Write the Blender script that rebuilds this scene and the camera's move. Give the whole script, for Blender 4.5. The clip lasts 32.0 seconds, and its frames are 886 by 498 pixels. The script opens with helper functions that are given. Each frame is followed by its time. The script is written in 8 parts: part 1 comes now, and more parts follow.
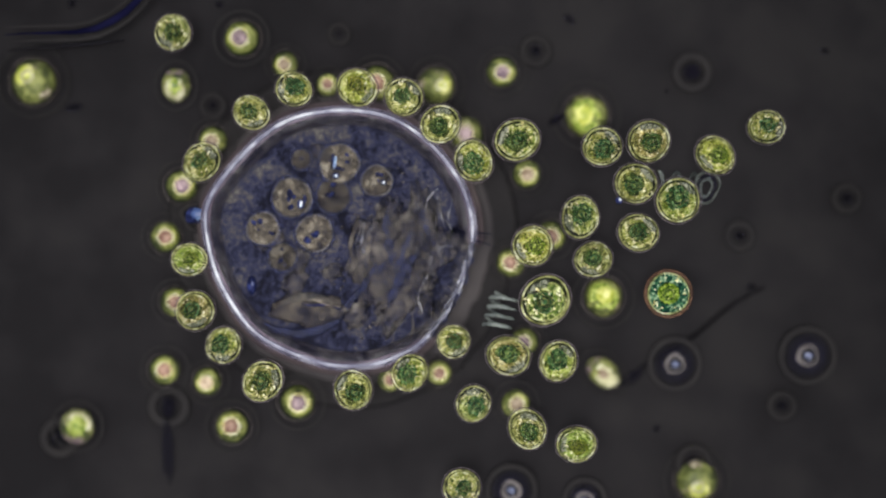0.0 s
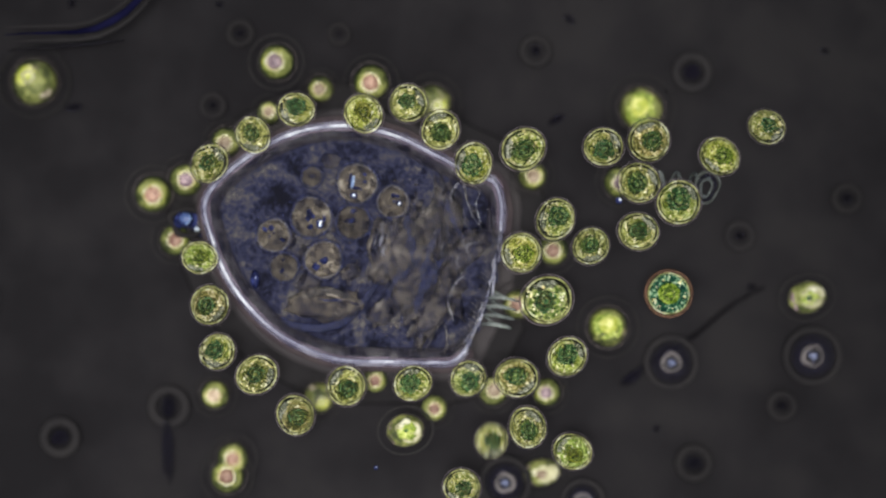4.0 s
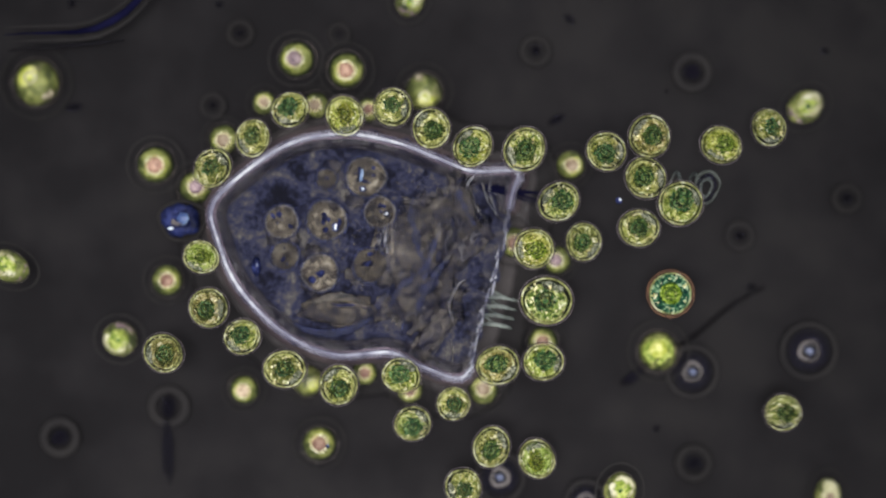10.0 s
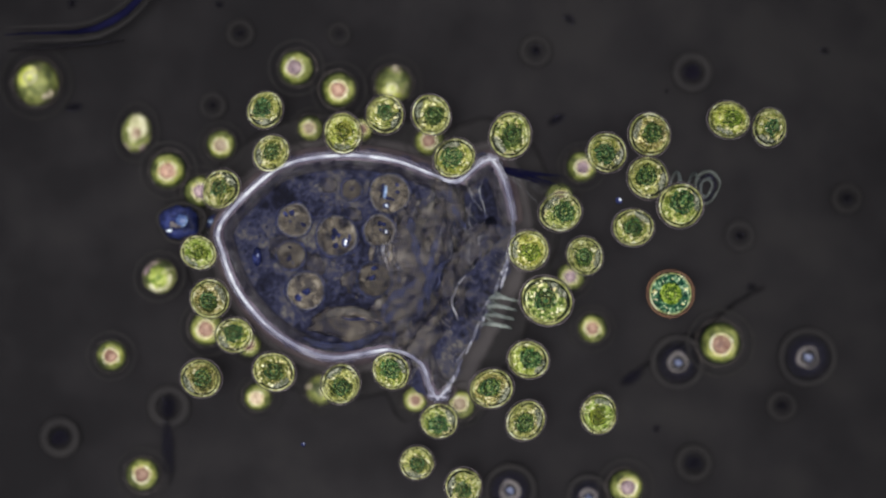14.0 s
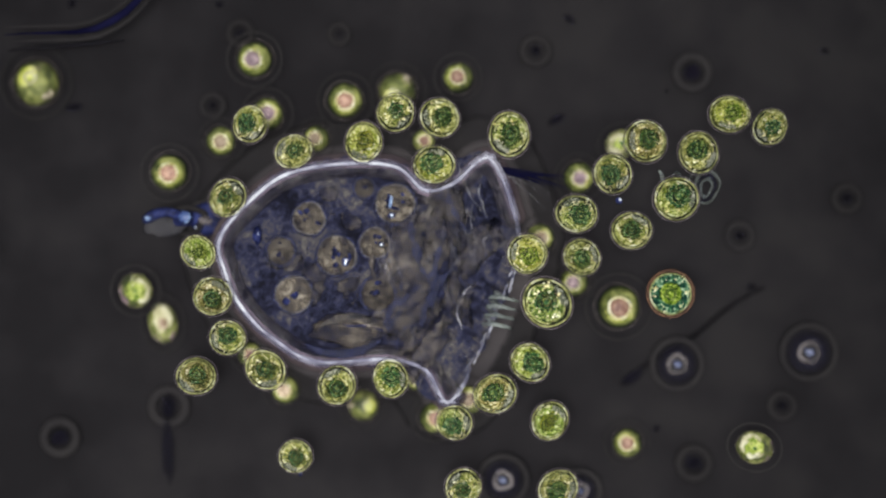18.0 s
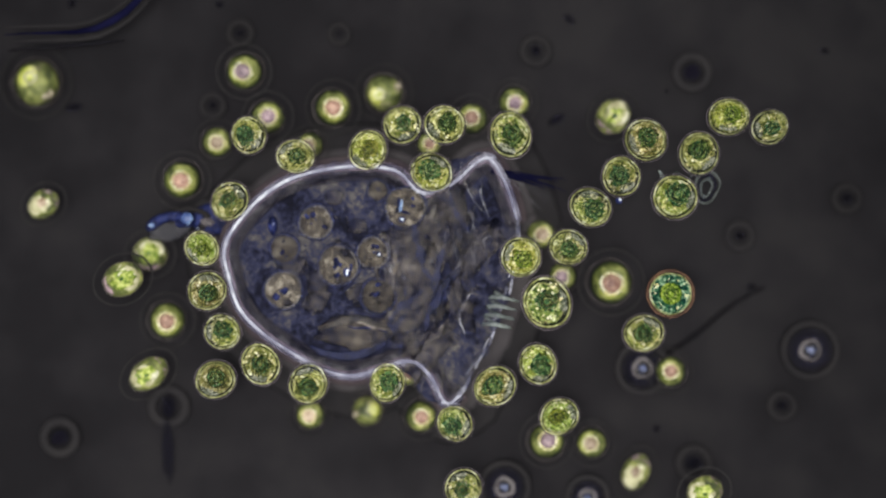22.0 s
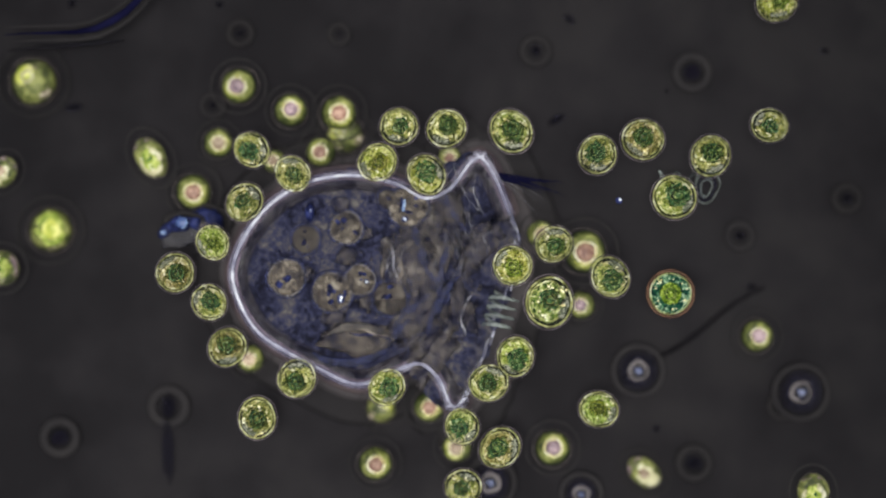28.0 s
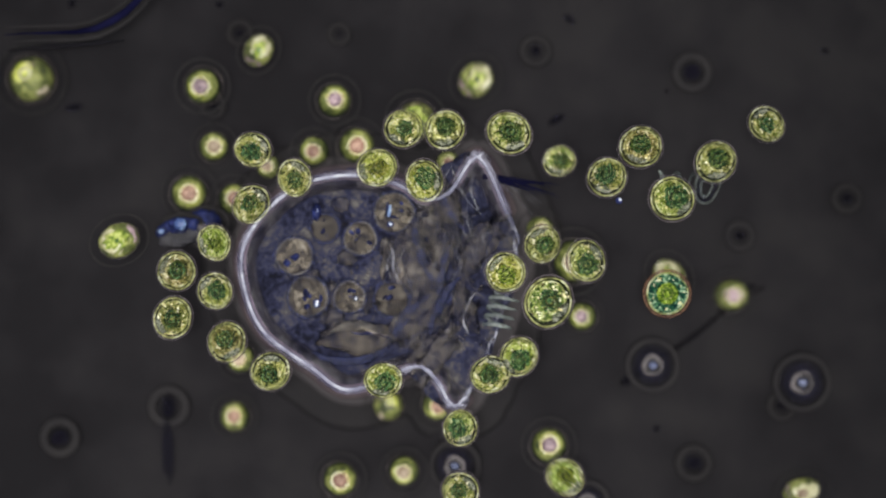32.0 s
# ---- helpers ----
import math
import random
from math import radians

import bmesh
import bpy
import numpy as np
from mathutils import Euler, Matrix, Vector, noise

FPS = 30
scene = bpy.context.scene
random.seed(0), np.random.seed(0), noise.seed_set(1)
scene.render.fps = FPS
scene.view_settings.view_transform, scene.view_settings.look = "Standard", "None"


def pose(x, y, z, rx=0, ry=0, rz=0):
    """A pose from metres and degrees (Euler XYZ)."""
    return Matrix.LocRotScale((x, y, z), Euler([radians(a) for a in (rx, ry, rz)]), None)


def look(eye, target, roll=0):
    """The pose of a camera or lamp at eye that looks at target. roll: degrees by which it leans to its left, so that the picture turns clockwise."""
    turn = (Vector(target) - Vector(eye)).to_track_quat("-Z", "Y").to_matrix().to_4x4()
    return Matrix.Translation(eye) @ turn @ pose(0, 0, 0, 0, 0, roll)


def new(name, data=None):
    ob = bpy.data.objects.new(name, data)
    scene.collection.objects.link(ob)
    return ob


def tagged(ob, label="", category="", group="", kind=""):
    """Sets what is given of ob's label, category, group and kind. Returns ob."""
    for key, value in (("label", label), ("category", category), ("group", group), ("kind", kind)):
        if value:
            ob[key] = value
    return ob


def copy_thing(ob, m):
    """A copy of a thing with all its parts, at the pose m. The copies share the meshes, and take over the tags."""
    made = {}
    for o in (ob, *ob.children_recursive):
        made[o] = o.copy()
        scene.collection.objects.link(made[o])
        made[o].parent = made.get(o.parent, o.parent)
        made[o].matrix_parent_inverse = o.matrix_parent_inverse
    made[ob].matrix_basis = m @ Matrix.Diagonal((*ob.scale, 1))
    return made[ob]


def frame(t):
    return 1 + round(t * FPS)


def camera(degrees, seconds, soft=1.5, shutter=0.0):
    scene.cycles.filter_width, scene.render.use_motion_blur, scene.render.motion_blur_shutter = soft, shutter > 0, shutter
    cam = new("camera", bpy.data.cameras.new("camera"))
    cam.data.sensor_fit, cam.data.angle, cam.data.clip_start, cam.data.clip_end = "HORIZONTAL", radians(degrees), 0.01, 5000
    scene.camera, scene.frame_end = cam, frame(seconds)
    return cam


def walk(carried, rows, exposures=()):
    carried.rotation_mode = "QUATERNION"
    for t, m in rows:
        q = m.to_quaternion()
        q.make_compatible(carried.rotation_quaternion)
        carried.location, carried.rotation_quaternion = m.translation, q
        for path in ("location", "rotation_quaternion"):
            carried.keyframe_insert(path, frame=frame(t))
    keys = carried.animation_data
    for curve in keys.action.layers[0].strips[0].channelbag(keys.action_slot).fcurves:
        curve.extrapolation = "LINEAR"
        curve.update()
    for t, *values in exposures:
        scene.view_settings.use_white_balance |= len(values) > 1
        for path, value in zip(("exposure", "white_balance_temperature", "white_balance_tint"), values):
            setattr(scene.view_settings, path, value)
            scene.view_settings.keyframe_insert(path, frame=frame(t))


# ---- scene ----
# A drop of pond water under a microscope, drawn ten thousand times its size:
# one centimetre stands for one micrometre. The slide lies flat at z = 0 and the lens looks straight down on it.
FOCUS = 0.35
EYE = 6.305
cam = camera(20, 32.0, soft=2.5, shutter=0.9)
cam.data.dof.use_dof = True
cam.data.dof.focus_distance = EYE - FOCUS
cam.data.dof.aperture_fstop = 0.36
walk(cam, [(0, pose(0, 0, EYE)), (32, pose(0, 0, EYE))])

# ---- light: the even field of the microscope's lamp ----
world = bpy.data.worlds.new("field_light")
scene.world = world
world.use_nodes = True
world.node_tree.nodes["Background"].inputs["Color"].default_value = (0.97, 1.0, 1.0, 1)
world.node_tree.nodes["Background"].inputs["Strength"].default_value = 0.84
lamp_data = bpy.data.lights.new("microscope_lamp", "SPOT")
lamp_data.energy, lamp_data.shadow_soft_size = 4400, 0.8
lamp_data.spot_size, lamp_data.spot_blend = radians(22), 1.0
lamp_data.color = (1.0, 1.0, 0.98)
lamp = new("microscope_lamp", lamp_data)
lamp.matrix_world = look((-0.3, -0.2, 9.5), (-0.17, -0.20, 0))
scene.view_settings.exposure = 0.0


# ---- materials ----
def ramp(nodes, links, source, stops):
    node = nodes.new("ShaderNodeValToRGB")
    els = node.color_ramp.elements
    els[0].position, els[0].color = stops[0][0], (*stops[0][1], 1)
    els[1].position, els[1].color = stops[-1][0], (*stops[-1][1], 1)
    for pos, col in stops[1:-1]:
        els.new(pos).color = (*col, 1)
    links.new(source, node.inputs[0])
    return node.outputs[0]


def speckled(name, stops, fine=8.0, coarse=2.0, weight=0.5, rough=0.5, bump=0.3, clear=0.0, spec=0.3, world_scale=0.0, tint=0.12, gain=1.5, still=False, warp=0.0, hue=0.0):
    """A grainy surface: fine and coarse noise through one ramp, a little different on each object. clear: share of light let through."""
    m = bpy.data.materials.new(name)
    m.use_nodes = True
    nodes, links = m.node_tree.nodes, m.node_tree.links
    bsdf = nodes["Principled BSDF"]
    tex, info = nodes.new("ShaderNodeTexCoord"), nodes.new("ShaderNodeObjectInfo")
    shift = nodes.new("ShaderNodeVectorMath")
    shift.operation = "SCALE"
    shift.inputs[0].default_value = (7.0, 13.0, 5.0)
    links.new(info.outputs["Random"], shift.inputs["Scale"])
    add = nodes.new("ShaderNodeVectorMath")
    links.new(tex.outputs["Object"], add.inputs[0])
    links.new(shift.outputs[0], add.inputs[1])
    a, b = nodes.new("ShaderNodeTexNoise"), nodes.new("ShaderNodeTexNoise")
    a.inputs["Scale"].default_value, a.inputs["Detail"].default_value = fine, 3
    b.inputs["Scale"].default_value, b.inputs["Detail"].default_value = coarse, 2
    a.inputs["Distortion"].default_value, b.inputs["Distortion"].default_value = warp, warp
    geo = nodes.new("ShaderNodeNewGeometry")
    links.new(geo.outputs["Position"] if still else add.outputs[0], a.inputs["Vector"])
    if world_scale:
        links.new(geo.outputs["Position"], b.inputs["Vector"])
        b.inputs["Scale"].default_value = world_scale
    else:
        links.new(add.outputs[0], b.inputs["Vector"])
    mix = nodes.new("ShaderNodeMix")
    mix.inputs["Factor"].default_value = weight
    links.new(a.outputs["Fac"], mix.inputs["A"])
    links.new(b.outputs["Fac"], mix.inputs["B"])
    spread = nodes.new("ShaderNodeMath")
    spread.operation = "MULTIPLY_ADD"
    spread.inputs[1].default_value, spread.inputs[2].default_value = gain, 0.5 - 0.5 * gain
    links.new(mix.outputs["Result"], spread.inputs[0])
    colour = ramp(nodes, links, spread.outputs[0], stops)
    hsv = nodes.new("ShaderNodeHueSaturation")
    span = nodes.new("ShaderNodeMapRange")
    span.inputs["To Min"].default_value, span.inputs["To Max"].default_value = 1 - tint, 1 + tint
    links.new(info.outputs["Random"], span.inputs["Value"])
    links.new(span.outputs[0], hsv.inputs["Value"])
    if hue:
        again, turn = nodes.new("ShaderNodeMath"), nodes.new("ShaderNodeMath")
        again.operation, turn.operation = "MULTIPLY", "FRACT"
        again.inputs[1].default_value = 7.37
        swing = nodes.new("ShaderNodeMapRange")
        swing.inputs["To Min"].default_value, swing.inputs["To Max"].default_value = 0.5 - hue, 0.5 + hue
        links.new(info.outputs["Random"], again.inputs[0])
        links.new(again.outputs[0], turn.inputs[0])
        links.new(turn.outputs[0], swing.inputs["Value"])
        links.new(swing.outputs[0], hsv.inputs["Hue"])
    links.new(colour, hsv.inputs["Color"])
    links.new(hsv.outputs[0], bsdf.inputs["Base Color"])
    bsdf.inputs["Roughness"].default_value = rough
    bsdf.inputs["Specular IOR Level"].default_value = spec
    if bump:
        bm = nodes.new("ShaderNodeBump")
        bm.inputs["Strength"].default_value, bm.inputs["Distance"].default_value = bump, 0.1
        links.new(a.outputs["Fac"], bm.inputs["Height"])
        links.new(bm.outputs[0], bsdf.inputs["Normal"])
    if clear:
        thin, blend = nodes.new("ShaderNodeBsdfTransparent"), nodes.new("ShaderNodeMixShader")
        blend.inputs[0].default_value = clear
        links.new(bsdf.outputs[0], blend.inputs[1])
        links.new(thin.outputs[0], blend.inputs[2])
        links.new(blend.outputs[0], nodes["Material Output"].inputs[0])
    return m


SLIDE = speckled("slide_glass", [(0.28, (0.0119, 0.0110, 0.0122)), (0.5, (0.0152, 0.0140, 0.0154)), (0.72, (0.0189, 0.0174, 0.0184))], 7.0, 1.3, 0.5, 0.9, 0, spec=0.0, gain=2.0)
WALL = speckled("cell_wall", [(0.28, (0.09, 0.09, 0.022)), (0.42, (0.29, 0.30, 0.085)), (0.58, (0.54, 0.54, 0.21)), (0.74, (0.92, 0.92, 0.64))], 4.5, 1.6, 0.5, 0.4, 0.1, clear=0.10, gain=2.2)
ENVELOPE = speckled("cell_envelope", [(0.3, (0.30, 0.34, 0.14)), (0.7, (0.55, 0.55, 0.35))], 3, 1, 0.5, 0.25, 0, clear=0.98, spec=0.4)
CHLORO = [speckled("cell_body_%s" % word, stops, 10.0, 2.6, 0.30, 0.6, 0.5, spec=0.05, tint=0.25, hue=0.025, warp=0.9, gain=2.2) for word, stops in (
    ("olive", [(0.26, (0.012, 0.016, 0.006)), (0.40, (0.062, 0.076, 0.016)), (0.51, (0.178, 0.170, 0.038)), (0.62, (0.36, 0.335, 0.095)), (0.74, (0.69, 0.63, 0.33)), (0.86, (0.93, 0.90, 0.66))]),
    ("grass", [(0.26, (0.009, 0.018, 0.006)), (0.40, (0.048, 0.080, 0.016)), (0.51, (0.145, 0.195, 0.028)), (0.62, (0.32, 0.34, 0.080)), (0.74, (0.64, 0.62, 0.29)), (0.86, (0.90, 0.88, 0.62))]),
    ("yellow", [(0.26, (0.025, 0.034, 0.005)), (0.40, (0.105, 0.14, 0.012)), (0.51, (0.205, 0.255, 0.032)), (0.62, (0.38, 0.42, 0.085)), (0.74, (0.68, 0.66, 0.29)), (0.86, (0.94, 0.91, 0.60))]))]
HEART = [speckled("chloroplast_%s" % word, stops, 12.0, 4.0, 0.32, 0.6, 0.7, spec=0.04, tint=0.3, hue=0.03, warp=0.9, gain=2.2) for word, stops in (
    ("deep", [(0.30, (0.003, 0.007, 0.002)), (0.44, (0.014, 0.026, 0.006)), (0.55, (0.046, 0.080, 0.015)), (0.67, (0.17, 0.215, 0.042)), (0.80, (0.54, 0.58, 0.20))]),
    ("blue_green", [(0.30, (0.002, 0.009, 0.006)), (0.44, (0.010, 0.036, 0.019)), (0.55, (0.028, 0.125, 0.046)), (0.67, (0.11, 0.28, 0.09)), (0.80, (0.50, 0.60, 0.32))]),
    ("bright", [(0.30, (0.018, 0.032, 0.004)), (0.44, (0.085, 0.13, 0.010)), (0.55, (0.23, 0.29, 0.022)), (0.67, (0.46, 0.50, 0.07)), (0.80, (0.80, 0.78, 0.32))]))]
CAP = speckled("clear_cap", [(0.34, (0.050, 0.060, 0.040)), (0.5, (0.16, 0.175, 0.125)), (0.68, (0.48, 0.47, 0.38))], 8, 3, 0.3, 0.3, 0.5, clear=0.42, gain=1.8)
GRAIN = speckled("dark_grain", [(0.4, (0.003, 0.006, 0.002)), (0.6, (0.016, 0.026, 0.006))], 6, 2, 0.5, 0.6, 0, spec=0.03)
TEAL = speckled("teal_band", [(0.36, (0.003, 0.016, 0.016)), (0.48, (0.009, 0.060, 0.032)), (0.56, (0.04, 0.15, 0.07)), (0.66, (0.40, 0.52, 0.34))], 8, 2.5, 0.2, 0.5, 0.6, spec=0.05)
DROPLET = speckled("oil_droplet", [(0.35, (0.62, 0.52, 0.18)), (0.65, (0.97, 0.93, 0.68))], 6, 2, 0.5, 0.2, 0, spec=0.6, tint=0.25)
# optical halo of the cells as ring colour; the dim one also colours swimmers' rims
CELL_HALO = speckled("slime_sheath", [(0.3, (0.070, 0.054, 0.066)), (0.7, (0.17, 0.14, 0.15))], 4, 1, 0.5, 0.7, 0, clear=0.55)
HALO_AND_RIM = speckled("dim_sheath", [(0.3, (0.034, 0.028, 0.028)), (0.7, (0.085, 0.070, 0.062))], 4, 1, 0.5, 0.7, 0, clear=0.55)
RUST = speckled("rusty_brown", [(0.3, (0.06, 0.026, 0.014)), (0.7, (0.15, 0.074, 0.040))], 4, 1, 0.5, 0.7, 0, clear=0.5)
OLIVE = speckled("olive_body", [(0.30, (0.026, 0.033, 0.010)), (0.5, (0.095, 0.108, 0.026)), (0.70, (0.25, 0.26, 0.080))], 2.6, 1.2, 0.5, 0.5, 0.2, gain=1.8)
CREAM = speckled("cream_lens", [(0.30, (0.27, 0.25, 0.13)), (0.5, (0.45, 0.42, 0.25)), (0.70, (0.68, 0.65, 0.48))], 2.5, 1.2, 0.5, 0.4, 0.1, tint=0.2)
PINK = speckled("pink_core", [(0.30, (0.13, 0.058, 0.042)), (0.70, (0.36, 0.22, 0.16))], 4, 2, 0.5, 0.5, 0.1, tint=0.3)
MAUVE = speckled("mauve_core", [(0.34, (0.10, 0.060, 0.080)), (0.66, (0.32, 0.23, 0.24))], 4, 2, 0.5, 0.5, 0.1, tint=0.3)
BEIGE = speckled("beige_core", [(0.34, (0.20, 0.13, 0.08)), (0.66, (0.46, 0.36, 0.26))], 4, 2, 0.5, 0.5, 0.1, tint=0.3)
LEMON = speckled("lemon_lens", [(0.38, (0.25, 0.29, 0.03)), (0.5, (0.44, 0.46, 0.075)), (0.62, (0.66, 0.64, 0.24))], 3, 1.4, 0.5, 0.4, 0.1)
LEAF = speckled("bright_leaf_green", [(0.36, (0.10, 0.16, 0.018)), (0.5, (0.27, 0.34, 0.045)), (0.64, (0.52, 0.55, 0.17))], 5, 2, 0.3, 0.5, 0.3)
PELLICLE = speckled("pellicle_white", [(0.26, (0.20, 0.196, 0.27)), (0.50, (0.40, 0.40, 0.49)), (0.76, (0.74, 0.75, 0.82))], 34, 5, 0.6, 0.7, 0.1, spec=0.05, tint=0.02, world_scale=9, still=True, gain=2.3, clear=0.22)
LIP = speckled("pellicle_lip", [(0.38, (0.09, 0.09, 0.16)), (0.5, (0.24, 0.24, 0.33)), (0.62, (0.62, 0.62, 0.72))], 60, 12, 0.4, 0.5, 0.1, tint=0.2, clear=0.68, gain=2.0)
# soft lavender glow beside the rim, put into colour
FRINGE = speckled("pellicle_lavender", [(0.28, (0.085, 0.078, 0.120)), (0.5, (0.150, 0.142, 0.195)), (0.72, (0.26, 0.25, 0.31))], 26, 6, 0.5, 0.7, 0, spec=0.05, tint=0.0, world_scale=12, still=True, gain=2.3, clear=0.42)
CORTEX = speckled("cortex_grey", [(0.30, (0.016, 0.016, 0.032)), (0.5, (0.058, 0.055, 0.072)), (0.70, (0.150, 0.142, 0.150))], 60, 12, 0.4, 0.7, 0.2, spec=0.05, tint=0.0, world_scale=16, still=True, clear=0.70)
HAZE = speckled("cortex_haze", [(0.30, (0.022, 0.020, 0.038)), (0.70, (0.110, 0.100, 0.115))], 60, 12, 0.4, 0.7, 0, spec=0.02, tint=0.0, world_scale=16, still=True, clear=0.85)
# brown-purple glow outside the rim, put into colour
DUSK = speckled("outer_fringe", [(0.32, (0.040, 0.031, 0.036)), (0.68, (0.062, 0.049, 0.050))], 20, 6, 0.5, 0.8, 0, spec=0.0, tint=0.0, world_scale=9, still=True)
CYTO = speckled("cytoplasm", [(0.20, (0.0045, 0.0045, 0.0095)), (0.38, (0.0120, 0.0126, 0.0280)), (0.52, (0.0222, 0.0240, 0.0510)), (0.64, (0.0360, 0.0345, 0.0510)), (0.76, (0.052, 0.048, 0.054)), (0.90, (0.092, 0.084, 0.080))], 85, 12, 0.55, 0.7, 0.1, spec=0.05, world_scale=12.0, tint=0.03, gain=2.7, warp=0.8)
VACUOLE = speckled("vacuole", [(0.20, (0.013, 0.012, 0.017)), (0.36, (0.038, 0.032, 0.032)), (0.52, (0.082, 0.068, 0.055)), (0.66, (0.138, 0.116, 0.092)), (0.82, (0.26, 0.23, 0.19))], 48, 20, 0.55, 0.5, 0.2, spec=0.1, clear=0.22, tint=0.25, gain=2.3, world_scale=22, warp=0.8)
DIM_VACUOLE = speckled("dim_vacuole", [(0.24, (0.016, 0.015, 0.020)), (0.42, (0.046, 0.039, 0.038)), (0.58, (0.090, 0.075, 0.060)), (0.80, (0.20, 0.175, 0.145))], 50, 24, 0.5, 0.6, 0.2, spec=0.05, clear=0.52, tint=0.3, gain=2.0, world_scale=26, warp=0.6)
VAC_RIM = speckled("vacuole_rim", [(0.34, (0.04, 0.036, 0.042)), (0.66, (0.17, 0.152, 0.145))], 40, 12, 0.5, 0.5, 0, clear=0.4, gain=2.0)
INK = speckled("ink_blue", [(0.3, (0.002, 0.003, 0.014)), (0.5, (0.007, 0.010, 0.046)), (0.7, (0.022, 0.030, 0.11))], 60, 15, 0.5, 0.5, 0.2, spec=0.1)
# white for painted glints; the sparkle is in the colour
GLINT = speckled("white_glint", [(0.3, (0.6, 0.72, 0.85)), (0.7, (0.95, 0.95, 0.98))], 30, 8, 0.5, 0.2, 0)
FOLD = speckled("fold_brown", [(0.30, (0.018, 0.017, 0.026)), (0.5, (0.062, 0.054, 0.048)), (0.70, (0.17, 0.15, 0.132))], 80, 20, 0.4, 0.6, 0.2, clear=0.66, tint=0.3, gain=2.0, world_scale=40)
SILVER = speckled("fold_silver", [(0.30, (0.05, 0.05, 0.08)), (0.70, (0.30, 0.295, 0.32))], 70, 20, 0.4, 0.5, 0.2, clear=0.60, tint=0.2, gain=2.0, world_scale=40)
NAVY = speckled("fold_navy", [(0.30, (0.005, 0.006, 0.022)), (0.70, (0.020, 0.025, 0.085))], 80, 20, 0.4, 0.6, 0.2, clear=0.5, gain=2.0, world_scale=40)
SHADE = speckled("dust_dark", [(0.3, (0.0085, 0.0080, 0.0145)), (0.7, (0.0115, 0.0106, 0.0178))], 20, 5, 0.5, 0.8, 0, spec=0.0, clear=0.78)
HALO_DARK = speckled("bead_navy", [(0.3, (0.0115, 0.0112, 0.0215)), (0.7, (0.0165, 0.0160, 0.0300))], 20, 5, 0.5, 0.8, 0, spec=0.0, clear=0.55)
RING = speckled("dust_ring", [(0.3, (0.0176, 0.0162, 0.0174)), (0.7, (0.0218, 0.0200, 0.0206))], 20, 5, 0.5, 0.8, 0, spec=0.0)
PALE = speckled("dust_pale", [(0.36, (0.045, 0.038, 0.042)), (0.62, (0.15, 0.13, 0.13))], 20, 5, 0.5, 0.5, 0, clear=0.25)
ICE = speckled("bead_blue", [(0.36, (0.04, 0.055, 0.13)), (0.62, (0.20, 0.22, 0.33))], 40, 9, 0.5, 0.4, 0)
KNOB = speckled("knob_blue", [(0.34, (0.035, 0.060, 0.16)), (0.5, (0.12, 0.18, 0.32)), (0.68, (0.32, 0.40, 0.50))], 60, 20, 0.5, 0.4, 0.1, gain=1.8)
FILM = speckled("grey_film", [(0.34, (0.018, 0.017, 0.024)), (0.66, (0.044, 0.041, 0.046))], 60, 20, 0.5, 0.6, 0.1, clear=0.50, gain=1.8)
COIL = speckled("coil_grey_green", [(0.3, (0.055, 0.066, 0.066)), (0.7, (0.25, 0.275, 0.26))], 20, 5, 0.5, 0.4, 0, clear=0.56, gain=2.0)
DIM_COIL = speckled("coil_dim", [(0.3, (0.028, 0.032, 0.030)), (0.7, (0.075, 0.085, 0.078))], 20, 5, 0.5, 0.5, 0, clear=0.2, gain=2.0)
MARBLE = speckled("marbled_plasm", [(0.26, (0.010, 0.011, 0.026)), (0.42, (0.032, 0.030, 0.048)), (0.56, (0.080, 0.070, 0.068)), (0.68, (0.145, 0.126, 0.114)), (0.82, (0.27, 0.245, 0.225))], 78, 22, 0.5, 0.7, 0, clear=0.66, spec=0.05, tint=0.2, gain=1.9, warp=1.2)
GRAINY = speckled("plasm_grain", [(0.30, (0.035, 0.030, 0.032)), (0.5, (0.085, 0.073, 0.066)), (0.70, (0.19, 0.165, 0.145))], 60, 25, 0.5, 0.6, 0, clear=0.45, spec=0.05, gain=2.0)
WISP = speckled("wisp_white", [(0.30, (0.10, 0.10, 0.14)), (0.70, (0.50, 0.49, 0.52))], 70, 20, 0.4, 0.5, 0.2, clear=0.45, tint=0.25, gain=2.0, world_scale=30)
# optical glow round the body, put into the colour of two low bands
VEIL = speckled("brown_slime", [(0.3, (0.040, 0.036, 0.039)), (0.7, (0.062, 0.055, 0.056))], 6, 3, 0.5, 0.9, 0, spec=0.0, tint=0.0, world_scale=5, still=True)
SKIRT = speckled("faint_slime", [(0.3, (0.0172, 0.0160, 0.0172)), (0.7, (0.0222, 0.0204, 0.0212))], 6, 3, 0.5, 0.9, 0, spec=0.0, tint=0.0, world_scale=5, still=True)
WHIP_BLUE = speckled("whip_navy", [(0.3, (0.002, 0.002, 0.008)), (0.7, (0.007, 0.007, 0.026))], 12, 4, 0.5, 0.7, 0, spec=0.0)
THREAD = speckled("thread_grey", [(0.3, (0.007, 0.0066, 0.0085)), (0.7, (0.0115, 0.0107, 0.0125))], 9, 3, 0.5, 0.8, 0, spec=0.0, clear=0.45)
HALO_SOFT = speckled("bead_shade", [(0.3, (0.0125, 0.0118, 0.0155)), (0.7, (0.0165, 0.0154, 0.0198))], 20, 5, 0.5, 0.8, 0, spec=0.0, clear=0.6)
LUMP = speckled("brown_lump", [(0.35, (0.06, 0.045, 0.03)), (0.5, (0.22, 0.18, 0.12)), (0.65, (0.48, 0.42, 0.30))], 5, 2, 0.4, 0.5, 0.2)
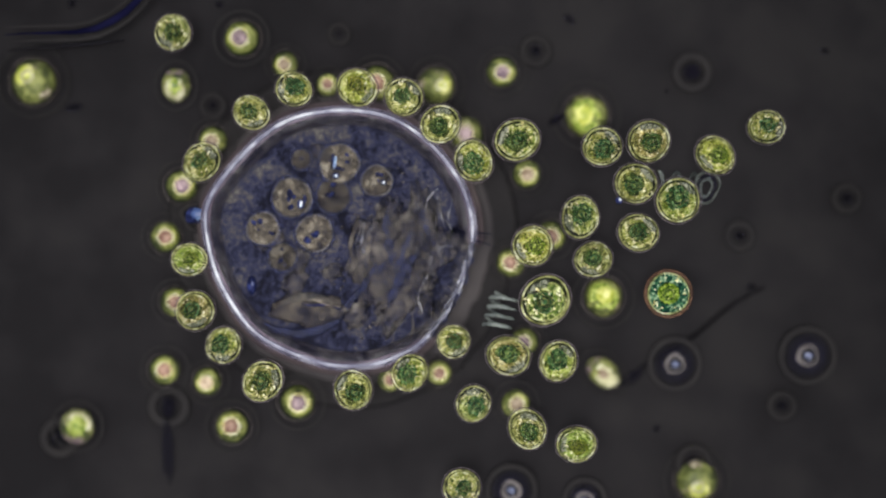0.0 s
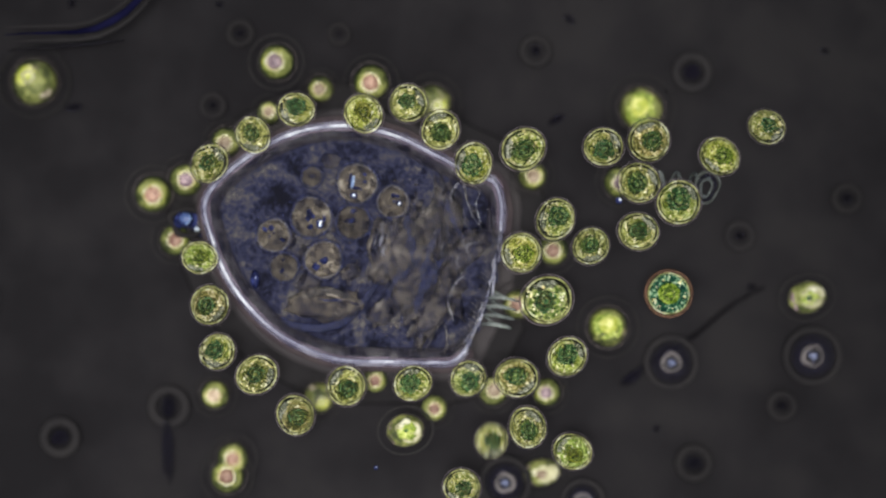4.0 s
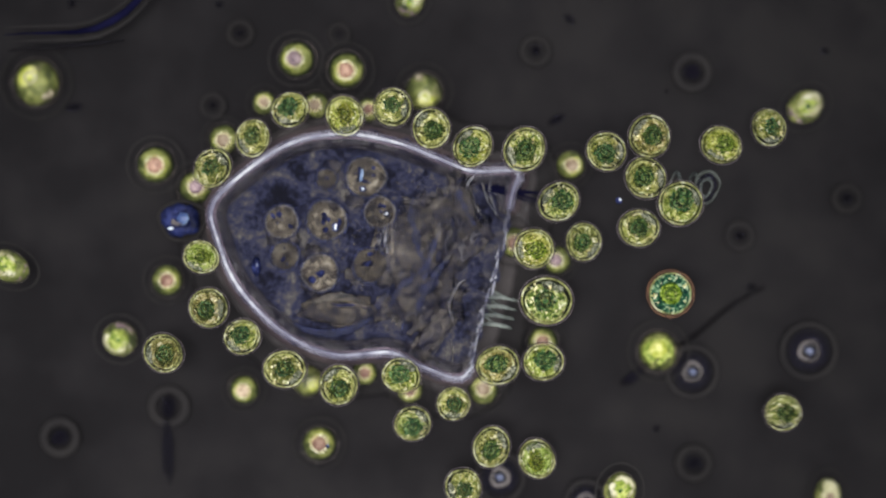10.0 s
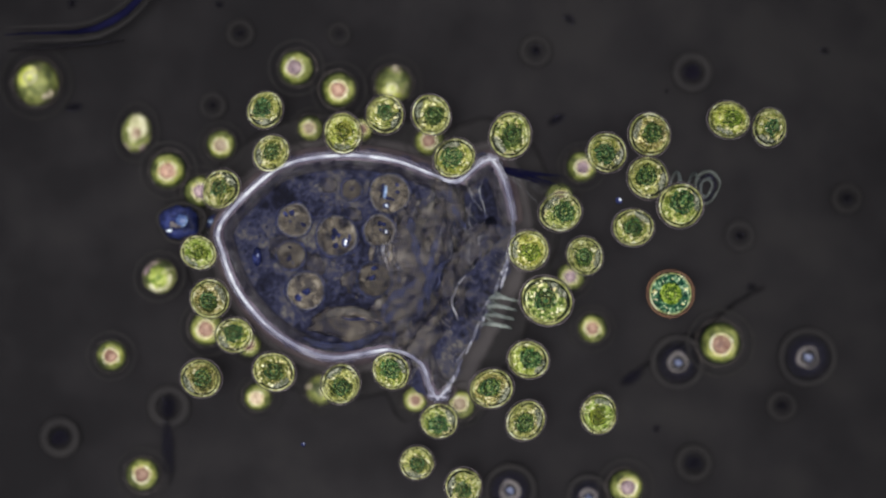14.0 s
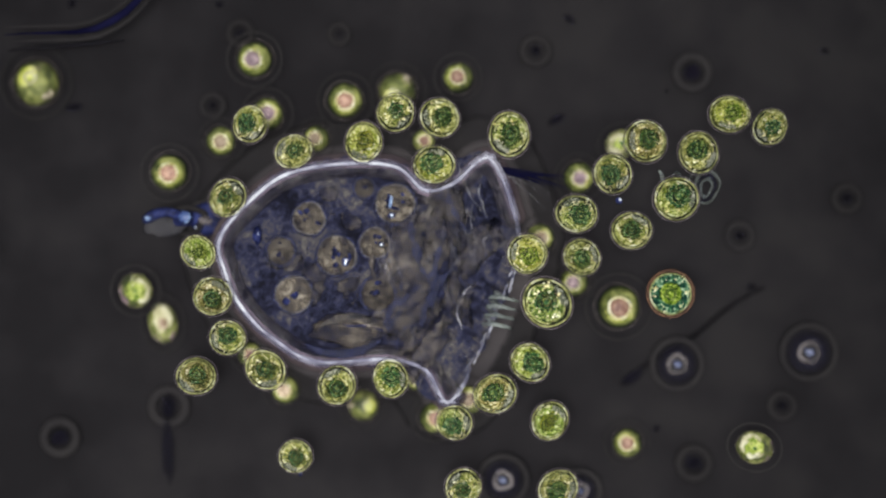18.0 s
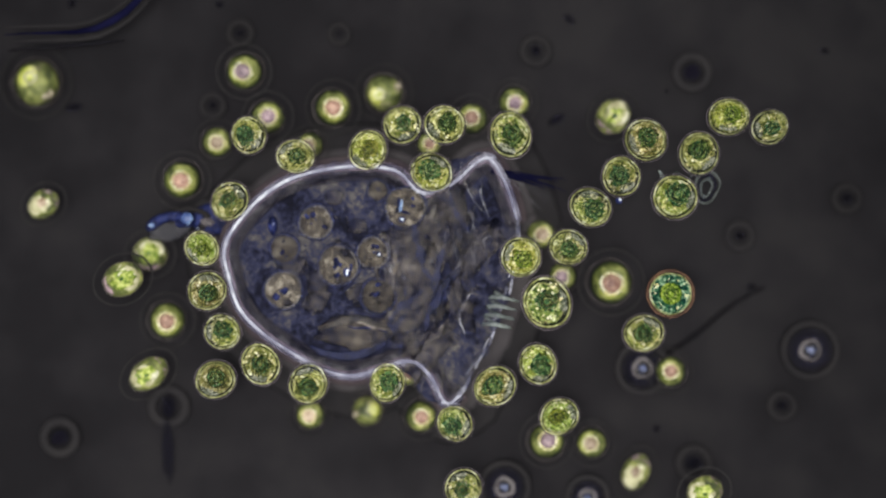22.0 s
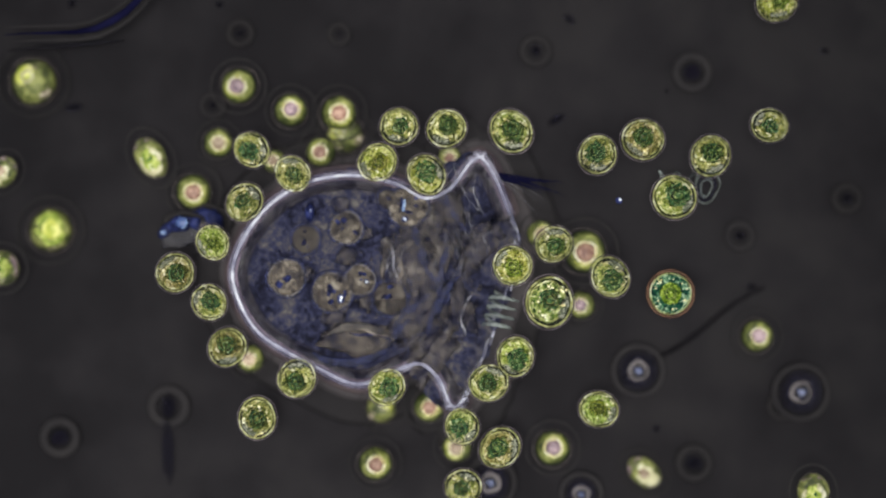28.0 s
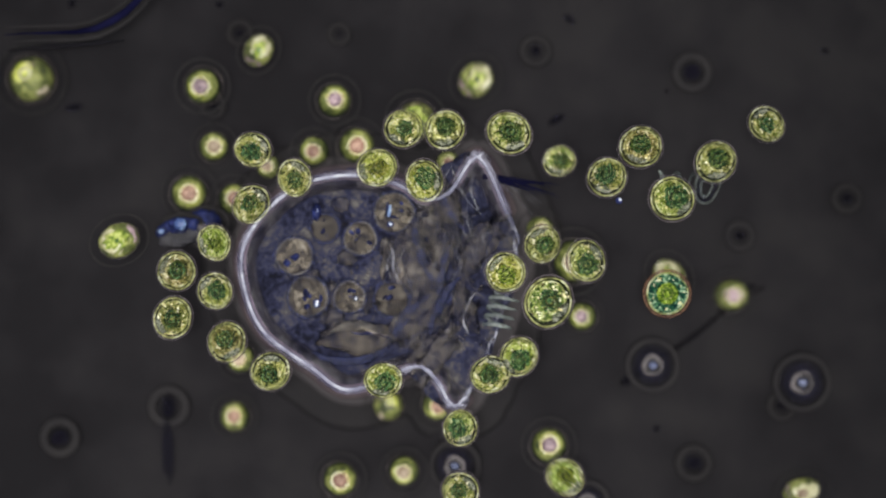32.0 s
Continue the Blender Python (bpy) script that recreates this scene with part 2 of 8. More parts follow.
LUMP_DIM = speckled("tan_fold", [(0.30, (0.05, 0.040, 0.036)), (0.5, (0.14, 0.115, 0.095)), (0.70, (0.32, 0.28, 0.24))], 70, 20, 0.4, 0.6, 0, spec=0.05, clear=0.45, gain=2.0, world_scale=40)
NUCLEUS = speckled("nucleus_brown", [(0.24, (0.012, 0.012, 0.022)), (0.42, (0.034, 0.030, 0.036)), (0.58, (0.080, 0.067, 0.057)), (0.80, (0.19, 0.165, 0.135))], 60, 14, 0.5, 0.6, 0.1, spec=0.05, clear=0.52, gain=2.0, world_scale=20)
MAUVE_LINE = speckled("mauve_line", [(0.30, (0.075, 0.056, 0.078)), (0.70, (0.23, 0.18, 0.23))], 20, 6, 0.5, 0.6, 0, spec=0.05, tint=0.0, world_scale=8, still=True, gain=2.2, clear=0.35)
# soft glow rings round blurred cells, put into a colour just above the slide's
GHOST = speckled("ghost_ring", [(0.3, (0.0200, 0.0186, 0.0196)), (0.7, (0.0270, 0.0250, 0.0246))], 6, 2, 0.5, 0.8, 0, spec=0.0)


# ---- shapes ----
def part(name, bm, material, parent=None, label="", smooth=True):
    """Links a bmesh as one mesh object under a thing or a part."""
    data = bpy.data.meshes.new(name)
    if smooth:
        for f in bm.faces:
            f.smooth = True
    bm.to_mesh(data)
    bm.free()
    data.materials.append(material)
    ob = new(name, data)
    ob.parent = parent
    if label:
        tagged(ob, label)
    return ob


def share(name, data, parent, m, label=""):
    """One more part on mesh data that is already there."""
    ob = new(name, data)
    ob.parent = parent
    ob.matrix_basis = m
    if label:
        tagged(ob, label)
    return ob


def torus(big, small, tall=None, n=44, k=8, bm=None, at=(0, 0, 0), sx=1.0, sy=1.0, wob=0.0, seed=0):
    bm = bm or bmesh.new()
    tall = small if tall is None else tall
    rings = []
    for i in range(n):
        a = 2 * math.pi * i / n
        w = 1 + wob * math.sin(3 * a + seed) + wob * 0.6 * math.sin(5 * a + 2 * seed)
        rings.append([bm.verts.new((at[0] + sx * (big * w + small * math.cos(b)) * math.cos(a), at[1] + sy * (big * w + small * math.cos(b)) * math.sin(a), at[2] + tall * math.sin(b)))
                      for b in (2 * math.pi * j / k for j in range(k))])
    for i in range(n):
        for j in range(k):
            bm.faces.new((rings[i][j], rings[(i + 1) % n][j], rings[(i + 1) % n][(j + 1) % k], rings[i][(j + 1) % k]))
    return bm


def blob(r, sub=3, squash=(1, 1, 1), rough=0.0, scale=2.0, seed=0.0, at=(0, 0, 0), bm=None):
    """A lumpy ball."""
    bm = bm or bmesh.new()
    made = bmesh.ops.create_icosphere(bm, subdivisions=sub, radius=1.0)["verts"]
    for v in made:
        d = v.co.normalized()
        k = 1 + rough * noise.noise(d * scale + Vector((seed * 3.1, seed * 1.7, seed)))
        v.co = Vector((d.x * r * k * squash[0] + at[0], d.y * r * k * squash[1] + at[1], d.z * r * k * squash[2] + at[2]))
    return bm


def tube(points, radii, k=8, bm=None, flat=1.0):
    """A tapered tube along points."""
    bm = bm or bmesh.new()
    pts = [Vector(p) for p in points]
    rings = []
    for i, p in enumerate(pts):
        d = (pts[min(i + 1, len(pts) - 1)] - pts[max(i - 1, 0)]).normalized()
        side = d.cross(Vector((0, 0, 1)))
        side = side.normalized() if side.length > 1e-6 else Vector((1, 0, 0))
        up = side.cross(d)
        rings.append([bm.verts.new(p + radii[i] * (math.cos(a) * side + flat * math.sin(a) * up)) for a in (2 * math.pi * j / k for j in range(k))])
    for i in range(len(rings) - 1):
        for j in range(k):
            bm.faces.new((rings[i][j], rings[i][(j + 1) % k], rings[i + 1][(j + 1) % k], rings[i + 1][j]))
    bm.faces.new(rings[0][::-1])
    bm.faces.new(rings[-1])
    return bm


def thing(name, label, category, group="", m=None):
    ob = new(name)
    ob.empty_display_size = 0.02
    tagged(ob, label, category, group)
    if m is not None:
        ob.matrix_basis = m
    return ob


# ---- the slide under the water ----
bm = bmesh.new()
bmesh.ops.create_cube(bm, size=1.0)
for v in bm.verts:
    v.co = Vector((v.co.x * 9, v.co.y * 6, v.co.z * 0.2 - 0.1))
bmesh.ops.bevel(bm, geom=list(bm.edges), offset=0.02, segments=2, affect="EDGES")
slide = part("ground", bm, SLIDE, smooth=False)
tagged(slide, "dark grey glass microscope slide under the water", "slide", kind="structure")


# ---- algae ----
def scatter(count, spread, size, seed, squash=0.8, arc=6.28):
    """Small grains strewn over the upper side of a ball of radius 0.86."""
    rnd, bm = random.Random(seed), bmesh.new()
    for i in range(count):
        a, d, r = seed * 1.9 + rnd.uniform(0, arc), rnd.uniform(*spread), rnd.uniform(*size)
        blob(r, 1, (1, rnd.uniform(0.6, 1.0), 0.7), at=(d * math.cos(a), d * math.sin(a), 0.84 * squash * math.sqrt(max(0.02, 1 - (d / 0.88) ** 2)) + 0.02), bm=bm)
    return bm


def green_cell(variant):
    """Master of a round alga in focus, radius 1: an eccentric body with a deep green heart, a clear cap on one side, a
    thin wall and a ring painted as its halo.
    """
    rnd = random.Random(100 + variant)
    cell = thing("green_alga", "", "alga", "green algae in the drop")
    a = rnd.uniform(0, 6.28)
    lean = (0.05, 0.08, 0.03, 0.02, 0.09, 0.06, 0.04)[variant]
    bx, by = -lean * math.cos(a), -lean * math.sin(a)
    part("cell_wall", torus(0.95, 0.030, 0.13, 52, 8, wob=0.012, seed=variant), WALL, cell, "pale yellow cell wall")
    part("envelope", blob(0.95, 3, rough=0.02, seed=variant), ENVELOPE, cell, "clear glossy envelope")
    part("cell_body", blob(0.87 - lean * 0.6, 4, (1, 1, 0.78), 0.10, 3.4, variant + 0.5, (bx, by, 0)), CHLORO[(1, 1, 0, 2, 1, 0, 2)[variant]], cell, "speckled yellow-green cell body")
    part("body_edge", torus(0.80 - lean * 0.5, 0.026, 0.035, 46, 6, at=(bx, by, 0.30), wob=0.03, seed=variant + 6), WALL, cell, "uneven bright yellow edge of the body")
    ax, ay = bx + rnd.uniform(-0.12, 0.12), by + rnd.uniform(-0.12, 0.12)
    deep, ringy = HEART[(0, 1, 0, 2, 1, 0, 1)[variant]], HEART[(1, 0, 1, 0, 0, 1, 0)[variant]]
    wide, tall = rnd.uniform(0.38, 0.50), rnd.uniform(0.82, 1.1)
    part("chloroplast", blob(wide, 4, (1, tall, 0.30), 0.45, 3.0, variant + 3.5, (ax, ay, 0.58)), deep, cell, "dark green lumpy chloroplast")
    for k, (r, thick, high, stuff, words) in enumerate(((0.15, 0.036, 0.745, ringy, "ring-shaped pyrenoid"), (wide * 0.52, 0.030, 0.715, GRAIN, "dark ring round the pyrenoid"),
                                                        (wide * 0.76, 0.034, 0.675, ringy, "wavy green ring"), (wide * 1.00, 0.024, 0.615, GRAIN, "dark edge of the chloroplast"))):
        part(("pyrenoid", "dark_line", "chloroplast_ring", "dark_line")[k], torus(r, thick, 0.045, 30, 6, at=(ax * (1 + 0.05 * k), ay, high), sy=tall, wob=0.06 + 0.03 * k, seed=variant + 2 * k), stuff, cell, words)
    part("inner_line", torus(0.885, 0.020, 0.05, 46, 6, at=(0, 0, 0.16), wob=0.012, seed=variant + 1), GRAIN, cell, "thin dark line inside the wall")
    part("clear_cap", blob(0.30, 3, (1.5, 0.60, 0.3), 0.3, 3, variant + 8), CAP, cell, "clear whitish cap").matrix_basis = pose(0.64 * math.cos(a), 0.64 * math.sin(a), 0.42, 0, 0, math.degrees(a) + 90)
    tagged(part("bright_granules", scatter((34, 22, 30, 16, 36, 20, 26)[variant], (0.44, 0.86), (0.022, 0.068), variant, arc=(6.28, 3.2, 4.6, 2.2, 6.28, 3.6, 4.2)[variant]), DROPLET, cell, "cream oil granules"), kind="stuff")
    tagged(part("fine_granules", scatter(26, (0.10, 0.60), (0.014, 0.034), variant + 20), DROPLET, cell, "fine cream granules"), kind="stuff")
    tagged(part("dark_granules", scatter((46, 34, 40, 26, 48, 34, 38)[variant], (0.40, 0.86), (0.020, 0.058), variant + 50), GRAIN, cell, "blackish green granules"), kind="stuff")
    tagged(part("brown_granules", scatter(16, (0.46, 0.82), (0.024, 0.060), variant + 130), RUST, cell, "rusty brown granules"), kind="stuff")
    # the halo round the cell, painted as a thin ring
    part("sheath", torus(1.065, 0.030, 0.03, 44, 6, at=(0, 0, -0.2)), CELL_HALO, cell, "faint mauve halo ring")
    return cell


def ringed_cell():
    """The blue-green alga with rings and a rusty sheath, radius 1."""
    cell = thing("ringed_alga", "round alga with yellow middle, teal ring and rusty sheath", "alga", "green algae in the drop")
    part("cell_wall", torus(0.88, 0.022, 0.10, 48, 8, wob=0.01), WALL, cell, "thin pale wall")
    part("sheath", torus(1.0, 0.07, 0.05, 48, 8), RUST, cell, "rusty brown sheath")
    part("band", torus(0.66, 0.22, 0.22, 48, 12, wob=0.02), TEAL, cell, "speckled teal ring")
    part("chloroplast", blob(0.52, 3, (1, 1, 0.5), 0.2, 3, 2), HEART[2], cell, "yellow-green middle")
    part("pyrenoid", torus(0.22, 0.06, 0.05, 24, 6, at=(0.02, -0.02, 0.26), wob=0.08), CHLORO[1], cell, "coiled green ring")
    tagged(part("bright_granules", scatter(26, (0.62, 0.84), (0.025, 0.05), 9, 0.4), DROPLET, cell, "cream granules"), kind="stuff")
    return cell


def pale_cell(variant):
    """Master of an alga out of focus: olive rim, cream ring, pink core."""
    cell = thing("pale_alga", "", "alga", "pale algae near the slide")
    part("body", blob(0.94, 3, (1, 1, 0.7), 0.04, 2, variant), OLIVE, cell, "olive rim")
    rnd = random.Random(variant)
    ax, ay = rnd.uniform(-0.06, 0.06), rnd.uniform(-0.06, 0.06)
    part("ring", torus(0.68, 0.035, 0.05, 36, 8, at=(ax, ay, 0.40), wob=0.02, seed=variant), LEMON, cell, "yellow-green ring")
    part("lens", blob(0.60, 3, (1, 1, 0.4), 0.05, 2, variant + 4, (ax, ay, 0.42)), CREAM, cell, "bright cream middle")
    part("core", blob(0.47, 3, (1, 1, 0.4), 0.12, 2, variant + 2, (ax, ay, 0.58)), (PINK, MAUVE, BEIGE, PINK)[variant % 4], cell, ("pinkish core", "mauve core", "beige core", "pinkish core")[variant % 4])
    part("rim_line", torus(0.95, 0.045, 0.04, 36, 6, at=(0, 0, 0.08)), GRAIN, cell, "dark edge line")
    part("lens_ring", torus(0.53, 0.035, 0.03, 30, 6, at=(ax, ay, 0.66), wob=0.03, seed=variant), DROPLET, cell, "bright cream ring round the core")
    # halo of the blurred cell, drawn as a ring a little off centre
    part("sheath", torus(1.14, 0.045, 0.04, 36, 6, at=(0.05, -0.06, 0)), HALO_AND_RIM, cell, "faint outer halo ring")
    part("outer_ring", torus(1.62, 0.05, 0.02, 40, 6), GHOST, cell, "very faint wide halo ring")
    return cell


def yellow_cell(variant):
    """Master of a large yellow or lime alga out of focus."""
    cell = thing("yellow_alga", "", "alga", "yellow algae near the slide")
    part("body", blob(0.98, 3, (1, 1, 0.7), 0.04, 2, variant), OLIVE, cell, "olive green rim")
    if variant == 2:
        part("lens", blob(0.82, 3, (1, 0.94, 0.5), 0.14, 2, 8, (-0.05, 0.03, 0.30)), LEAF, cell, "lime green middle")
        part("core", blob(0.54, 3, (1, 0.85, 0.4), 0.3, 2, 5, (0.02, 0.10, 0.56)), LEMON, cell, "bright lemon core")
        part("clear_side", blob(0.34, 3, (0.5, 1.2, 0.4), 0.3, 2.2, 3, (0.70, -0.10, 0.26)), BEIGE, cell, "clear beige side")
    else:
        part("lens", blob(0.56, 3, (1, 1, 0.5), 0.10, 2, variant + 4, (-0.20, 0.18, 0.40)), LEMON, cell, "lemon yellow middle")
        part("core", torus(0.24, 0.07, 0.06, 24, 6, at=(-0.20, 0.20, 0.66), wob=0.06), CREAM, cell, "cream ring")
        tagged(part("brown_granules", scatter(22, (0.5, 0.85), (0.05, 0.12), variant + 70, arc=1.8), LUMP, cell, "brownish granules along one side"), kind="stuff")
        part("lump", blob(0.36, 3, (1.1, 0.7, 0.4), 0.4, 2.5, variant + 7, (0.42, -0.50, 0.36)), LUMP, cell, "brownish lump at the edge")
    # ring coloured as the cell's halo
    part("sheath", torus(1.12, 0.05, 0.04, 36, 6), HALO_AND_RIM, cell, "faint outer halo ring")
    part("outer_ring", torus(1.60, 0.05, 0.02, 40, 6), GHOST, cell, "very faint wide halo ring")
    return cell


def swimmer(variant):
    """Master of a roundish swimming alga: cream wall, lime heart, clear mauve side."""
    cell = thing("swimming_alga", "", "alga", "swimming algae")
    wide, tall = ((1.06, 0.90), (1.08, 0.84), (1.03, 0.95), (1.12, 0.86))[variant]
    oval = (wide, tall, 0.6)
    part("body", blob(0.95, 3, oval, 0.06, 2, variant), OLIVE, cell, "olive rim")
    part("pale_mantle", blob(0.78, 3, (wide, tall, 0.6), 0.16, 2.2, variant + 4, (-0.10, 0.02, 0.16)), CREAM, cell, "cream mantle")
    if variant == 1:
        part("core", blob(0.34, 3, (1, 0.8, 0.4), 0.3, 3, 7, (0.02, 0.06, 0.56)), BEIGE, cell, "beige core")
    else:
        part("chloroplast", blob((0.46, 0.3, 0.60, 0.52)[variant], 3, (1.05, 0.85, 0.4), 0.5, 2.6, variant + 9, (-0.10, 0.04, 0.48)), LEAF, cell, "lime green chloroplast")
        part("dark_spot", blob(0.15, 2, (1.2, 0.8, 0.5), 0.4, 3, variant, (-0.04, 0.02, 0.66)), HEART[1], cell, "darker green spot")
        tagged(part("dark_granules", scatter(12, (0.20, 0.62), (0.02, 0.06), variant + 90, 0.7), GRAIN, cell, "dark green granules"), kind="stuff")
    part("clear_side", blob(0.42, 3, (0.55, 1.25, 0.4), 0.35, 2.4, variant + 5, (0.66, 0.0, 0.22)), MAUVE, cell, "clear mauve side")
    part("cell_wall", torus(0.97, 0.045, 0.07, 40, 6, sx=wide, sy=tall), HALO_AND_RIM, cell, "pale rim")
    part("outer_ring", torus(1.42, 0.05, 0.02, 40, 6, sx=wide, sy=tall), GHOST, cell, "very faint wide halo ring")
    return cell


MASTERS = {"g": [green_cell(v) for v in range(7)], "p": [pale_cell(v) for v in range(4)],
           "y": [yellow_cell(v) for v in range(3)], "w": [swimmer(v) for v in range(4)]}
LABELS = {"g": ("round speckled green algal cell with pale yellow wall", "round blue-green algal cell with cream specks", "round yellow-green algal cell with bright specks"),
          "p": ("small blurred cream algal cell with pinkish core", "small blurred pale algal cell with brownish core"),
          "y": ("large blurred lemon-yellow algal cell", "blurred yellow-green algal cell", "blurred lime-green algal cell with lemon core"),
          "w": ("oval cream and green alga swimming through the water", "oval pale alga swimming through the water")}
made = {"g": 0, "p": 0, "y": 0, "w": 0}


def alga(kind, radius):
    """The next alga of a kind; the masters themselves are used first."""
    i = made[kind]
    made[kind] += 1
    masters = MASTERS[kind]
    ob = masters[i] if i < len(masters) else copy_thing(masters[i % len(masters)], Matrix())
    wide = 1 + 0.065 * math.sin(i * 2.4) * (kind in "gw")
    ob.scale = (radius * wide, radius / wide, radius)
    words = LABELS[kind]
    tagged(ob, words[(i % len(masters)) % len(words)])
    return ob


GREEN = [alga("g", r) for r in (0.0425, 0.0419, 0.0419, 0.0457, 0.0447, 0.0458, 0.0471, 0.0510, 0.0458, 0.0497, 0.0459, 0.0421, 0.0484, 0.0520, 0.0457, 0.0470, 0.0433, 0.0471, 0.0587, 0.0483, 0.0457, 0.0395, 0.0419, 0.0458, 0.0446, 0.0432, 0.0457, 0.0432, 0.0472, 0.0419, 0.0457, 0.0408, 0.0446, 0.0458, 0.0355, 0.0374)]
PALES = [alga("p", r) for r in (0.0503, 0.0416, 0.0308, 0.0280, 0.0420, 0.0388, 0.0337, 0.0361, 0.0348, 0.0335, 0.0351, 0.0295, 0.0306, 0.0416, 0.0336, 0.0350, 0.0364, 0.0389, 0.0347, 0.0363, 0.0398, 0.0362, 0.0278, 0.0432, 0.0419)]
YELLOWS = [alga("y", r) for r in (0.0550, 0.0444, 0.0526, 0.0513, 0.0363, 0.0472)]
SWIMMERS = [alga("w", r) for r in (0.0405, 0.0434, 0.0439, 0.0459, 0.0459, 0.0402, 0.0476, 0.0446, 0.0452, 0.0462, 0.0252, 0.0472)]
RINGED = [ringed_cell()]
RINGED[0].scale = (0.0548,) * 3


# ---- the ciliate ----
ciliate = thing("ciliate", "large bell-shaped ciliate with white rim and blue granular inside", "ciliate")
SHARES = (6, 7, 7, 6, 5, 5, 5, 6, 8, 9, 10, 5, 5, 9, 8, 7, 6, 6)  # rim pieces from knot to knot of the outline
SEGMENTS = sum(SHARES)
LIP_PIECES = range(48, 73)
pellicle, templates = [], {}


def rim_piece(stuff, thick):
    """One short length of the rim, with inner and outer fringes coloured as its glow; at the lips with fine cilia."""
    rim = part("pellicle_piece", tube([(-0.019, 0, 0), (-0.012, 0, 0), (0, 0, 0), (0.012, 0, 0), (0.019, 0, 0)], [thick * (0.7 if stuff is LIP else 1) * k for k in (0.62, 0.96, 1.0, 0.96, 0.62)], 10), stuff, ciliate, "white glassy rim")
    for name, half, r, flat, side, low, skin, words in (("lavender_fringe", 0.026, 0.0102, 0.4, 0.001, -0.012, FRINGE, "lavender fringe"),
                                                        ("inner_line", 0.026, 0.0019, 1.0, -0.0088, -0.009, MAUVE_LINE, "thin mauve line inside the rim"),
                                                        ("cortex", 0.030, 0.009, 0.35, -0.008, -0.017, CORTEX, "grey granular cortex"),
                                                        ("cortex", 0.032, 0.012, 0.28, -0.010, -0.020, CORTEX, "grey granular cortex"),
                                                        ("inner_haze", 0.034, 0.015, 0.22, -0.012, -0.022, HAZE, "dim grey haze inside the rim"),
                                                        ("inner_haze", 0.036, 0.020, 0.18, -0.015, -0.026, HAZE, "dim grey haze inside the rim"),
                                                        ("outer_line", 0.026, 0.0024, 1.0, 0.0115, -0.03, MAUVE_LINE, "thin mauve line"),
                                                        ("outer_fringe", 0.03, 0.018, 0.3, 0.012, -0.10, DUSK, "dim purplish outer glow painted along the rim"),
                                                        # added bands close to the slide, coloured as the body's halo
                                                        ("slime_fringe", 0.036, 0.036, 0.05, 0.020, -0.270, VEIL, "dim brownish halo glow painted round the body"),
                                                        ("slime_skirt", 0.046, 0.080, 0.012, 0.040, -0.2745, SKIRT, "wide faint halo glow painted round the body")):
        if stuff is LIP and name in ("lavender_fringe", "inner_line", "outer_line", "outer_fringe", "cortex", "inner_haze"):
            continue
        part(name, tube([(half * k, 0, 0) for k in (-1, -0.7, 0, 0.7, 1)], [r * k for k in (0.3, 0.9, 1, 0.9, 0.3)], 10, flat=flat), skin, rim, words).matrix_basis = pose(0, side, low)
    if stuff is LIP:
        hairs = bmesh.new()
        for i in range(4):
            x = -0.012 + 0.007 * i
            tube([(x, 0.006, 0), (x + 0.004, -0.010, 0), (x + 0.003 * (i % 3) - 0.004, -0.026 - 0.009 * (i % 2), -0.001)], [0.0009, 0.0010, 0.0003], 5, hairs)
        part("cilia", hairs, FOLD, rim, "fine pale cilia")
    return rim


for i in range(SEGMENTS):
    stuff, grade = LIP if i in LIP_PIECES else PELLICLE, 3 if 36 < i < 48 or 72 < i < 78 else (1 + round(math.sin(i * 0.37) + 0.6 * math.sin(i * 0.91))) % 3
    if (stuff, grade) not in templates:
        templates[stuff, grade] = rim_piece(stuff, (0.0025, 0.0032, 0.0039, 0.0021)[grade])
        pellicle.append(templates[stuff, grade])
    else:
        rim = share("pellicle_piece", templates[stuff, grade].data, ciliate, Matrix(), "white glassy rim")
        for child in templates[stuff, grade].children:
            share(child.name.split(".")[0], child.data, rim, child.matrix_basis)
        pellicle.append(rim)

# granular cytoplasm: overlapping flat clumps, each (turn round the body, share of the way out)
clumps = []


def clump_mesh(r, seed):
    bm = bmesh.new()
    n, rows = 26, []
    for rr, z in ((0.6, 0.0), (1.0, -0.0003), (0.98, -0.004), (0.86, -0.03), (0.5, -0.055)):
        rows.append([bm.verts.new((r * rr * (1 + 0.07 * math.sin(3 * a + seed) + 0.04 * math.sin(7 * a + 2 * seed)) * math.cos(a),
                                   r * rr * (1 + 0.07 * math.sin(3 * a + seed) + 0.04 * math.sin(7 * a + 2 * seed)) * math.sin(a), z)) for a in (2 * math.pi * j / n for j in range(n))])
    for p, q in zip(rows, rows[1:]):
        for j in range(n):
            bm.faces.new((p[j], q[j], q[(j + 1) % n], p[(j + 1) % n]))
    bm.faces.new(rows[0])
    bm.faces.new(rows[-1][::-1])
    bmesh.ops.recalc_face_normals(bm, faces=list(bm.faces))
    return bm


for count, out, r, z in ((48, 0.925, 0.034, 0.222), (44, 0.87, 0.046, 0.225), (30, 0.70, 0.060, 0.232), (20, 0.48, 0.074, 0.240), (10, 0.24, 0.085, 0.248), (1, 0.0, 0.085, 0.256)):
    data = []
    for i in range(count):
        if len(data) < 4:
            ob = part("cytoplasm_clump", clump_mesh(r, len(data) * 1.7 + r * 50), CYTO, ciliate, smooth=False)
            data.append(ob.data)
        else:
            ob = share("cytoplasm_clump", data[i % 4], ciliate, Matrix())
        clumps.append((ob, i / count + 0.01, out, z + 0.0004 * (i * 7 % 11)))


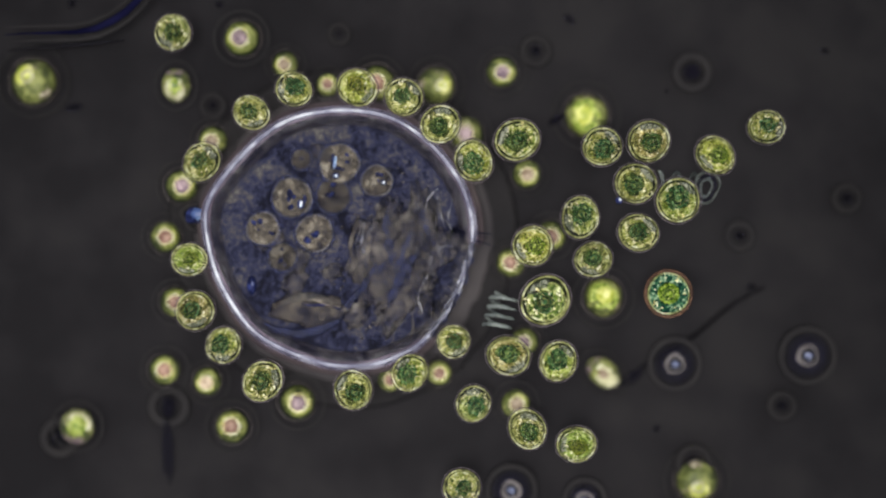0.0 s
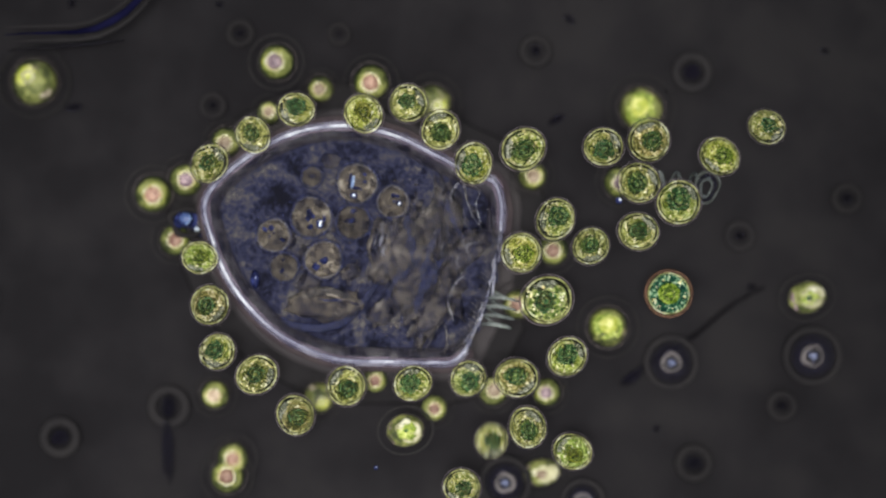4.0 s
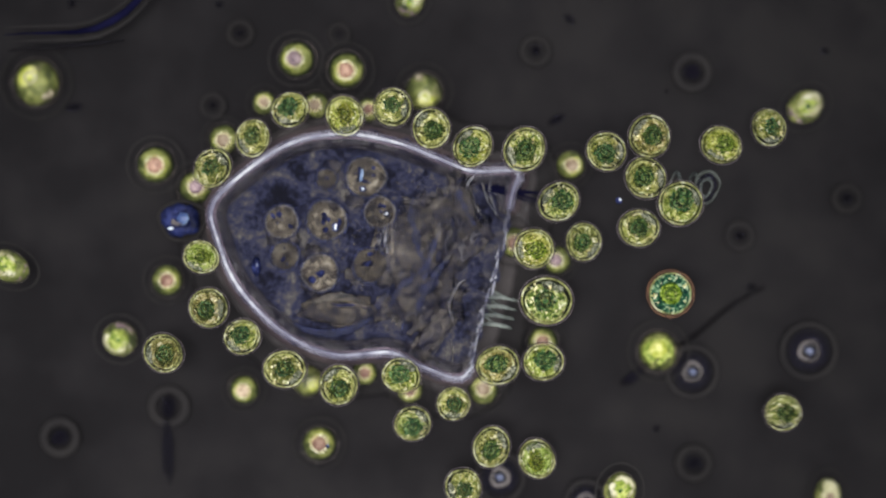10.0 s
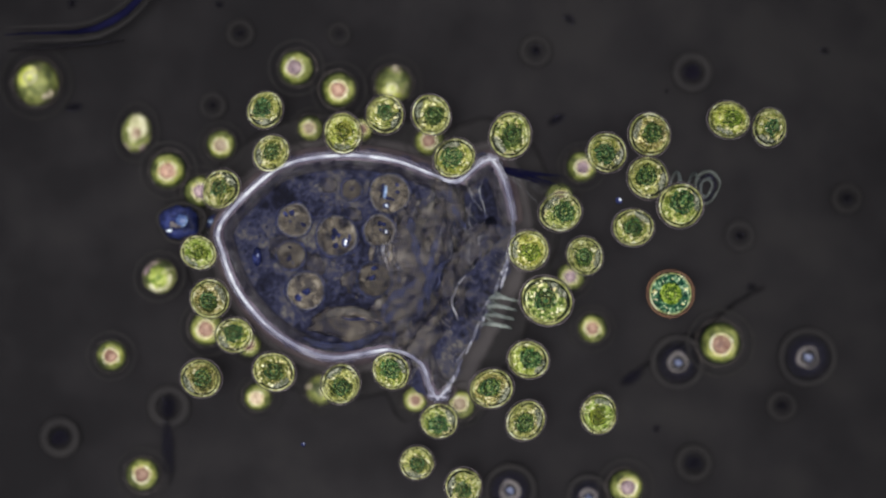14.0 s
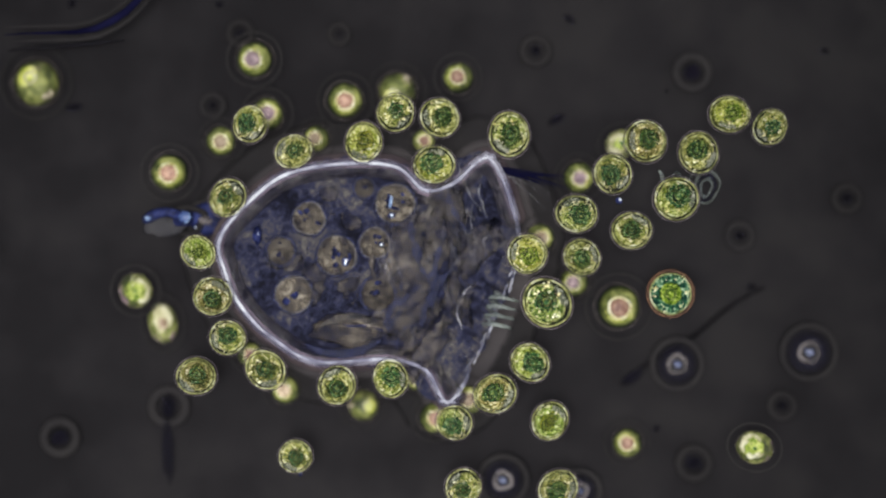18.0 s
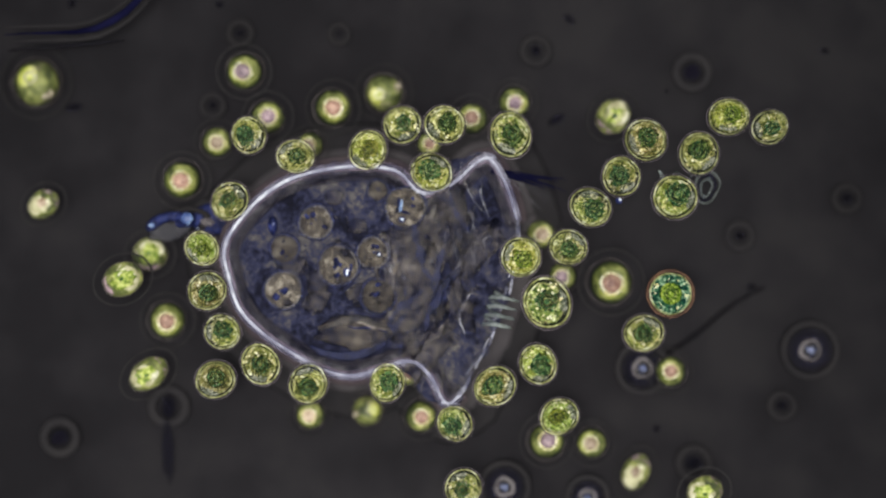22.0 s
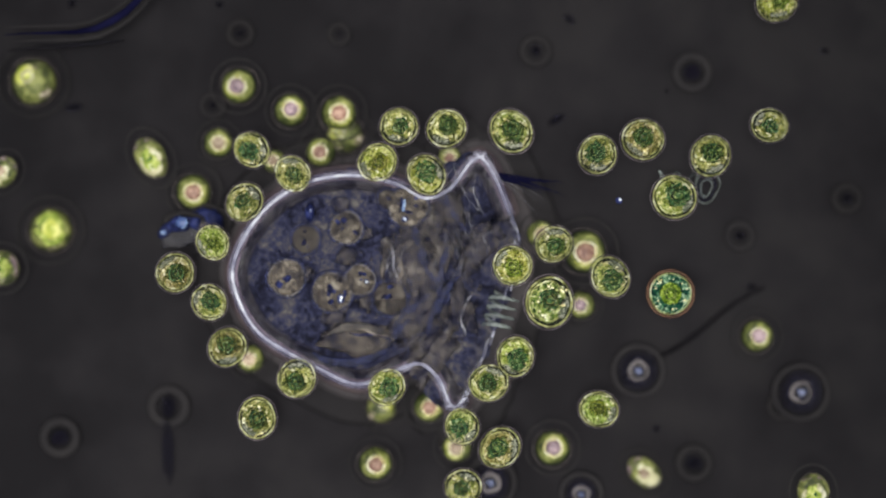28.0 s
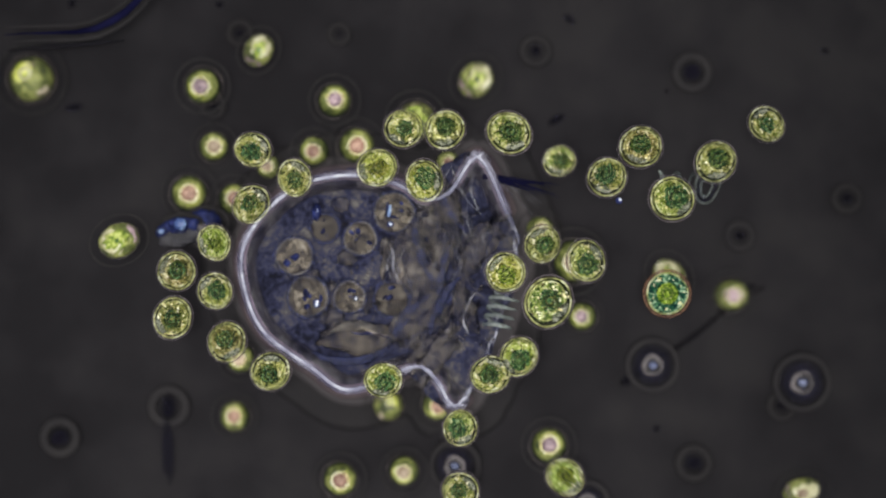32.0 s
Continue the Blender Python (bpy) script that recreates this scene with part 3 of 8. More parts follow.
def vacuole(r, specks, glints, seed, stuff=VACUOLE):
    """A food vacuole with dark morsels and ringed white beads painted as glints; the dim ones lie deeper."""
    rnd = random.Random(seed)
    ob = part("food_vacuole", blob(r, 3, (1, 1, 0.2), 0.10, 2.4, seed), stuff, ciliate, "brownish round food vacuole" if stuff is VACUOLE else "dim brownish food vacuole")
    part("dark_halo", torus(r * 1.06, 0.004, 0.0012, 36, 6, wob=0.03, seed=seed), NAVY, ob, "dark blue halo")
    if stuff is VACUOLE:
        part("vacuole_rim", torus(r * 0.97, 0.0024, 0.004, 40, 6, wob=0.03, seed=seed), VAC_RIM, ob, "dim rim")
    for i in range(specks):
        a, d = rnd.uniform(0, 6.28), rnd.uniform(0.1, 0.7) * r
        part("food_speck", blob(rnd.uniform(0.07, 0.22) * r, 2, (1, rnd.uniform(0.4, 1), 0.5), 0.5, 3, i), INK, ob).matrix_basis = pose(d * math.cos(a), d * math.sin(a), 0.19 * r, 0, 0, rnd.uniform(0, 180))
    for i in range(4 if stuff is VACUOLE else 2):
        a, d = rnd.uniform(0, 6.28), rnd.uniform(0.35, 0.85) * r
        part("brown_morsel", blob(rnd.uniform(0.12, 0.24) * r, 2, (1, rnd.uniform(0.5, 1), 0.3), 0.6, 3, i + 9), NUCLEUS, ob).matrix_basis = pose(d * math.cos(a), d * math.sin(a), 0.17 * r, 0, 0, rnd.uniform(0, 180))
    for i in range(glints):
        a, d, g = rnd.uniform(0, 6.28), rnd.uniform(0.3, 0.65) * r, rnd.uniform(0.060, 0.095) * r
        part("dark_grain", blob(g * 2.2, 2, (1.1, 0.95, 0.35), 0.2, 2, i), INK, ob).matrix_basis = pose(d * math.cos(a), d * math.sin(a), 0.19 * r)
        part("glint", blob(g, 1, (1.2, 0.9, 0.6)), GLINT, ob, "white bead painted as a glint").matrix_basis = pose(d * math.cos(a), d * math.sin(a), 0.19 * r + g * 1.0, 0, 0, rnd.uniform(0, 180))
    return ob


VAC = [vacuole(0.047, 5, 1, 1), vacuole(0.047, 7, 2, 2), vacuole(0.037, 4, 1, 3), vacuole(0.039, 5, 0, 4), vacuole(0.044, 6, 0, 5), vacuole(0.033, 4, 0, 6, DIM_VACUOLE), vacuole(0.024, 3, 0, 7, DIM_VACUOLE), vacuole(0.040, 5, 0, 8, DIM_VACUOLE)]
part("blue_bar", tube([(-0.006, -0.014 + 0.006 * i, 0.0) for i in range(6)], [0.002, 0.0035, 0.004, 0.004, 0.0035, 0.002], 8, flat=0.5), KNOB, VAC[0], "pale blue bar-shaped crystal").matrix_basis = pose(-0.004, 0.002, 0.0110, 0, 0, -8)
part("dark_bar", tube([(-0.013, -0.016 + 0.006 * i, 0.0) for i in range(7)], [0.002, 0.003, 0.003, 0.003, 0.003, 0.003, 0.002], 6, flat=0.5), INK, VAC[0], "dark edge of the crystal").matrix_basis = pose(-0.004, 0.002, 0.0110, 0, 0, -8)
nucleus = part("macronucleus", blob(0.096, 3, (1, 0.40, 0.08), 0.35, 2.2, 3), NUCLEUS, ciliate, "long brownish lip-shaped nucleus")
# shadow that curves round the nucleus, put in as a dark blue band
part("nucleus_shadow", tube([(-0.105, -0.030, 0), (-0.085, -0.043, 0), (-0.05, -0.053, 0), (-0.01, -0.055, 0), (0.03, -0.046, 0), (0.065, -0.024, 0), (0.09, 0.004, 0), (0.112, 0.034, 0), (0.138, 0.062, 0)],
                            [0.003, 0.007, 0.010, 0.011, 0.011, 0.010, 0.009, 0.007, 0.003], flat=0.3), NAVY, nucleus, "dark blue shadow drawn under the nucleus")
part("upper_lip", tube([(-0.070 + 0.014 * i, 0.004 + 0.030 * math.sin(math.pi * (i + 1) / 12), 0.006) for i in range(12)], [0.002 + 0.010 * math.sin(math.pi * i / 11) for i in range(12)], flat=0.25), FOLD, nucleus, "raised brown upper lip")
part("ridge", tube([(0.004 + 0.009 * i, 0.026 - 0.0022 * i + 0.003 * math.sin(0.9 * i), 0.011) for i in range(9)], [0.0008 + 0.0026 * math.sin(math.pi * (i + 0.4) / 9) for i in range(9)], 6, flat=0.6), LUMP_DIM, nucleus, "pale tan ridge")
part("nucleus_seam", tube([(-0.016 + 0.010 * i, 0.018 - 0.0012 * i - 0.003 * math.sin(0.8 * i), 0.010) for i in range(11)], [0.0008 + 0.0018 * math.sin(math.pi * i / 10) for i in range(11)], 6), INK, nucleus, "thin dark seam")
part("pit", torus(0.007, 0.0014, 0.001, 20, 6, at=(0.034, -0.014, 0.008)), GRAINY, nucleus, "small round pit")
crystal = part("blue_crystal", blob(0.02, 2, (0.55, 1.15, 0.4), 0.25, 3, 5), INK, ciliate, "dark blue crystal")
# pale bead painted as the crystal's glint
part("glint", blob(0.0035, 1, (0.7, 1.4, 0.6), at=(0.003, 0.004, 0.008)), ICE, crystal)

# folds of the gullet and mouth, most of them along the bell's mouth half
folds = []
rnd = random.Random(21)


def fold(turn, out, length, bend, slant, wide, stuff):
    wave, kink = rnd.uniform(0, 6.28), rnd.uniform(0.006, 0.018) * length
    pts = [(length * (i / 16 - 0.5), bend * math.sin(math.pi * i / 16) + kink * math.sin(wave + 0.75 * i) + 0.5 * kink * math.sin(1.9 * i), 0.0) for i in range(17)]
    ob = part("fold", tube(pts, [0.0005 + wide * (0.75 + 0.25 * math.sin(wave + 1.3 * i)) * math.sin(math.pi * i / 16) ** 0.8 for i in range(17)], 6, flat=0.3), stuff, ciliate, "long fold of the gullet")
    folds.append((ob, turn, out, slant))


# marbled patches of plasm in the mouth half
for i in range(34):
    r = rnd.uniform(0.026, 0.052)
    ob = part("marbled_patch", blob(r, 3, (1.5, rnd.uniform(0.4, 0.75), 0.04), 0.7, 2.8, 30 + i), MARBLE, ciliate, "marbled brown and blue plasm")
    folds.append((ob, rnd.uniform(0.39, 0.62), rnd.uniform(0.08, 0.74), 85 + rnd.gauss(0, 28)))
for i in range(12):
    ob = part("marbled_patch", blob(rnd.uniform(0.018, 0.034), 3, (1, 0.75, 0.05), 0.7, 2.8, 60 + i), MARBLE, ciliate, "marbled brown and blue plasm")
    folds.append((ob, rnd.uniform(0.66, 1.34) % 1.0, rnd.uniform(0.25, 0.82), rnd.uniform(0, 180)))
# clouds of fine grains, thick in the mouth half and thin elsewhere
def grains(count, spread, size, seed):
    own, bm = random.Random(seed), bmesh.new()
    for i in range(count):
        a, d, r = own.uniform(0, 6.28), spread * math.sqrt(own.random()), own.uniform(*size)
        blob(r, 1, (1, own.uniform(0.5, 1), 0.4), at=(d * math.cos(a), 0.75 * d * math.sin(a), 0), bm=bm)
    return bm


for i in range(36):
    thick = i < 24
    stuff = (GRAINY, GRAINY, NAVY, GRAINY)[i % 4]
    ob = tagged(part("granule_cloud", grains(42 if thick else 20, rnd.uniform(0.035, 0.060), (0.0010, 0.0040), 200 + i), stuff, ciliate, "fine brown and blue granules"), kind="stuff")
    folds.append((ob, rnd.uniform(0.39, 0.62) if thick else rnd.uniform(0.66, 1.34) % 1.0, rnd.uniform(0.10, 0.76), rnd.uniform(0, 180)))
# broad dark navy bands, then ever finer threads
for turn, out, length, slant, wide in ((0.56, 0.56, 0.17, 74, 0.014), (0.53, 0.50, 0.20, 86, 0.013), (0.46, 0.34, 0.18, 98, 0.014), (0.60, 0.36, 0.16, 66, 0.012), (0.42, 0.66, 0.13, 100, 0.010)):
    fold(turn, out, length, 0.015, slant, wide, NAVY)
for i in range(58):
    turn = rnd.uniform(0.36, 0.65)
    pick = rnd.random()
    stuff = FOLD if pick < 0.45 else NAVY if pick < 0.66 else SILVER if pick < 0.95 else WISP
    fold(turn, rnd.uniform(0.08, 0.84), rnd.uniform(0.04, 0.15), rnd.uniform(-0.03, 0.03), 86 + rnd.gauss(0, 15) + (turn - 0.5) * 60,
         rnd.uniform(0.0009, 0.0030) if stuff is not NAVY else rnd.uniform(0.002, 0.005), stuff)
fold(0.52, 0.06, 0.15, 0.022, 96, 0.0060, GRAINY)
fold(0.53, 0.10, 0.09, -0.012, 84, 0.0075, LUMP_DIM)
fold(0.45, 0.30, 0.20, 0.012, 78, 0.0022, SILVER)
fold(0.50, 0.18, 0.14, 0.020, 84, 0.0050, SILVER)
fold(0.47, 0.10, 0.10, 0.007, 92, 0.0042, WISP)
fold(0.44, 0.38, 0.11, 0.02, 60, 0.012, FOLD)
# fine fibres that run from the upper lip down the mouth
for i in range(12):
    fold(0.385 + 0.010 * i, rnd.uniform(0.55, 0.86), rnd.uniform(0.06, 0.14), 0.012, 104 - 1.6 * i + rnd.gauss(0, 5), rnd.uniform(0.0007, 0.0016), SILVER)

# mouth cilia: a tuft of fine hairs at the upper lip
def hairs_of(which, thick):
    bm = bmesh.new()
    for i in which:
        reach, drop = 0.0125 + 0.0010 * (i * 5 % 7), 0.0003 * (i - 3)
        tube([(reach * j, -0.0022 * j - drop * j * (0.4 + 0.10 * j) + 0.004 * math.sin(0.4 * j + i), 0.002 * (i % 4)) for j in range(11)], [thick * (1.05 - 0.09 * j) for j in range(11)], 5, bm)
    return bm


tuft = part("cilia_tuft", hairs_of((0, 1, 2, 3, 4, 5, 6, 7, 8, 9, 10, 11), 0.0031), WHIP_BLUE, ciliate, "tuft of fine dark blue cilia")
part("pale_cilia", hairs_of((1, 4, 6, 9, 13, 17, 21), 0.0013), SILVER, tuft, "fine pale cilia")
# the foot: a pale blue knob, a dark lobe that swells out and an arm that it stretches later
foot = part("foot", blob(0.021, 3, (1.1, 0.95, 0.5), 0.3, 2, 9), INK, ciliate, "dark blue foot")
part("knob", blob(0.0135, 3, (1.1, 1.0, 0.5), 0.35, 2.4, 3, (0.006, 0.004, 0.012)), KNOB, foot, "pale blue knob")
part("fringe", torus(0.034, 0.008, 0.004, 32, 6, at=(0.004, -0.002, -0.06), sx=1.2, sy=0.95, wob=0.10), RING, foot, "faint pale fringe")
lobe = part("lobe", blob(0.042, 3, (1.08, 0.92, 0.25), 0.30, 1.8, 12), INK, foot, "swollen dark blue lobe")
part("pale_patch", blob(0.014, 3, (1.2, 0.8, 0.4), 0.5, 2.2, 5, (-0.006, -0.004, 0.011)), PALE, lobe, "beige patch")
# highlight on the lobe, drawn as a white bead
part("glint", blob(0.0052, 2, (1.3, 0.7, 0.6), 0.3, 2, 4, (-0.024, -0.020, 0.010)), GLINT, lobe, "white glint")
part("rim", torus(0.052, 0.006, 0.004, 40, 6, at=(0, 0, -0.03), sx=1.08, sy=0.92, wob=0.05), RING, lobe, "faint brownish rim")
tail = part("tail", tube([(-0.0085 * i, 0.017 * math.sin(0.29 * i), -0.004) for i in range(13)], [(0.016, 0.015, 0.013, 0.012, 0.011, 0.011, 0.011, 0.012, 0.013, 0.014, 0.014, 0.012, 0.006)[i] for i in range(13)], 8, flat=0.4), INK, foot, "dark blue curved arm")
part("pale_patch", blob(0.046, 3, (1.15, 0.52, 0.07), 0.3, 2.2, 7, (-0.050, -0.020, -0.004)), FILM, tail, "dull grey film under the arm")
part("glint", blob(0.0065, 2, (1.2, 0.9, 0.5), 0.4, 2, 8, (-0.088, 0.002, 0.006)), KNOB, tail, "pale blue spot")


# ---- small things lying on the slide ----
def at(x, y, z):
    """The place whose picture lies x to the right and y up of the middle, as lengths in the plane of focus."""
    k = (EYE - z) / (EYE - FOCUS)
    return x * k, y * k, z


def bead(r, label):
    ob = thing("bead", label, "bead", "pale beads in the drop")
    part("core", torus(r * 0.42, r * 0.11, r * 0.1, 34, 8, at=(0, 0, 0.004), wob=0.06, seed=r * 300), PALE, ob, "beige ring")
    part("disc", blob(r * 0.38, 2, (1, 1, 0.12), 0.15, 2, r * 55), FILM, ob, "dull grey disc")
    part("eye", blob(r * 0.20, 2, (1, 0.8, 0.5), 0.35, 2, r * 99, (0, 0, 0.008)), ICE, ob, "pale blue middle")
    for a, d in ((0.6, 0.16), (2.5, 0.30), (4.6, 0.24), (3.5, 0.12)):
        part("spot", blob(r * 0.06, 1, (1, 0.8, 0.5), at=(r * d * math.cos(a), r * d * math.sin(a), 0.018)), INK, ob)
    part("ring", torus(r * 0.66, r * 0.10, r * 0.03, 40, 8), HALO_DARK, ob, "dark navy ring")
    part("ring", torus(r * 0.86, r * 0.12, r * 0.03, 40, 8), HALO_SOFT, ob, "dim violet ring")
    part("ring", torus(r * 1.17, r * 0.15, r * 0.03, 44, 8), RING, ob, "faint brownish ring")
    return ob


BEADS = [bead(0.056, "pale bead with faint lavender rings"), bead(0.052, "pale bead beside a thin dark thread"), bead(0.050, "small pale bead with a dim ring"), bead(0.042, "dim grey bead with faint rings")]


def dust(x, y, rx, ry, turn, ring, z=0.05):
    ob = thing("dust_speck", "dark blurred dust speck on the slide", "dust", "dust on the slide", pose(*at(x, y, z), 0, 0, turn))
    if ry < 4 * rx:  # the long ones are faint
        part("speck", blob(1.0, 2, (rx * 0.55, ry * 0.55, 0.003), 0.5, 1.8, rx * 77, (0, 0, 0.004)), SHADE, ob)
    part("soft_edge", blob(1.0, 2, (rx * 0.85, ry * 0.85, 0.002), 0.4, 1.8, rx * 61, (0, 0, 0.002)), SHADE, ob, "dim edge")
    part("soft_edge", blob(1.0, 2, (rx * 1.15, ry * 1.15, 0.002), 0.4, 1.8, rx * 49), SHADE, ob, "dim edge")
    if ring:
        r = 0.018 + 0.55 * (rx + ry)
        part("ring", torus(r, r * 0.30, 0.002, 36, 6, at=(0, 0, -0.004)), RING, ob, "faint pale ring")


DUST = ((0.591, 0.419, 0.021, 0.019, 0, 1),
        (-0.651, -0.374, 0.017, 0.027, 0, 1),
        (-0.652, -0.481, 0.014, 0.075, 2, 0),
        (-0.909, -0.447, 0.023, 0.017, 20, 1),
        (0.595, -0.508, 0.02, 0.016, 0, 1),
        (0.269, 0.307, 0.023, 0.009, 30, 0),
        (-0.546, 0.34, 0.008, 0.008, 0, 1),
        (-0.53, 0.58, 0.009, 0.008, 0, 0),
        (0.45, -0.304, 0.029, 0.012, 32, 0),
        (0.704, 0.031, 0.012, 0.011, 0, 1),
        (0.22, 0.47, 0.013, 0.013, 0, 1),
        (-0.876, 0.336, 0.021, 0.009, 10, 0),
        (0.53, 0.374, 0.004, 0.004, 0, 0),
        (-0.246, 0.51, 0.005, 0.005, 0, 1),
        (0.731, -0.09, 0.012, 0.007, 20, 0),
        (-0.880, 0.583, 0.012, 0.009, 70, 0),
        (-0.481, 0.512, 0.010, 0.008, 30, 1),
        (0.506, -0.426, 0.009, 0.007, 40, 0),
        (0.804, -0.372, 0.012, 0.010, 0, 1),
        (0.958, 0.120, 0.013, 0.011, 0, 1),
        (0.905, 0.470, 0.010, 0.008, 0, 0),
        (0.300, 0.545, 0.016, 0.008, 140, 0))
for x, y, rx, ry, turn, ring in DUST:
    dust(x, y, rx, ry, turn, ring)


def coil(x, y, z, r, length, turns, turn, tilt):
    ob = thing("coil", "grey-green coiled filament like a spring", "filament", "coils", pose(*at(x, y, z), 0, tilt, turn))
    n = int(turns * 18)
    part("thread", tube([(length * (i / n - 0.5), r * math.cos(2 * math.pi * turns * i / n), 0.6 * r * math.sin(2 * math.pi * turns * i / n)) for i in range(n + 1)], [0.0038 + 0.0014 * math.sin(0.37 * i) for i in range(n + 1)], 7), COIL, ob)


coil(0.138, -0.148, 0.30, 0.034, 0.088, 3.9, 74, 12)
coil(0.564, 0.153, 0.300, 0.028, 0.112, 2.6, -4, 4)
loop = thing("coil", "grey-green filament wound into nested loops", "filament", "coils", pose(*at(0.624, 0.146, 0.33), 0, 8, -14))
part("loop", torus(0.0195, 0.0042, 0.004, 36, 8, sx=0.66, sy=1.12, wob=0.05), COIL, loop, "pale inner loop")
part("hollow", torus(0.0275, 0.0035, 0.003, 36, 8, at=(0.002, 0, -0.006), sx=0.74, sy=1.1, wob=0.04), HALO_DARK, loop, "dark gap between the loops")
part("loop", torus(0.036, 0.0036, 0.003, 40, 8, at=(0.004, 0.002, -0.012), sx=0.80, sy=1.06, wob=0.05), DIM_COIL, loop, "dim outer loop")

# the dark whip at the edge of the field, and the thin thread beside a bead
whip = thing("flagellum", "long dark blue flagellum with pale trailing streaks", "flagellum")
WHIP = [(-1.04, 0.508), (-0.99, 0.511), (-0.93, 0.512), (-0.87, 0.514), (-0.825, 0.522), (-0.785, 0.540), (-0.752, 0.562), (-0.725, 0.588), (-0.70, 0.62)]
part("whip", tube([at(x, y, 0.28) for x, y in WHIP], [0.001, 0.002, 0.003, 0.0055, 0.008, 0.009, 0.009, 0.008, 0.008], flat=0.5), WHIP_BLUE, whip, "dark blue whip")
part("streak", tube([at(x + 0.01, y - 0.017, 0.2) for x, y in WHIP], [0.001, 0.003, 0.005, 0.006, 0.006, 0.005, 0.005, 0.004, 0.004], flat=0.5), RING, whip, "pale streak")
part("streak", tube([at(x - 0.01, y + 0.016, 0.2) for x, y in WHIP], [0.001, 0.003, 0.005, 0.006, 0.005, 0.004, 0.004, 0.003, 0.003], flat=0.5), RING, whip, "pale streak")
part("streak", tube([at(-1.03 + 0.025 * i, 0.470 + 0.0022 * i, 0.2) for i in range(12)], [0.001 + 0.006 * math.sin(math.pi * (i + 1) / 13) for i in range(12)], flat=0.5), THREAD, whip, "dark streak")
thread = thing("thread", "thin dark thread lying on the slide", "thread")
part("strand", tube([at(0.42 + 0.034 * i, -0.322 + 0.0235 * i + 0.006 * math.sin(i), 0.007) for i in range(11)], [0.003 + 0.003 * math.sin(math.pi * i / 10) for i in range(11)]), THREAD, thread)
grain = thing("blue_grain", "tiny blue grain with a painted white glint", "grain", "", pose(*at(0.417, 0.115, 0.33)))
part("grain", blob(0.008, 2, rough=0.3), INK, grain)
# sparkle of the grain, put in as a white bead
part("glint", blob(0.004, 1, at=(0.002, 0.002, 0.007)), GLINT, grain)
wanderer = thing("blue_grain", "tiny dark blue grain with a pale glint", "grain")
part("grain", blob(0.0055, 2, rough=0.3), INK, wanderer)
# pale sparkle, again a coloured bead
part("glint", blob(0.0026, 1, at=(0.001, 0.002, 0.005)), ICE, wanderer)


# ---- what moves ----
def swim(ob, start, spin, rows):
    """Key a thing along rows of seconds and place; it turns slowly about its own axis."""
    walk(ob, [(t, pose(x, y, z, 0, 0, start + spin * t)) for t, x, y, z in rows])


def glide(ob, z, rows):
    """Key a thing along rows of seconds and place in the plane of focus, kept at height z."""
    walk(ob, [(t, pose(*at(x, y, z))) for t, x, y in rows])


def outline(knots):
    """A smooth closed line through the knots, 12 steps from one to the next."""
    pts, n = [Vector(k) for k in knots], len(knots)
    line = []
    for i in range(n):
        a, b, c, d = pts[i - 1], pts[i], pts[(i + 1) % n], pts[(i + 2) % n]
        for j in range(12):
            u = j / 12
            line.append(0.5 * (2 * b + (c - a) * u + (2 * a - 5 * b + 4 * c - d) * u * u + (3 * b - a - 3 * c + d) * u ** 3))
    return line


def spread_out(line):
    """Places of the rim pieces along the closed line, with the way that it runs there."""
    places = []
    for k, count in enumerate(SHARES):
        for j in range(count):
            u = 12 * (k + (j + 0.5) / count)
            a, b = line[int(u)], line[(int(u) + 1) % len(line)]
            d = b - a
            places.append((a + d * (u - int(u)), math.degrees(math.atan2(d.y, d.x))))
    return places


def move_body(keys):
    rims = [(t, spread_out(line)) for t, line in keys]
    for i, ob in enumerate(pellicle):
        sway = 0.0045 * math.sin(i * 2.1) + 0.003 * math.sin(i * 0.9) if i in LIP_PIECES else 0.0
        walk(ob, [(t, pose(*at(*pts[i][0], 0.277), 0, 0, pts[i][1]) @ pose(0, sway, 0, 0, 0, 900 * sway)) for t, pts in rims])
    middles = [sum(line, Vector((0, 0))) / len(line) for t, line in keys]
    for ob, turn, out, z, slant in [(*c, None) for c in clumps] + [(ob, turn, out, 0.271 + 0.0003 * (len(ob.name) % 5), slant) for ob, turn, out, slant in folds]:
        rows = []
        for (t, line), mid in zip(keys, middles):
            edge = line[int(turn * len(line)) % len(line)]
            p, d = mid + (edge - mid) * out, edge - mid
            around = math.degrees(math.atan2(d.y, d.x))
            rows.append((t, pose(*at(*p, z), 0, 0, around if slant is None else slant + 0.4 * (around + 360 * (around < -180)))))
        walk(ob, rows)


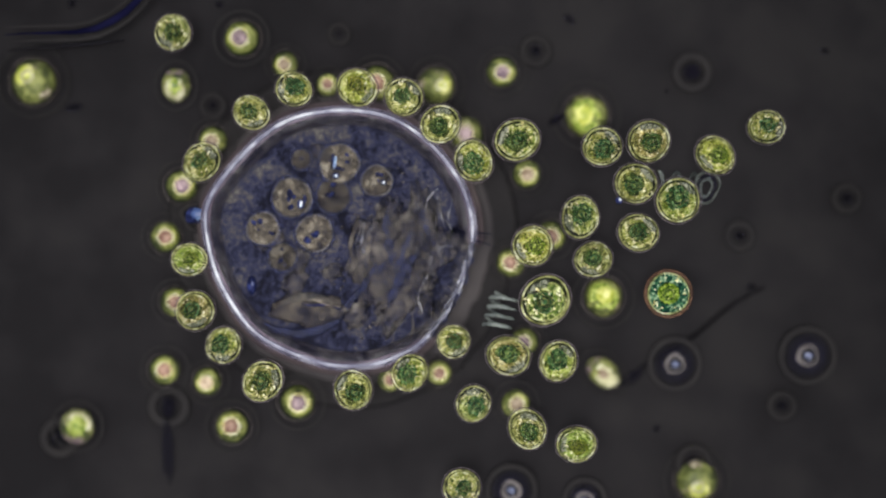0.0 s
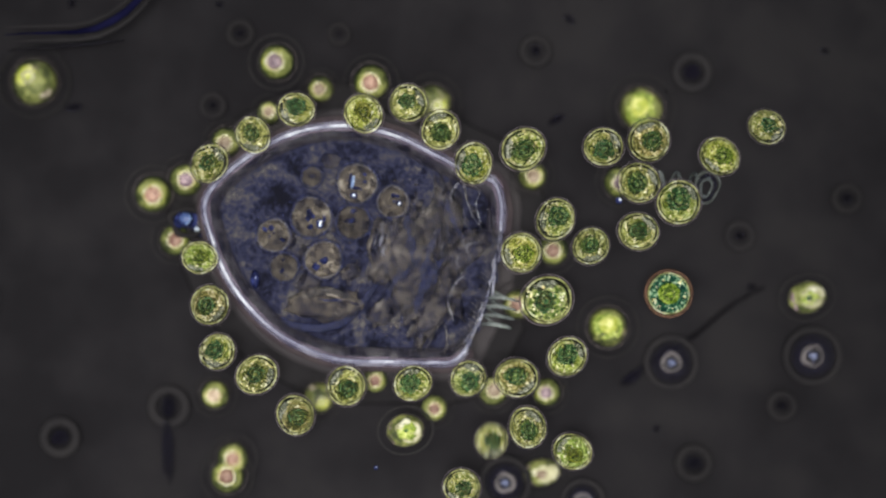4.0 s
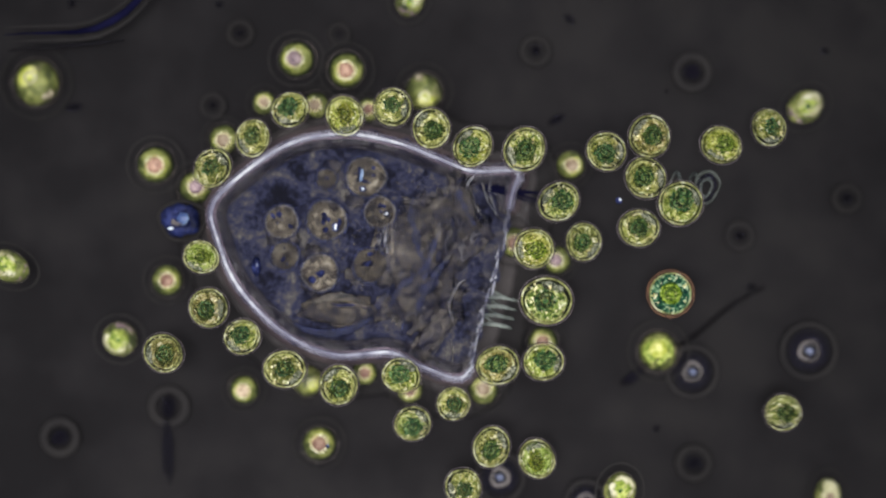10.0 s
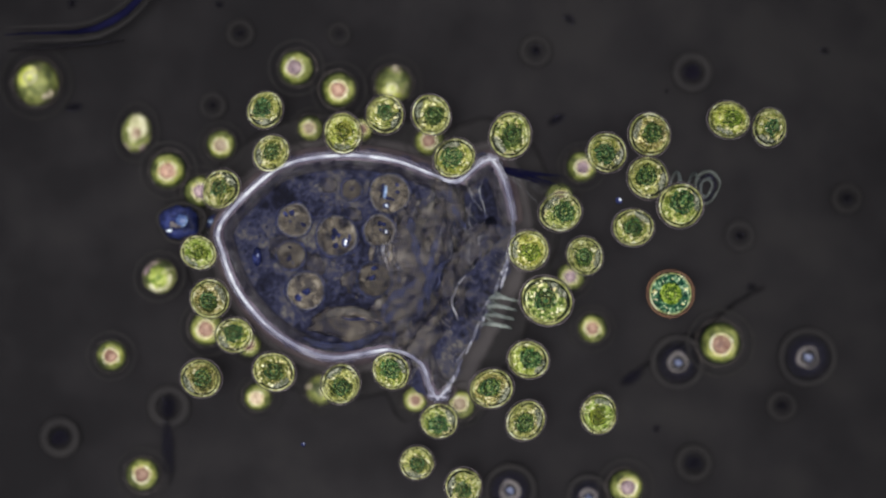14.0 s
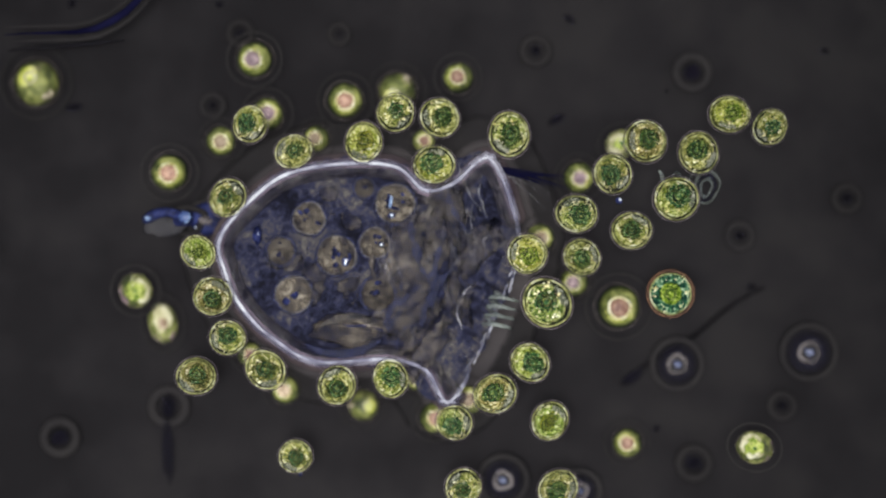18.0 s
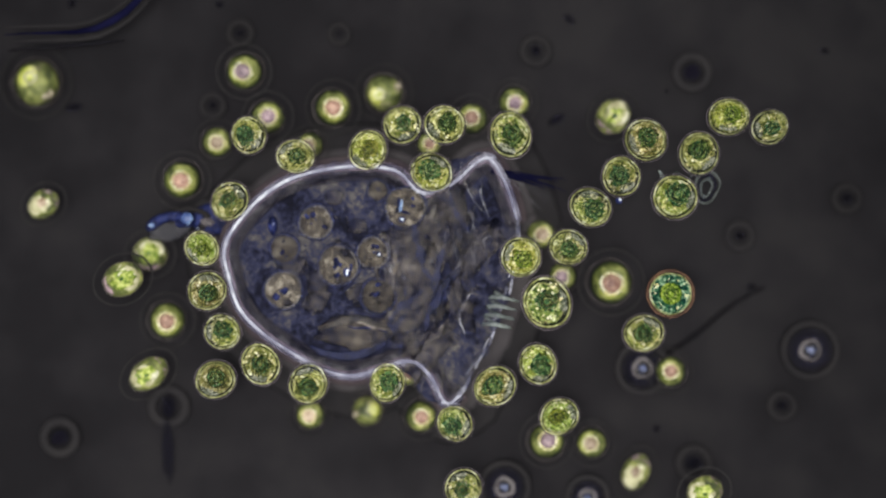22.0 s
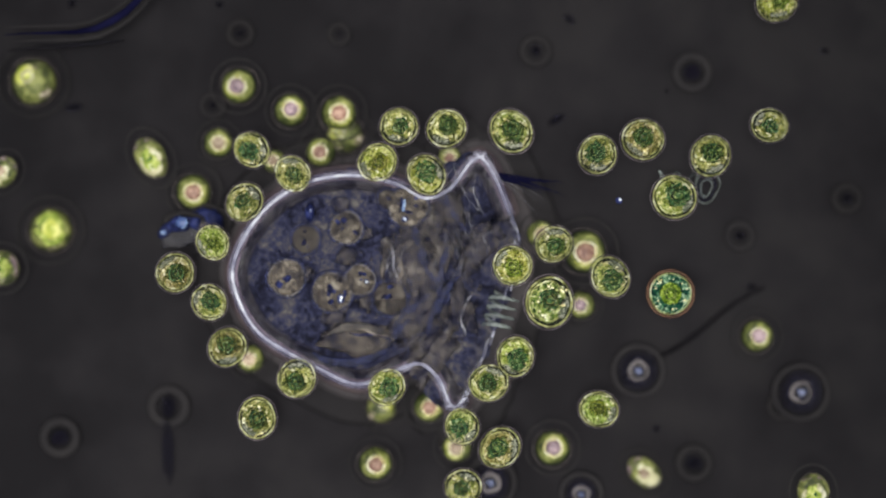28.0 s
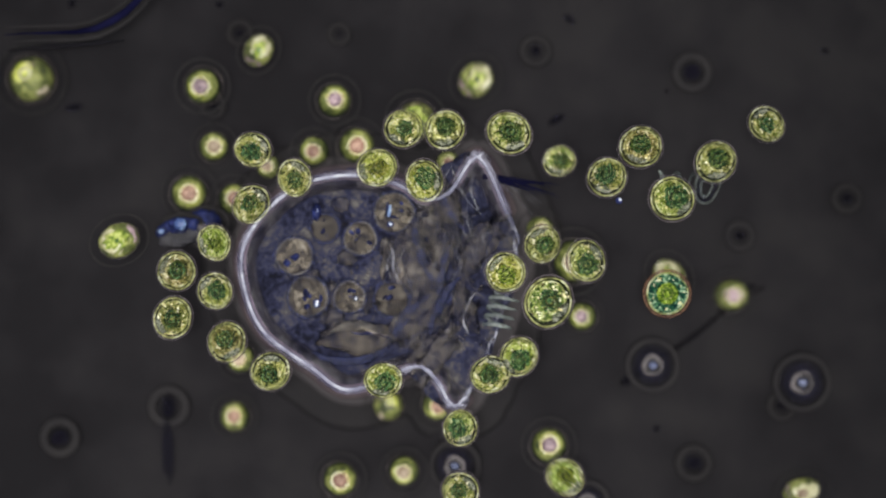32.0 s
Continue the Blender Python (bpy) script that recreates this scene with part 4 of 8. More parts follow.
def motions():
    swim(GREEN[0], 183, 4, [(0, -0.64, 0.513, 0.355), (1, -0.64, 0.691, 0.355), (1.5, -0.246, 0.737, 0.355), (2, -0.246, 0.436, 0.355), (3, -0.217, 0.45, 0.355), (4.1, -0.217, 0.691, 0.355), (4.5, 1.26, 0.75, 0.355), (4.8, 1.26, -0.75, 0.355), (5, 0.59, -0.72, 0.355), (6, 0.586, -0.352, 0.355), (6.5, 0.54, -0.325, 0.355), (7, 0.503, -0.317, 0.355), (7.5, 0.494, -0.311, 0.355), (8, 0.419, -0.383, 0.355), (8.5, 0.466, -0.448, 0.355), (9, 0.492, -0.486, 0.355), (9.5, 0.653, -0.431, 0.355), (10, 0.806, -0.388, 0.355), (10.5, 0.919, -0.417, 0.355), (11, 0.964, -0.495, 0.355), (11.5, 1.02, -0.73, 0.355), (12, 1.26, -0.75, 0.355), (13, 1.26, 0.75, 0.355), (15, -0.712, 0.75, 0.355), (22, -0.712, 0.691, 0.355), (23, -0.712, 0.347, 0.355), (23.5, -0.604, 0.384, 0.355), (24, -0.604, 0.432, 0.355), (25, -0.573, 0.38, 0.355), (26.8, -0.573, 0.691, 0.355), (32, -0.573, 0.691, 0.355)])
    swim(GREEN[1], 333, 6, [(0, -0.353, 0.378, 0.362), (1, -0.36, 0.338, 0.362), (1.53, -0.36, 0.338, 0.362), (1.65, -0.393, 0.392, 0.362), (2, -0.393, 0.392, 0.362), (3, -0.37, 0.349, 0.362), (6, -0.335, 0.322, 0.362), (6.93, -0.335, 0.322, 0.362), (7, -0.342, 0.342, 0.362), (7.1, -0.351, 0.344, 0.362), (8, -0.36, 0.346, 0.362), (9, -0.36, 0.329, 0.362), (11, -0.365, 0.331, 0.362), (12, -0.373, 0.335, 0.362), (13, -0.406, 0.335, 0.362), (14, -0.421, 0.329, 0.362), (17, -0.454, 0.293, 0.362), (18, -0.457, 0.295, 0.362), (19, -0.456, 0.293, 0.362), (20, -0.46, 0.279, 0.362), (22, -0.46, 0.269, 0.362), (23, -0.46, 0.269, 0.362), (24, -0.46, 0.231, 0.362), (25, -0.45, 0.235, 0.362), (28, -0.453, 0.235, 0.362), (29, -0.444, 0.242, 0.362), (30, -0.442, 0.239, 0.362), (31, -0.446, 0.238, 0.362), (32, -0.45, 0.235, 0.362)])
    swim(GREEN[2], 238, -7, [(0, -0.453, 0.322, 0.367), (1, -0.463, 0.295, 0.367), (1.53, -0.463, 0.295, 0.367), (1.65, -0.469, 0.315, 0.367), (2, -0.469, 0.315, 0.367), (3, -0.459, 0.291, 0.367), (6, -0.442, 0.26, 0.367), (6.93, -0.442, 0.26, 0.367), (7, -0.446, 0.248, 0.367), (7.1, -0.454, 0.269, 0.367), (8, -0.462, 0.29, 0.367), (9, -0.459, 0.272, 0.367), (10, -0.45, 0.262, 0.367), (11, -0.446, 0.258, 0.367), (12, -0.437, 0.239, 0.367), (13, -0.421, 0.228, 0.367), (14, -0.406, 0.226, 0.367), (17, -0.358, 0.231, 0.367), (19, -0.353, 0.228, 0.367), (20, -0.353, 0.226, 0.367), (21, -0.349, 0.226, 0.367), (22, -0.349, 0.219, 0.367), (23, -0.35, 0.215, 0.367), (24, -0.349, 0.206, 0.367), (25, -0.342, 0.203, 0.367), (28, -0.355, 0.178, 0.367), (30, -0.349, 0.178, 0.367), (31, -0.353, 0.172, 0.367), (32, -0.351, 0.168, 0.367)])
    swim(GREEN[3], 332, -4, [(0, -0.203, 0.382, 0.361), (1, -0.209, 0.341, 0.361), (1.53, -0.209, 0.341, 0.361), (1.65, -0.184, 0.362, 0.361), (2, -0.184, 0.362, 0.361), (3, -0.186, 0.342, 0.361), (6, -0.19, 0.303, 0.361), (6.93, -0.19, 0.303, 0.361), (7, -0.179, 0.322, 0.361), (7.1, -0.207, 0.336, 0.361), (8, -0.235, 0.349, 0.361), (9, -0.234, 0.329, 0.361), (10, -0.233, 0.315, 0.361), (11, -0.235, 0.309, 0.361), (12, -0.235, 0.293, 0.361), (13, -0.237, 0.282, 0.361), (14, -0.237, 0.274, 0.361), (17, -0.192, 0.253, 0.361), (18, -0.188, 0.253, 0.361), (19, -0.188, 0.249, 0.361), (20, -0.184, 0.242, 0.361), (21, -0.182, 0.238, 0.361), (22, -0.178, 0.234, 0.361), (23, -0.176, 0.231, 0.361), (24, -0.17, 0.229, 0.361), (25, -0.166, 0.222, 0.361), (28, -0.155, 0.205, 0.361), (29, -0.15, 0.202, 0.361), (30, -0.155, 0.202, 0.361), (32, -0.156, 0.192, 0.361)])
    swim(GREEN[4], 57, -5, [(0, -0.093, 0.361, 0.332), (1, -0.102, 0.351, 0.332), (1.53, -0.102, 0.351, 0.332), (1.65, -0.079, 0.353, 0.332), (3, -0.079, 0.351, 0.332), (6, -0.093, 0.34, 0.332), (6.93, -0.093, 0.34, 0.332), (7, -0.097, 0.364, 0.332), (7.1, -0.105, 0.359, 0.332), (8, -0.113, 0.353, 0.332), (9, -0.117, 0.344, 0.332), (10, -0.12, 0.337, 0.332), (11, -0.126, 0.337, 0.332), (12, -0.133, 0.333, 0.332), (13, -0.14, 0.33, 0.332), (14, -0.138, 0.32, 0.332), (17, -0.126, 0.334, 0.332), (18, -0.113, 0.324, 0.332), (19, -0.102, 0.306, 0.332), (20, -0.099, 0.3, 0.332), (23, -0.095, 0.293, 0.332), (25, -0.09, 0.29, 0.332), (28, -0.105, 0.291, 0.332), (29, -0.093, 0.286, 0.332), (30, -0.093, 0.29, 0.332), (31, -0.095, 0.29, 0.332), (32, -0.095, 0.286, 0.332)])
    swim(GREEN[5], 126, 6, [(0, -0.007, 0.296, 0.345), (1, -0.019, 0.296, 0.345), (1.53, -0.019, 0.296, 0.345), (1.65, -0.009, 0.281, 0.345), (3, -0.004, 0.28, 0.345), (6, -0.012, 0.288, 0.345), (6.93, -0.012, 0.288, 0.345), (7, -0.012, 0.303, 0.345), (7.1, -0.017, 0.298, 0.345), (8, -0.023, 0.294, 0.345), (9, -0.024, 0.295, 0.345), (10, -0.028, 0.286, 0.345), (11, -0.031, 0.294, 0.345), (12, -0.031, 0.302, 0.345), (13, -0.029, 0.306, 0.345), (14, -0.028, 0.319, 0.345), (17, -0.02, 0.32, 0.345), (18, -0.008, 0.312, 0.345), (19, -0.001, 0.306, 0.345), (20, 0.001, 0.3, 0.345), (23, 0.005, 0.294, 0.345), (25, 0.009, 0.288, 0.345), (28, 0.008, 0.286, 0.345), (29, 0.015, 0.286, 0.345), (30, 0.015, 0.283, 0.345), (31, 0.005, 0.283, 0.345), (32, 0.005, 0.283, 0.345)])
    swim(GREEN[6], 293, -6, [(0, 0.072, 0.209, 0.345), (1, 0.072, 0.236, 0.345), (1.53, 0.072, 0.236, 0.345), (1.65, 0.064, 0.185, 0.345), (2, 0.064, 0.185, 0.345), (3, 0.078, 0.2, 0.345), (6, 0.055, 0.205, 0.345), (6.93, 0.055, 0.205, 0.345), (7, 0.055, 0.216, 0.345), (7.1, 0.062, 0.217, 0.345), (8, 0.068, 0.218, 0.345), (9, 0.071, 0.24, 0.345), (10, 0.07, 0.243, 0.345), (11, 0.059, 0.248, 0.345), (12, 0.048, 0.24, 0.345), (13, 0.038, 0.227, 0.345), (14, 0.027, 0.216, 0.345), (17, -0.003, 0.202, 0.345), (18, -0.021, 0.2, 0.345), (19, -0.028, 0.192, 0.345), (21, -0.025, 0.185, 0.345), (22, -0.027, 0.182, 0.345), (23, -0.027, 0.185, 0.345), (25, -0.032, 0.18, 0.345), (28, -0.039, 0.176, 0.345), (29, -0.036, 0.178, 0.345), (30, -0.039, 0.173, 0.345), (31, -0.046, 0.169, 0.345), (32, -0.044, 0.162, 0.345)])
    swim(GREEN[7], 110, 4, [(0, 0.176, 0.259, 0.34), (1, 0.19, 0.247, 0.34), (1.53, 0.19, 0.247, 0.34), (1.65, 0.172, 0.24, 0.34), (2, 0.172, 0.24, 0.34), (3, 0.193, 0.239, 0.34), (6, 0.184, 0.236, 0.34), (6.93, 0.184, 0.236, 0.34), (7, 0.178, 0.223, 0.34), (7.1, 0.183, 0.225, 0.34), (8, 0.188, 0.228, 0.34), (9, 0.19, 0.225, 0.34), (10, 0.193, 0.236, 0.34), (11, 0.193, 0.256, 0.34), (12, 0.18, 0.27, 0.34), (13, 0.162, 0.27, 0.34), (14, 0.16, 0.27, 0.34), (18, 0.157, 0.272, 0.34), (20, 0.162, 0.272, 0.34), (21, 0.161, 0.27, 0.34), (22, 0.16, 0.271, 0.34), (23, 0.162, 0.27, 0.34), (24, 0.164, 0.276, 0.34), (28, 0.162, 0.28, 0.34), (29, 0.165, 0.28, 0.34), (30, 0.16, 0.28, 0.34), (31, 0.158, 0.272, 0.34), (32, 0.157, 0.276, 0.34)])
    swim(GREEN[8], 199, -5, [(0, 0.378, 0.243, 0.346), (1.53, 0.381, 0.239, 0.346), (1.65, 0.381, 0.236, 0.346), (3, 0.381, 0.239, 0.346), (6, 0.381, 0.245, 0.346), (6.93, 0.381, 0.245, 0.346), (7, 0.377, 0.245, 0.346), (7.1, 0.38, 0.245, 0.346), (8, 0.383, 0.245, 0.346), (9, 0.386, 0.235, 0.346), (13, 0.389, 0.229, 0.346), (14, 0.389, 0.229, 0.346), (17, 0.399, 0.188, 0.346), (18, 0.403, 0.178, 0.346), (19, 0.413, 0.173, 0.346), (20, 0.414, 0.173, 0.346), (22, 0.423, 0.172, 0.346), (23, 0.426, 0.169, 0.346), (24, 0.426, 0.172, 0.346), (25, 0.417, 0.176, 0.346), (28, 0.367, 0.224, 0.346), (29, 0.366, 0.24, 0.346), (30, 0.375, 0.194, 0.346), (31, 0.37, 0.213, 0.346), (32, 0.389, 0.17, 0.346)])
    swim(GREEN[9], 36, 5, [(0, 0.489, 0.256, 0.336), (3, 0.489, 0.256, 0.336), (6, 0.491, 0.263, 0.336), (6.93, 0.491, 0.263, 0.336), (7, 0.489, 0.262, 0.336), (11, 0.491, 0.27, 0.336), (14, 0.491, 0.272, 0.336), (17, 0.482, 0.26, 0.336), (18, 0.482, 0.256, 0.336), (19, 0.482, 0.26, 0.336), (23, 0.482, 0.259, 0.336), (25, 0.482, 0.259, 0.336), (28, 0.475, 0.26, 0.336), (29, 0.478, 0.259, 0.336), (30, 0.474, 0.254, 0.336), (31, 0.471, 0.247, 0.336), (32, 0.47, 0.243, 0.336)])
    swim(GREEN[10], 227, 2, [(0, 0.647, 0.223, 0.336), (1, 0.634, 0.227, 0.336), (1.53, 0.634, 0.227, 0.336), (1.65, 0.65, 0.226, 0.336), (2, 0.65, 0.226, 0.336), (3, 0.662, 0.217, 0.336), (6, 0.644, 0.23, 0.336), (6.93, 0.644, 0.23, 0.336), (7, 0.635, 0.243, 0.336), (7.1, 0.648, 0.24, 0.336), (8, 0.661, 0.236, 0.336), (9, 0.652, 0.24, 0.336), (10, 0.661, 0.247, 0.336), (11, 0.663, 0.254, 0.336), (12, 0.666, 0.266, 0.336), (13, 0.667, 0.27, 0.336), (14, 0.679, 0.307, 0.336), (17, 0.679, 0.324, 0.336), (18, 0.681, 0.32, 0.336), (19, 0.675, 0.324, 0.336), (20, 0.678, 0.318, 0.336), (21, 0.677, 0.314, 0.336), (23, 0.681, 0.314, 0.336), (24, 0.674, 0.321, 0.336), (25, 0.697, 0.36, 0.336), (28, 0.793, 0.585, 0.336), (29, 0.793, 0.693, 0.336), (32, 0.793, 0.693, 0.336)])
    swim(GREEN[11], 2, -7, [(0, 0.769, 0.29, 0.335), (1.53, 0.768, 0.29, 0.335), (1.65, 0.769, 0.293, 0.335), (3, 0.768, 0.29, 0.335), (6, 0.775, 0.29, 0.335), (8, 0.775, 0.287, 0.335), (12, 0.775, 0.29, 0.335), (14, 0.776, 0.289, 0.335), (18, 0.777, 0.29, 0.335), (19, 0.773, 0.293, 0.335), (23, 0.777, 0.289, 0.335), (25, 0.775, 0.29, 0.335), (28, 0.776, 0.294, 0.335), (30, 0.776, 0.289, 0.335), (31, 0.775, 0.291, 0.335), (32, 0.769, 0.297, 0.335)])
    swim(GREEN[12], 84, -4, [(0, 0.458, 0.156, 0.338), (3, 0.463, 0.156, 0.338), (6, 0.471, 0.162, 0.338), (7, 0.471, 0.162, 0.338), (7.1, 0.474, 0.162, 0.338), (8, 0.478, 0.162, 0.338), (9, 0.478, 0.169, 0.338), (10, 0.482, 0.169, 0.338), (14, 0.487, 0.169, 0.338), (17, 0.601, 0.227, 0.338), (19, 0.608, 0.229, 0.338), (23, 0.609, 0.227, 0.338), (25, 0.616, 0.227, 0.338), (28, 0.636, 0.221, 0.338), (29, 0.643, 0.219, 0.338), (30, 0.648, 0.216, 0.338), (31, 0.648, 0.209, 0.338), (32, 0.648, 0.207, 0.338)])
    swim(GREEN[13], 160, -3, [(0, 0.556, 0.115, 0.365), (3, 0.556, 0.112, 0.365), (6, 0.562, 0.108, 0.365), (10, 0.562, 0.108, 0.365), (14, 0.562, 0.103, 0.365), (17, 0.556, 0.119, 0.365), (18, 0.552, 0.119, 0.365), (19, 0.549, 0.123, 0.365), (23, 0.549, 0.123, 0.365), (25, 0.549, 0.123, 0.365), (29, 0.546, 0.122, 0.365), (32, 0.542, 0.119, 0.365)])
    swim(GREEN[14], 347, 1, [(0, 0.462, 0.039, 0.368), (2, 0.462, 0.039, 0.368), (6, 0.462, 0.044, 0.368), (6.93, 0.462, 0.044, 0.368), (7, 0.462, 0.041, 0.368), (8, 0.462, 0.044, 0.368), (9, 0.462, 0.051, 0.368), (11, 0.465, 0.048, 0.368), (12, 0.462, 0.051, 0.368), (13, 0.462, 0.048, 0.368), (14, 0.45, 0.051, 0.368), (17, 0.45, 0.059, 0.368), (18, 0.446, 0.044, 0.368), (19, 0.422, 0.028, 0.368), (20, 0.402, 0.035, 0.368), (21, 0.426, -0.052, 0.368), (22, 0.475, -0.199, 0.368), (22.5, 0.372, -0.24, 0.368), (23, 0.362, -0.175, 0.368), (24, 0.342, -0.208, 0.368), (25, 0.304, -0.255, 0.368), (28, 0.108, -0.316, 0.368), (29, 0.112, -0.31, 0.368), (30, 0.111, -0.306, 0.368), (31, 0.112, -0.296, 0.368), (32, 0.112, -0.296, 0.368)])
    swim(GREEN[15], 353, -5, [(0, 0.325, 0.075, 0.355), (1, 0.293, 0.082, 0.355), (1.53, 0.293, 0.082, 0.355), (1.65, 0.246, 0.088, 0.355), (2, 0.246, 0.088, 0.355), (3, 0.258, 0.062, 0.355), (6, 0.27, 0.095, 0.355), (6.93, 0.27, 0.095, 0.355), (7, 0.242, 0.088, 0.355), (7.1, 0.233, 0.081, 0.355), (8, 0.223, 0.074, 0.355), (9, 0.225, 0.095, 0.355), (10, 0.274, 0.112, 0.355), (11, 0.272, 0.108, 0.355), (12, 0.277, 0.106, 0.355), (13, 0.286, 0.091, 0.355), (14, 0.278, 0.087, 0.355), (17, 0.313, 0.084, 0.355), (18, 0.316, 0.084, 0.355), (19, 0.327, 0.095, 0.355), (20, 0.332, 0.095, 0.355), (21, 0.343, 0.096, 0.355), (22, 0.349, 0.099, 0.355), (24, 0.349, 0.102, 0.355), (25, 0.344, 0.095, 0.355), (28, 0.396, -0.066, 0.355), (29, 0.407, -0.035, 0.355), (30, 0.383, -0.016, 0.355), (31, 0.369, -0.05, 0.355), (32, 0.34, -0.028, 0.355)])
    swim(GREEN[16], 196, 7, [(0, 0.357, -0.025, 0.338), (1, 0.349, -0.009, 0.338), (1.53, 0.349, -0.009, 0.338), (1.65, 0.341, 0.007, 0.338), (2, 0.341, 0.007, 0.338), (3, 0.349, 0.004, 0.338), (6, 0.352, 0.015, 0.338), (6.93, 0.352, 0.015, 0.338), (7, 0.338, 0.031, 0.338), (7.1, 0.334, 0.036, 0.338), (8, 0.33, 0.042, 0.338), (9, 0.325, 0.042, 0.338), (10, 0.334, 0.017, 0.338), (11, 0.321, 0.011, 0.338), (12, 0.317, 0.004, 0.338), (13, 0.333, -0.015, 0.338), (14, 0.337, -0.016, 0.338), (17, 0.338, -0.019, 0.338), (18, 0.33, -0.019, 0.338), (19, 0.317, -0.007, 0.338), (20, 0.311, -0.005, 0.338), (21, 0.303, -0.001, 0.338), (22, 0.298, 0.004, 0.338), (24, 0.293, 0.007, 0.338), (25, 0.287, 0.007, 0.338), (28, 0.263, 0.011, 0.338), (29, 0.25, 0.017, 0.338), (30, 0.25, 0.015, 0.338), (31, 0.243, 0.008, 0.338), (32, 0.236, 0.011, 0.338)])
    swim(GREEN[17], 212, -2, [(0, 0.213, 0.008, 0.342), (1, 0.193, -0.003, 0.342), (1.53, 0.193, -0.003, 0.342), (1.65, 0.193, 0.001, 0.342), (2, 0.193, 0.001, 0.342), (3, 0.178, -0.012, 0.342), (6, 0.207, 0.001, 0.342), (6.93, 0.207, 0.001, 0.342), (7, 0.169, -0.019, 0.342), (7.1, 0.164, -0.019, 0.342), (8, 0.16, -0.019, 0.342), (9, 0.18, -0.005, 0.342), (10, 0.216, 0.001, 0.342), (11, 0.198, 0.004, 0.342), (12, 0.201, -0.004, 0.342), (14, 0.203, -0.003, 0.342), (17, 0.198, -0.009, 0.342), (18, 0.2, -0.012, 0.342), (19, 0.197, -0.012, 0.342), (20, 0.189, -0.012, 0.342), (22, 0.185, -0.019, 0.342), (24, 0.182, -0.019, 0.342), (25, 0.177, -0.025, 0.342), (28, 0.165, -0.039, 0.342), (29, 0.16, -0.042, 0.342), (30, 0.156, -0.052, 0.342), (31, 0.149, -0.056, 0.342), (32, 0.149, -0.055, 0.342)])
    swim(GREEN[18], 135, -5, [(0, 0.243, -0.122, 0.337), (1.53, 0.243, -0.122, 0.337), (1.65, 0.243, -0.119, 0.337), (3, 0.247, -0.121, 0.337), (6.93, 0.246, -0.122, 0.337), (7, 0.246, -0.115, 0.337), (9, 0.247, -0.113, 0.337), (10, 0.246, -0.123, 0.337), (13, 0.25, -0.122, 0.337), (14, 0.246, -0.123, 0.337), (18, 0.247, -0.128, 0.337), (22, 0.247, -0.128, 0.337), (25, 0.251, -0.128, 0.337), (28, 0.252, -0.126, 0.337), (29, 0.256, -0.123, 0.337), (30, 0.256, -0.126, 0.337), (31, 0.25, -0.126, 0.337), (32, 0.25, -0.126, 0.337)])
    swim(GREEN[19], 347, 2, [(0, 0.155, -0.253, 0.353), (1, 0.198, -0.317, 0.353), (1.53, 0.198, -0.317, 0.353), (1.65, 0.149, -0.288, 0.353), (2, 0.149, -0.288, 0.353), (3, 0.162, -0.311, 0.353), (6, 0.182, -0.289, 0.353), (6.93, 0.182, -0.289, 0.353), (7, 0.142, -0.24, 0.353), (8, 0.142, -0.242, 0.353), (9, 0.131, -0.25, 0.353), (10, 0.13, -0.276, 0.353), (11, 0.133, -0.313, 0.353), (12, 0.115, -0.327, 0.353), (13, 0.115, -0.327, 0.353), (14, 0.115, -0.331, 0.353), (17, 0.124, -0.344, 0.353), (18, 0.124, -0.343, 0.353), (19, 0.124, -0.336, 0.353), (20, 0.124, -0.331, 0.353), (21, 0.123, -0.329, 0.353), (23, 0.123, -0.32, 0.353), (24, 0.123, -0.315, 0.353), (25, 0.122, -0.313, 0.353), (28, 0.135, -0.471, 0.353), (29, -0.072, -0.491, 0.353), (30, -0.199, -0.431, 0.353), (31, -0.182, -0.416, 0.353), (32, -0.182, -0.691, 0.353)])
    swim(GREEN[20], 158, -6, [(0, 0.273, -0.266, 0.358), (1, 0.31, -0.249, 0.358), (1.53, 0.31, -0.249, 0.358), (1.65, 0.302, -0.261, 0.358), (2, 0.302, -0.261, 0.358), (3, 0.296, -0.255, 0.358), (6.93, 0.292, -0.255, 0.358), (7, 0.266, -0.253, 0.358), (7.1, 0.261, -0.251, 0.358), (8, 0.255, -0.25, 0.358), (9, 0.239, -0.25, 0.358), (10, 0.238, -0.267, 0.358), (11, 0.238, -0.262, 0.358), (12, 0.215, -0.262, 0.358), (13, 0.201, -0.262, 0.358), (17, 0.206, -0.266, 0.358), (18, 0.206, -0.269, 0.358), (19, 0.225, -0.273, 0.358), (20, 0.229, -0.276, 0.358), (21, 0.229, -0.276, 0.358), (22, 0.225, -0.273, 0.358), (23, 0.225, -0.273, 0.358), (24, 0.223, -0.269, 0.358), (25, 0.225, -0.269, 0.358), (28, 0.171, -0.255, 0.358), (29, 0.189, -0.25, 0.358), (30, 0.189, -0.25, 0.358), (31, 0.175, -0.25, 0.358), (32, 0.179, -0.255, 0.358)])
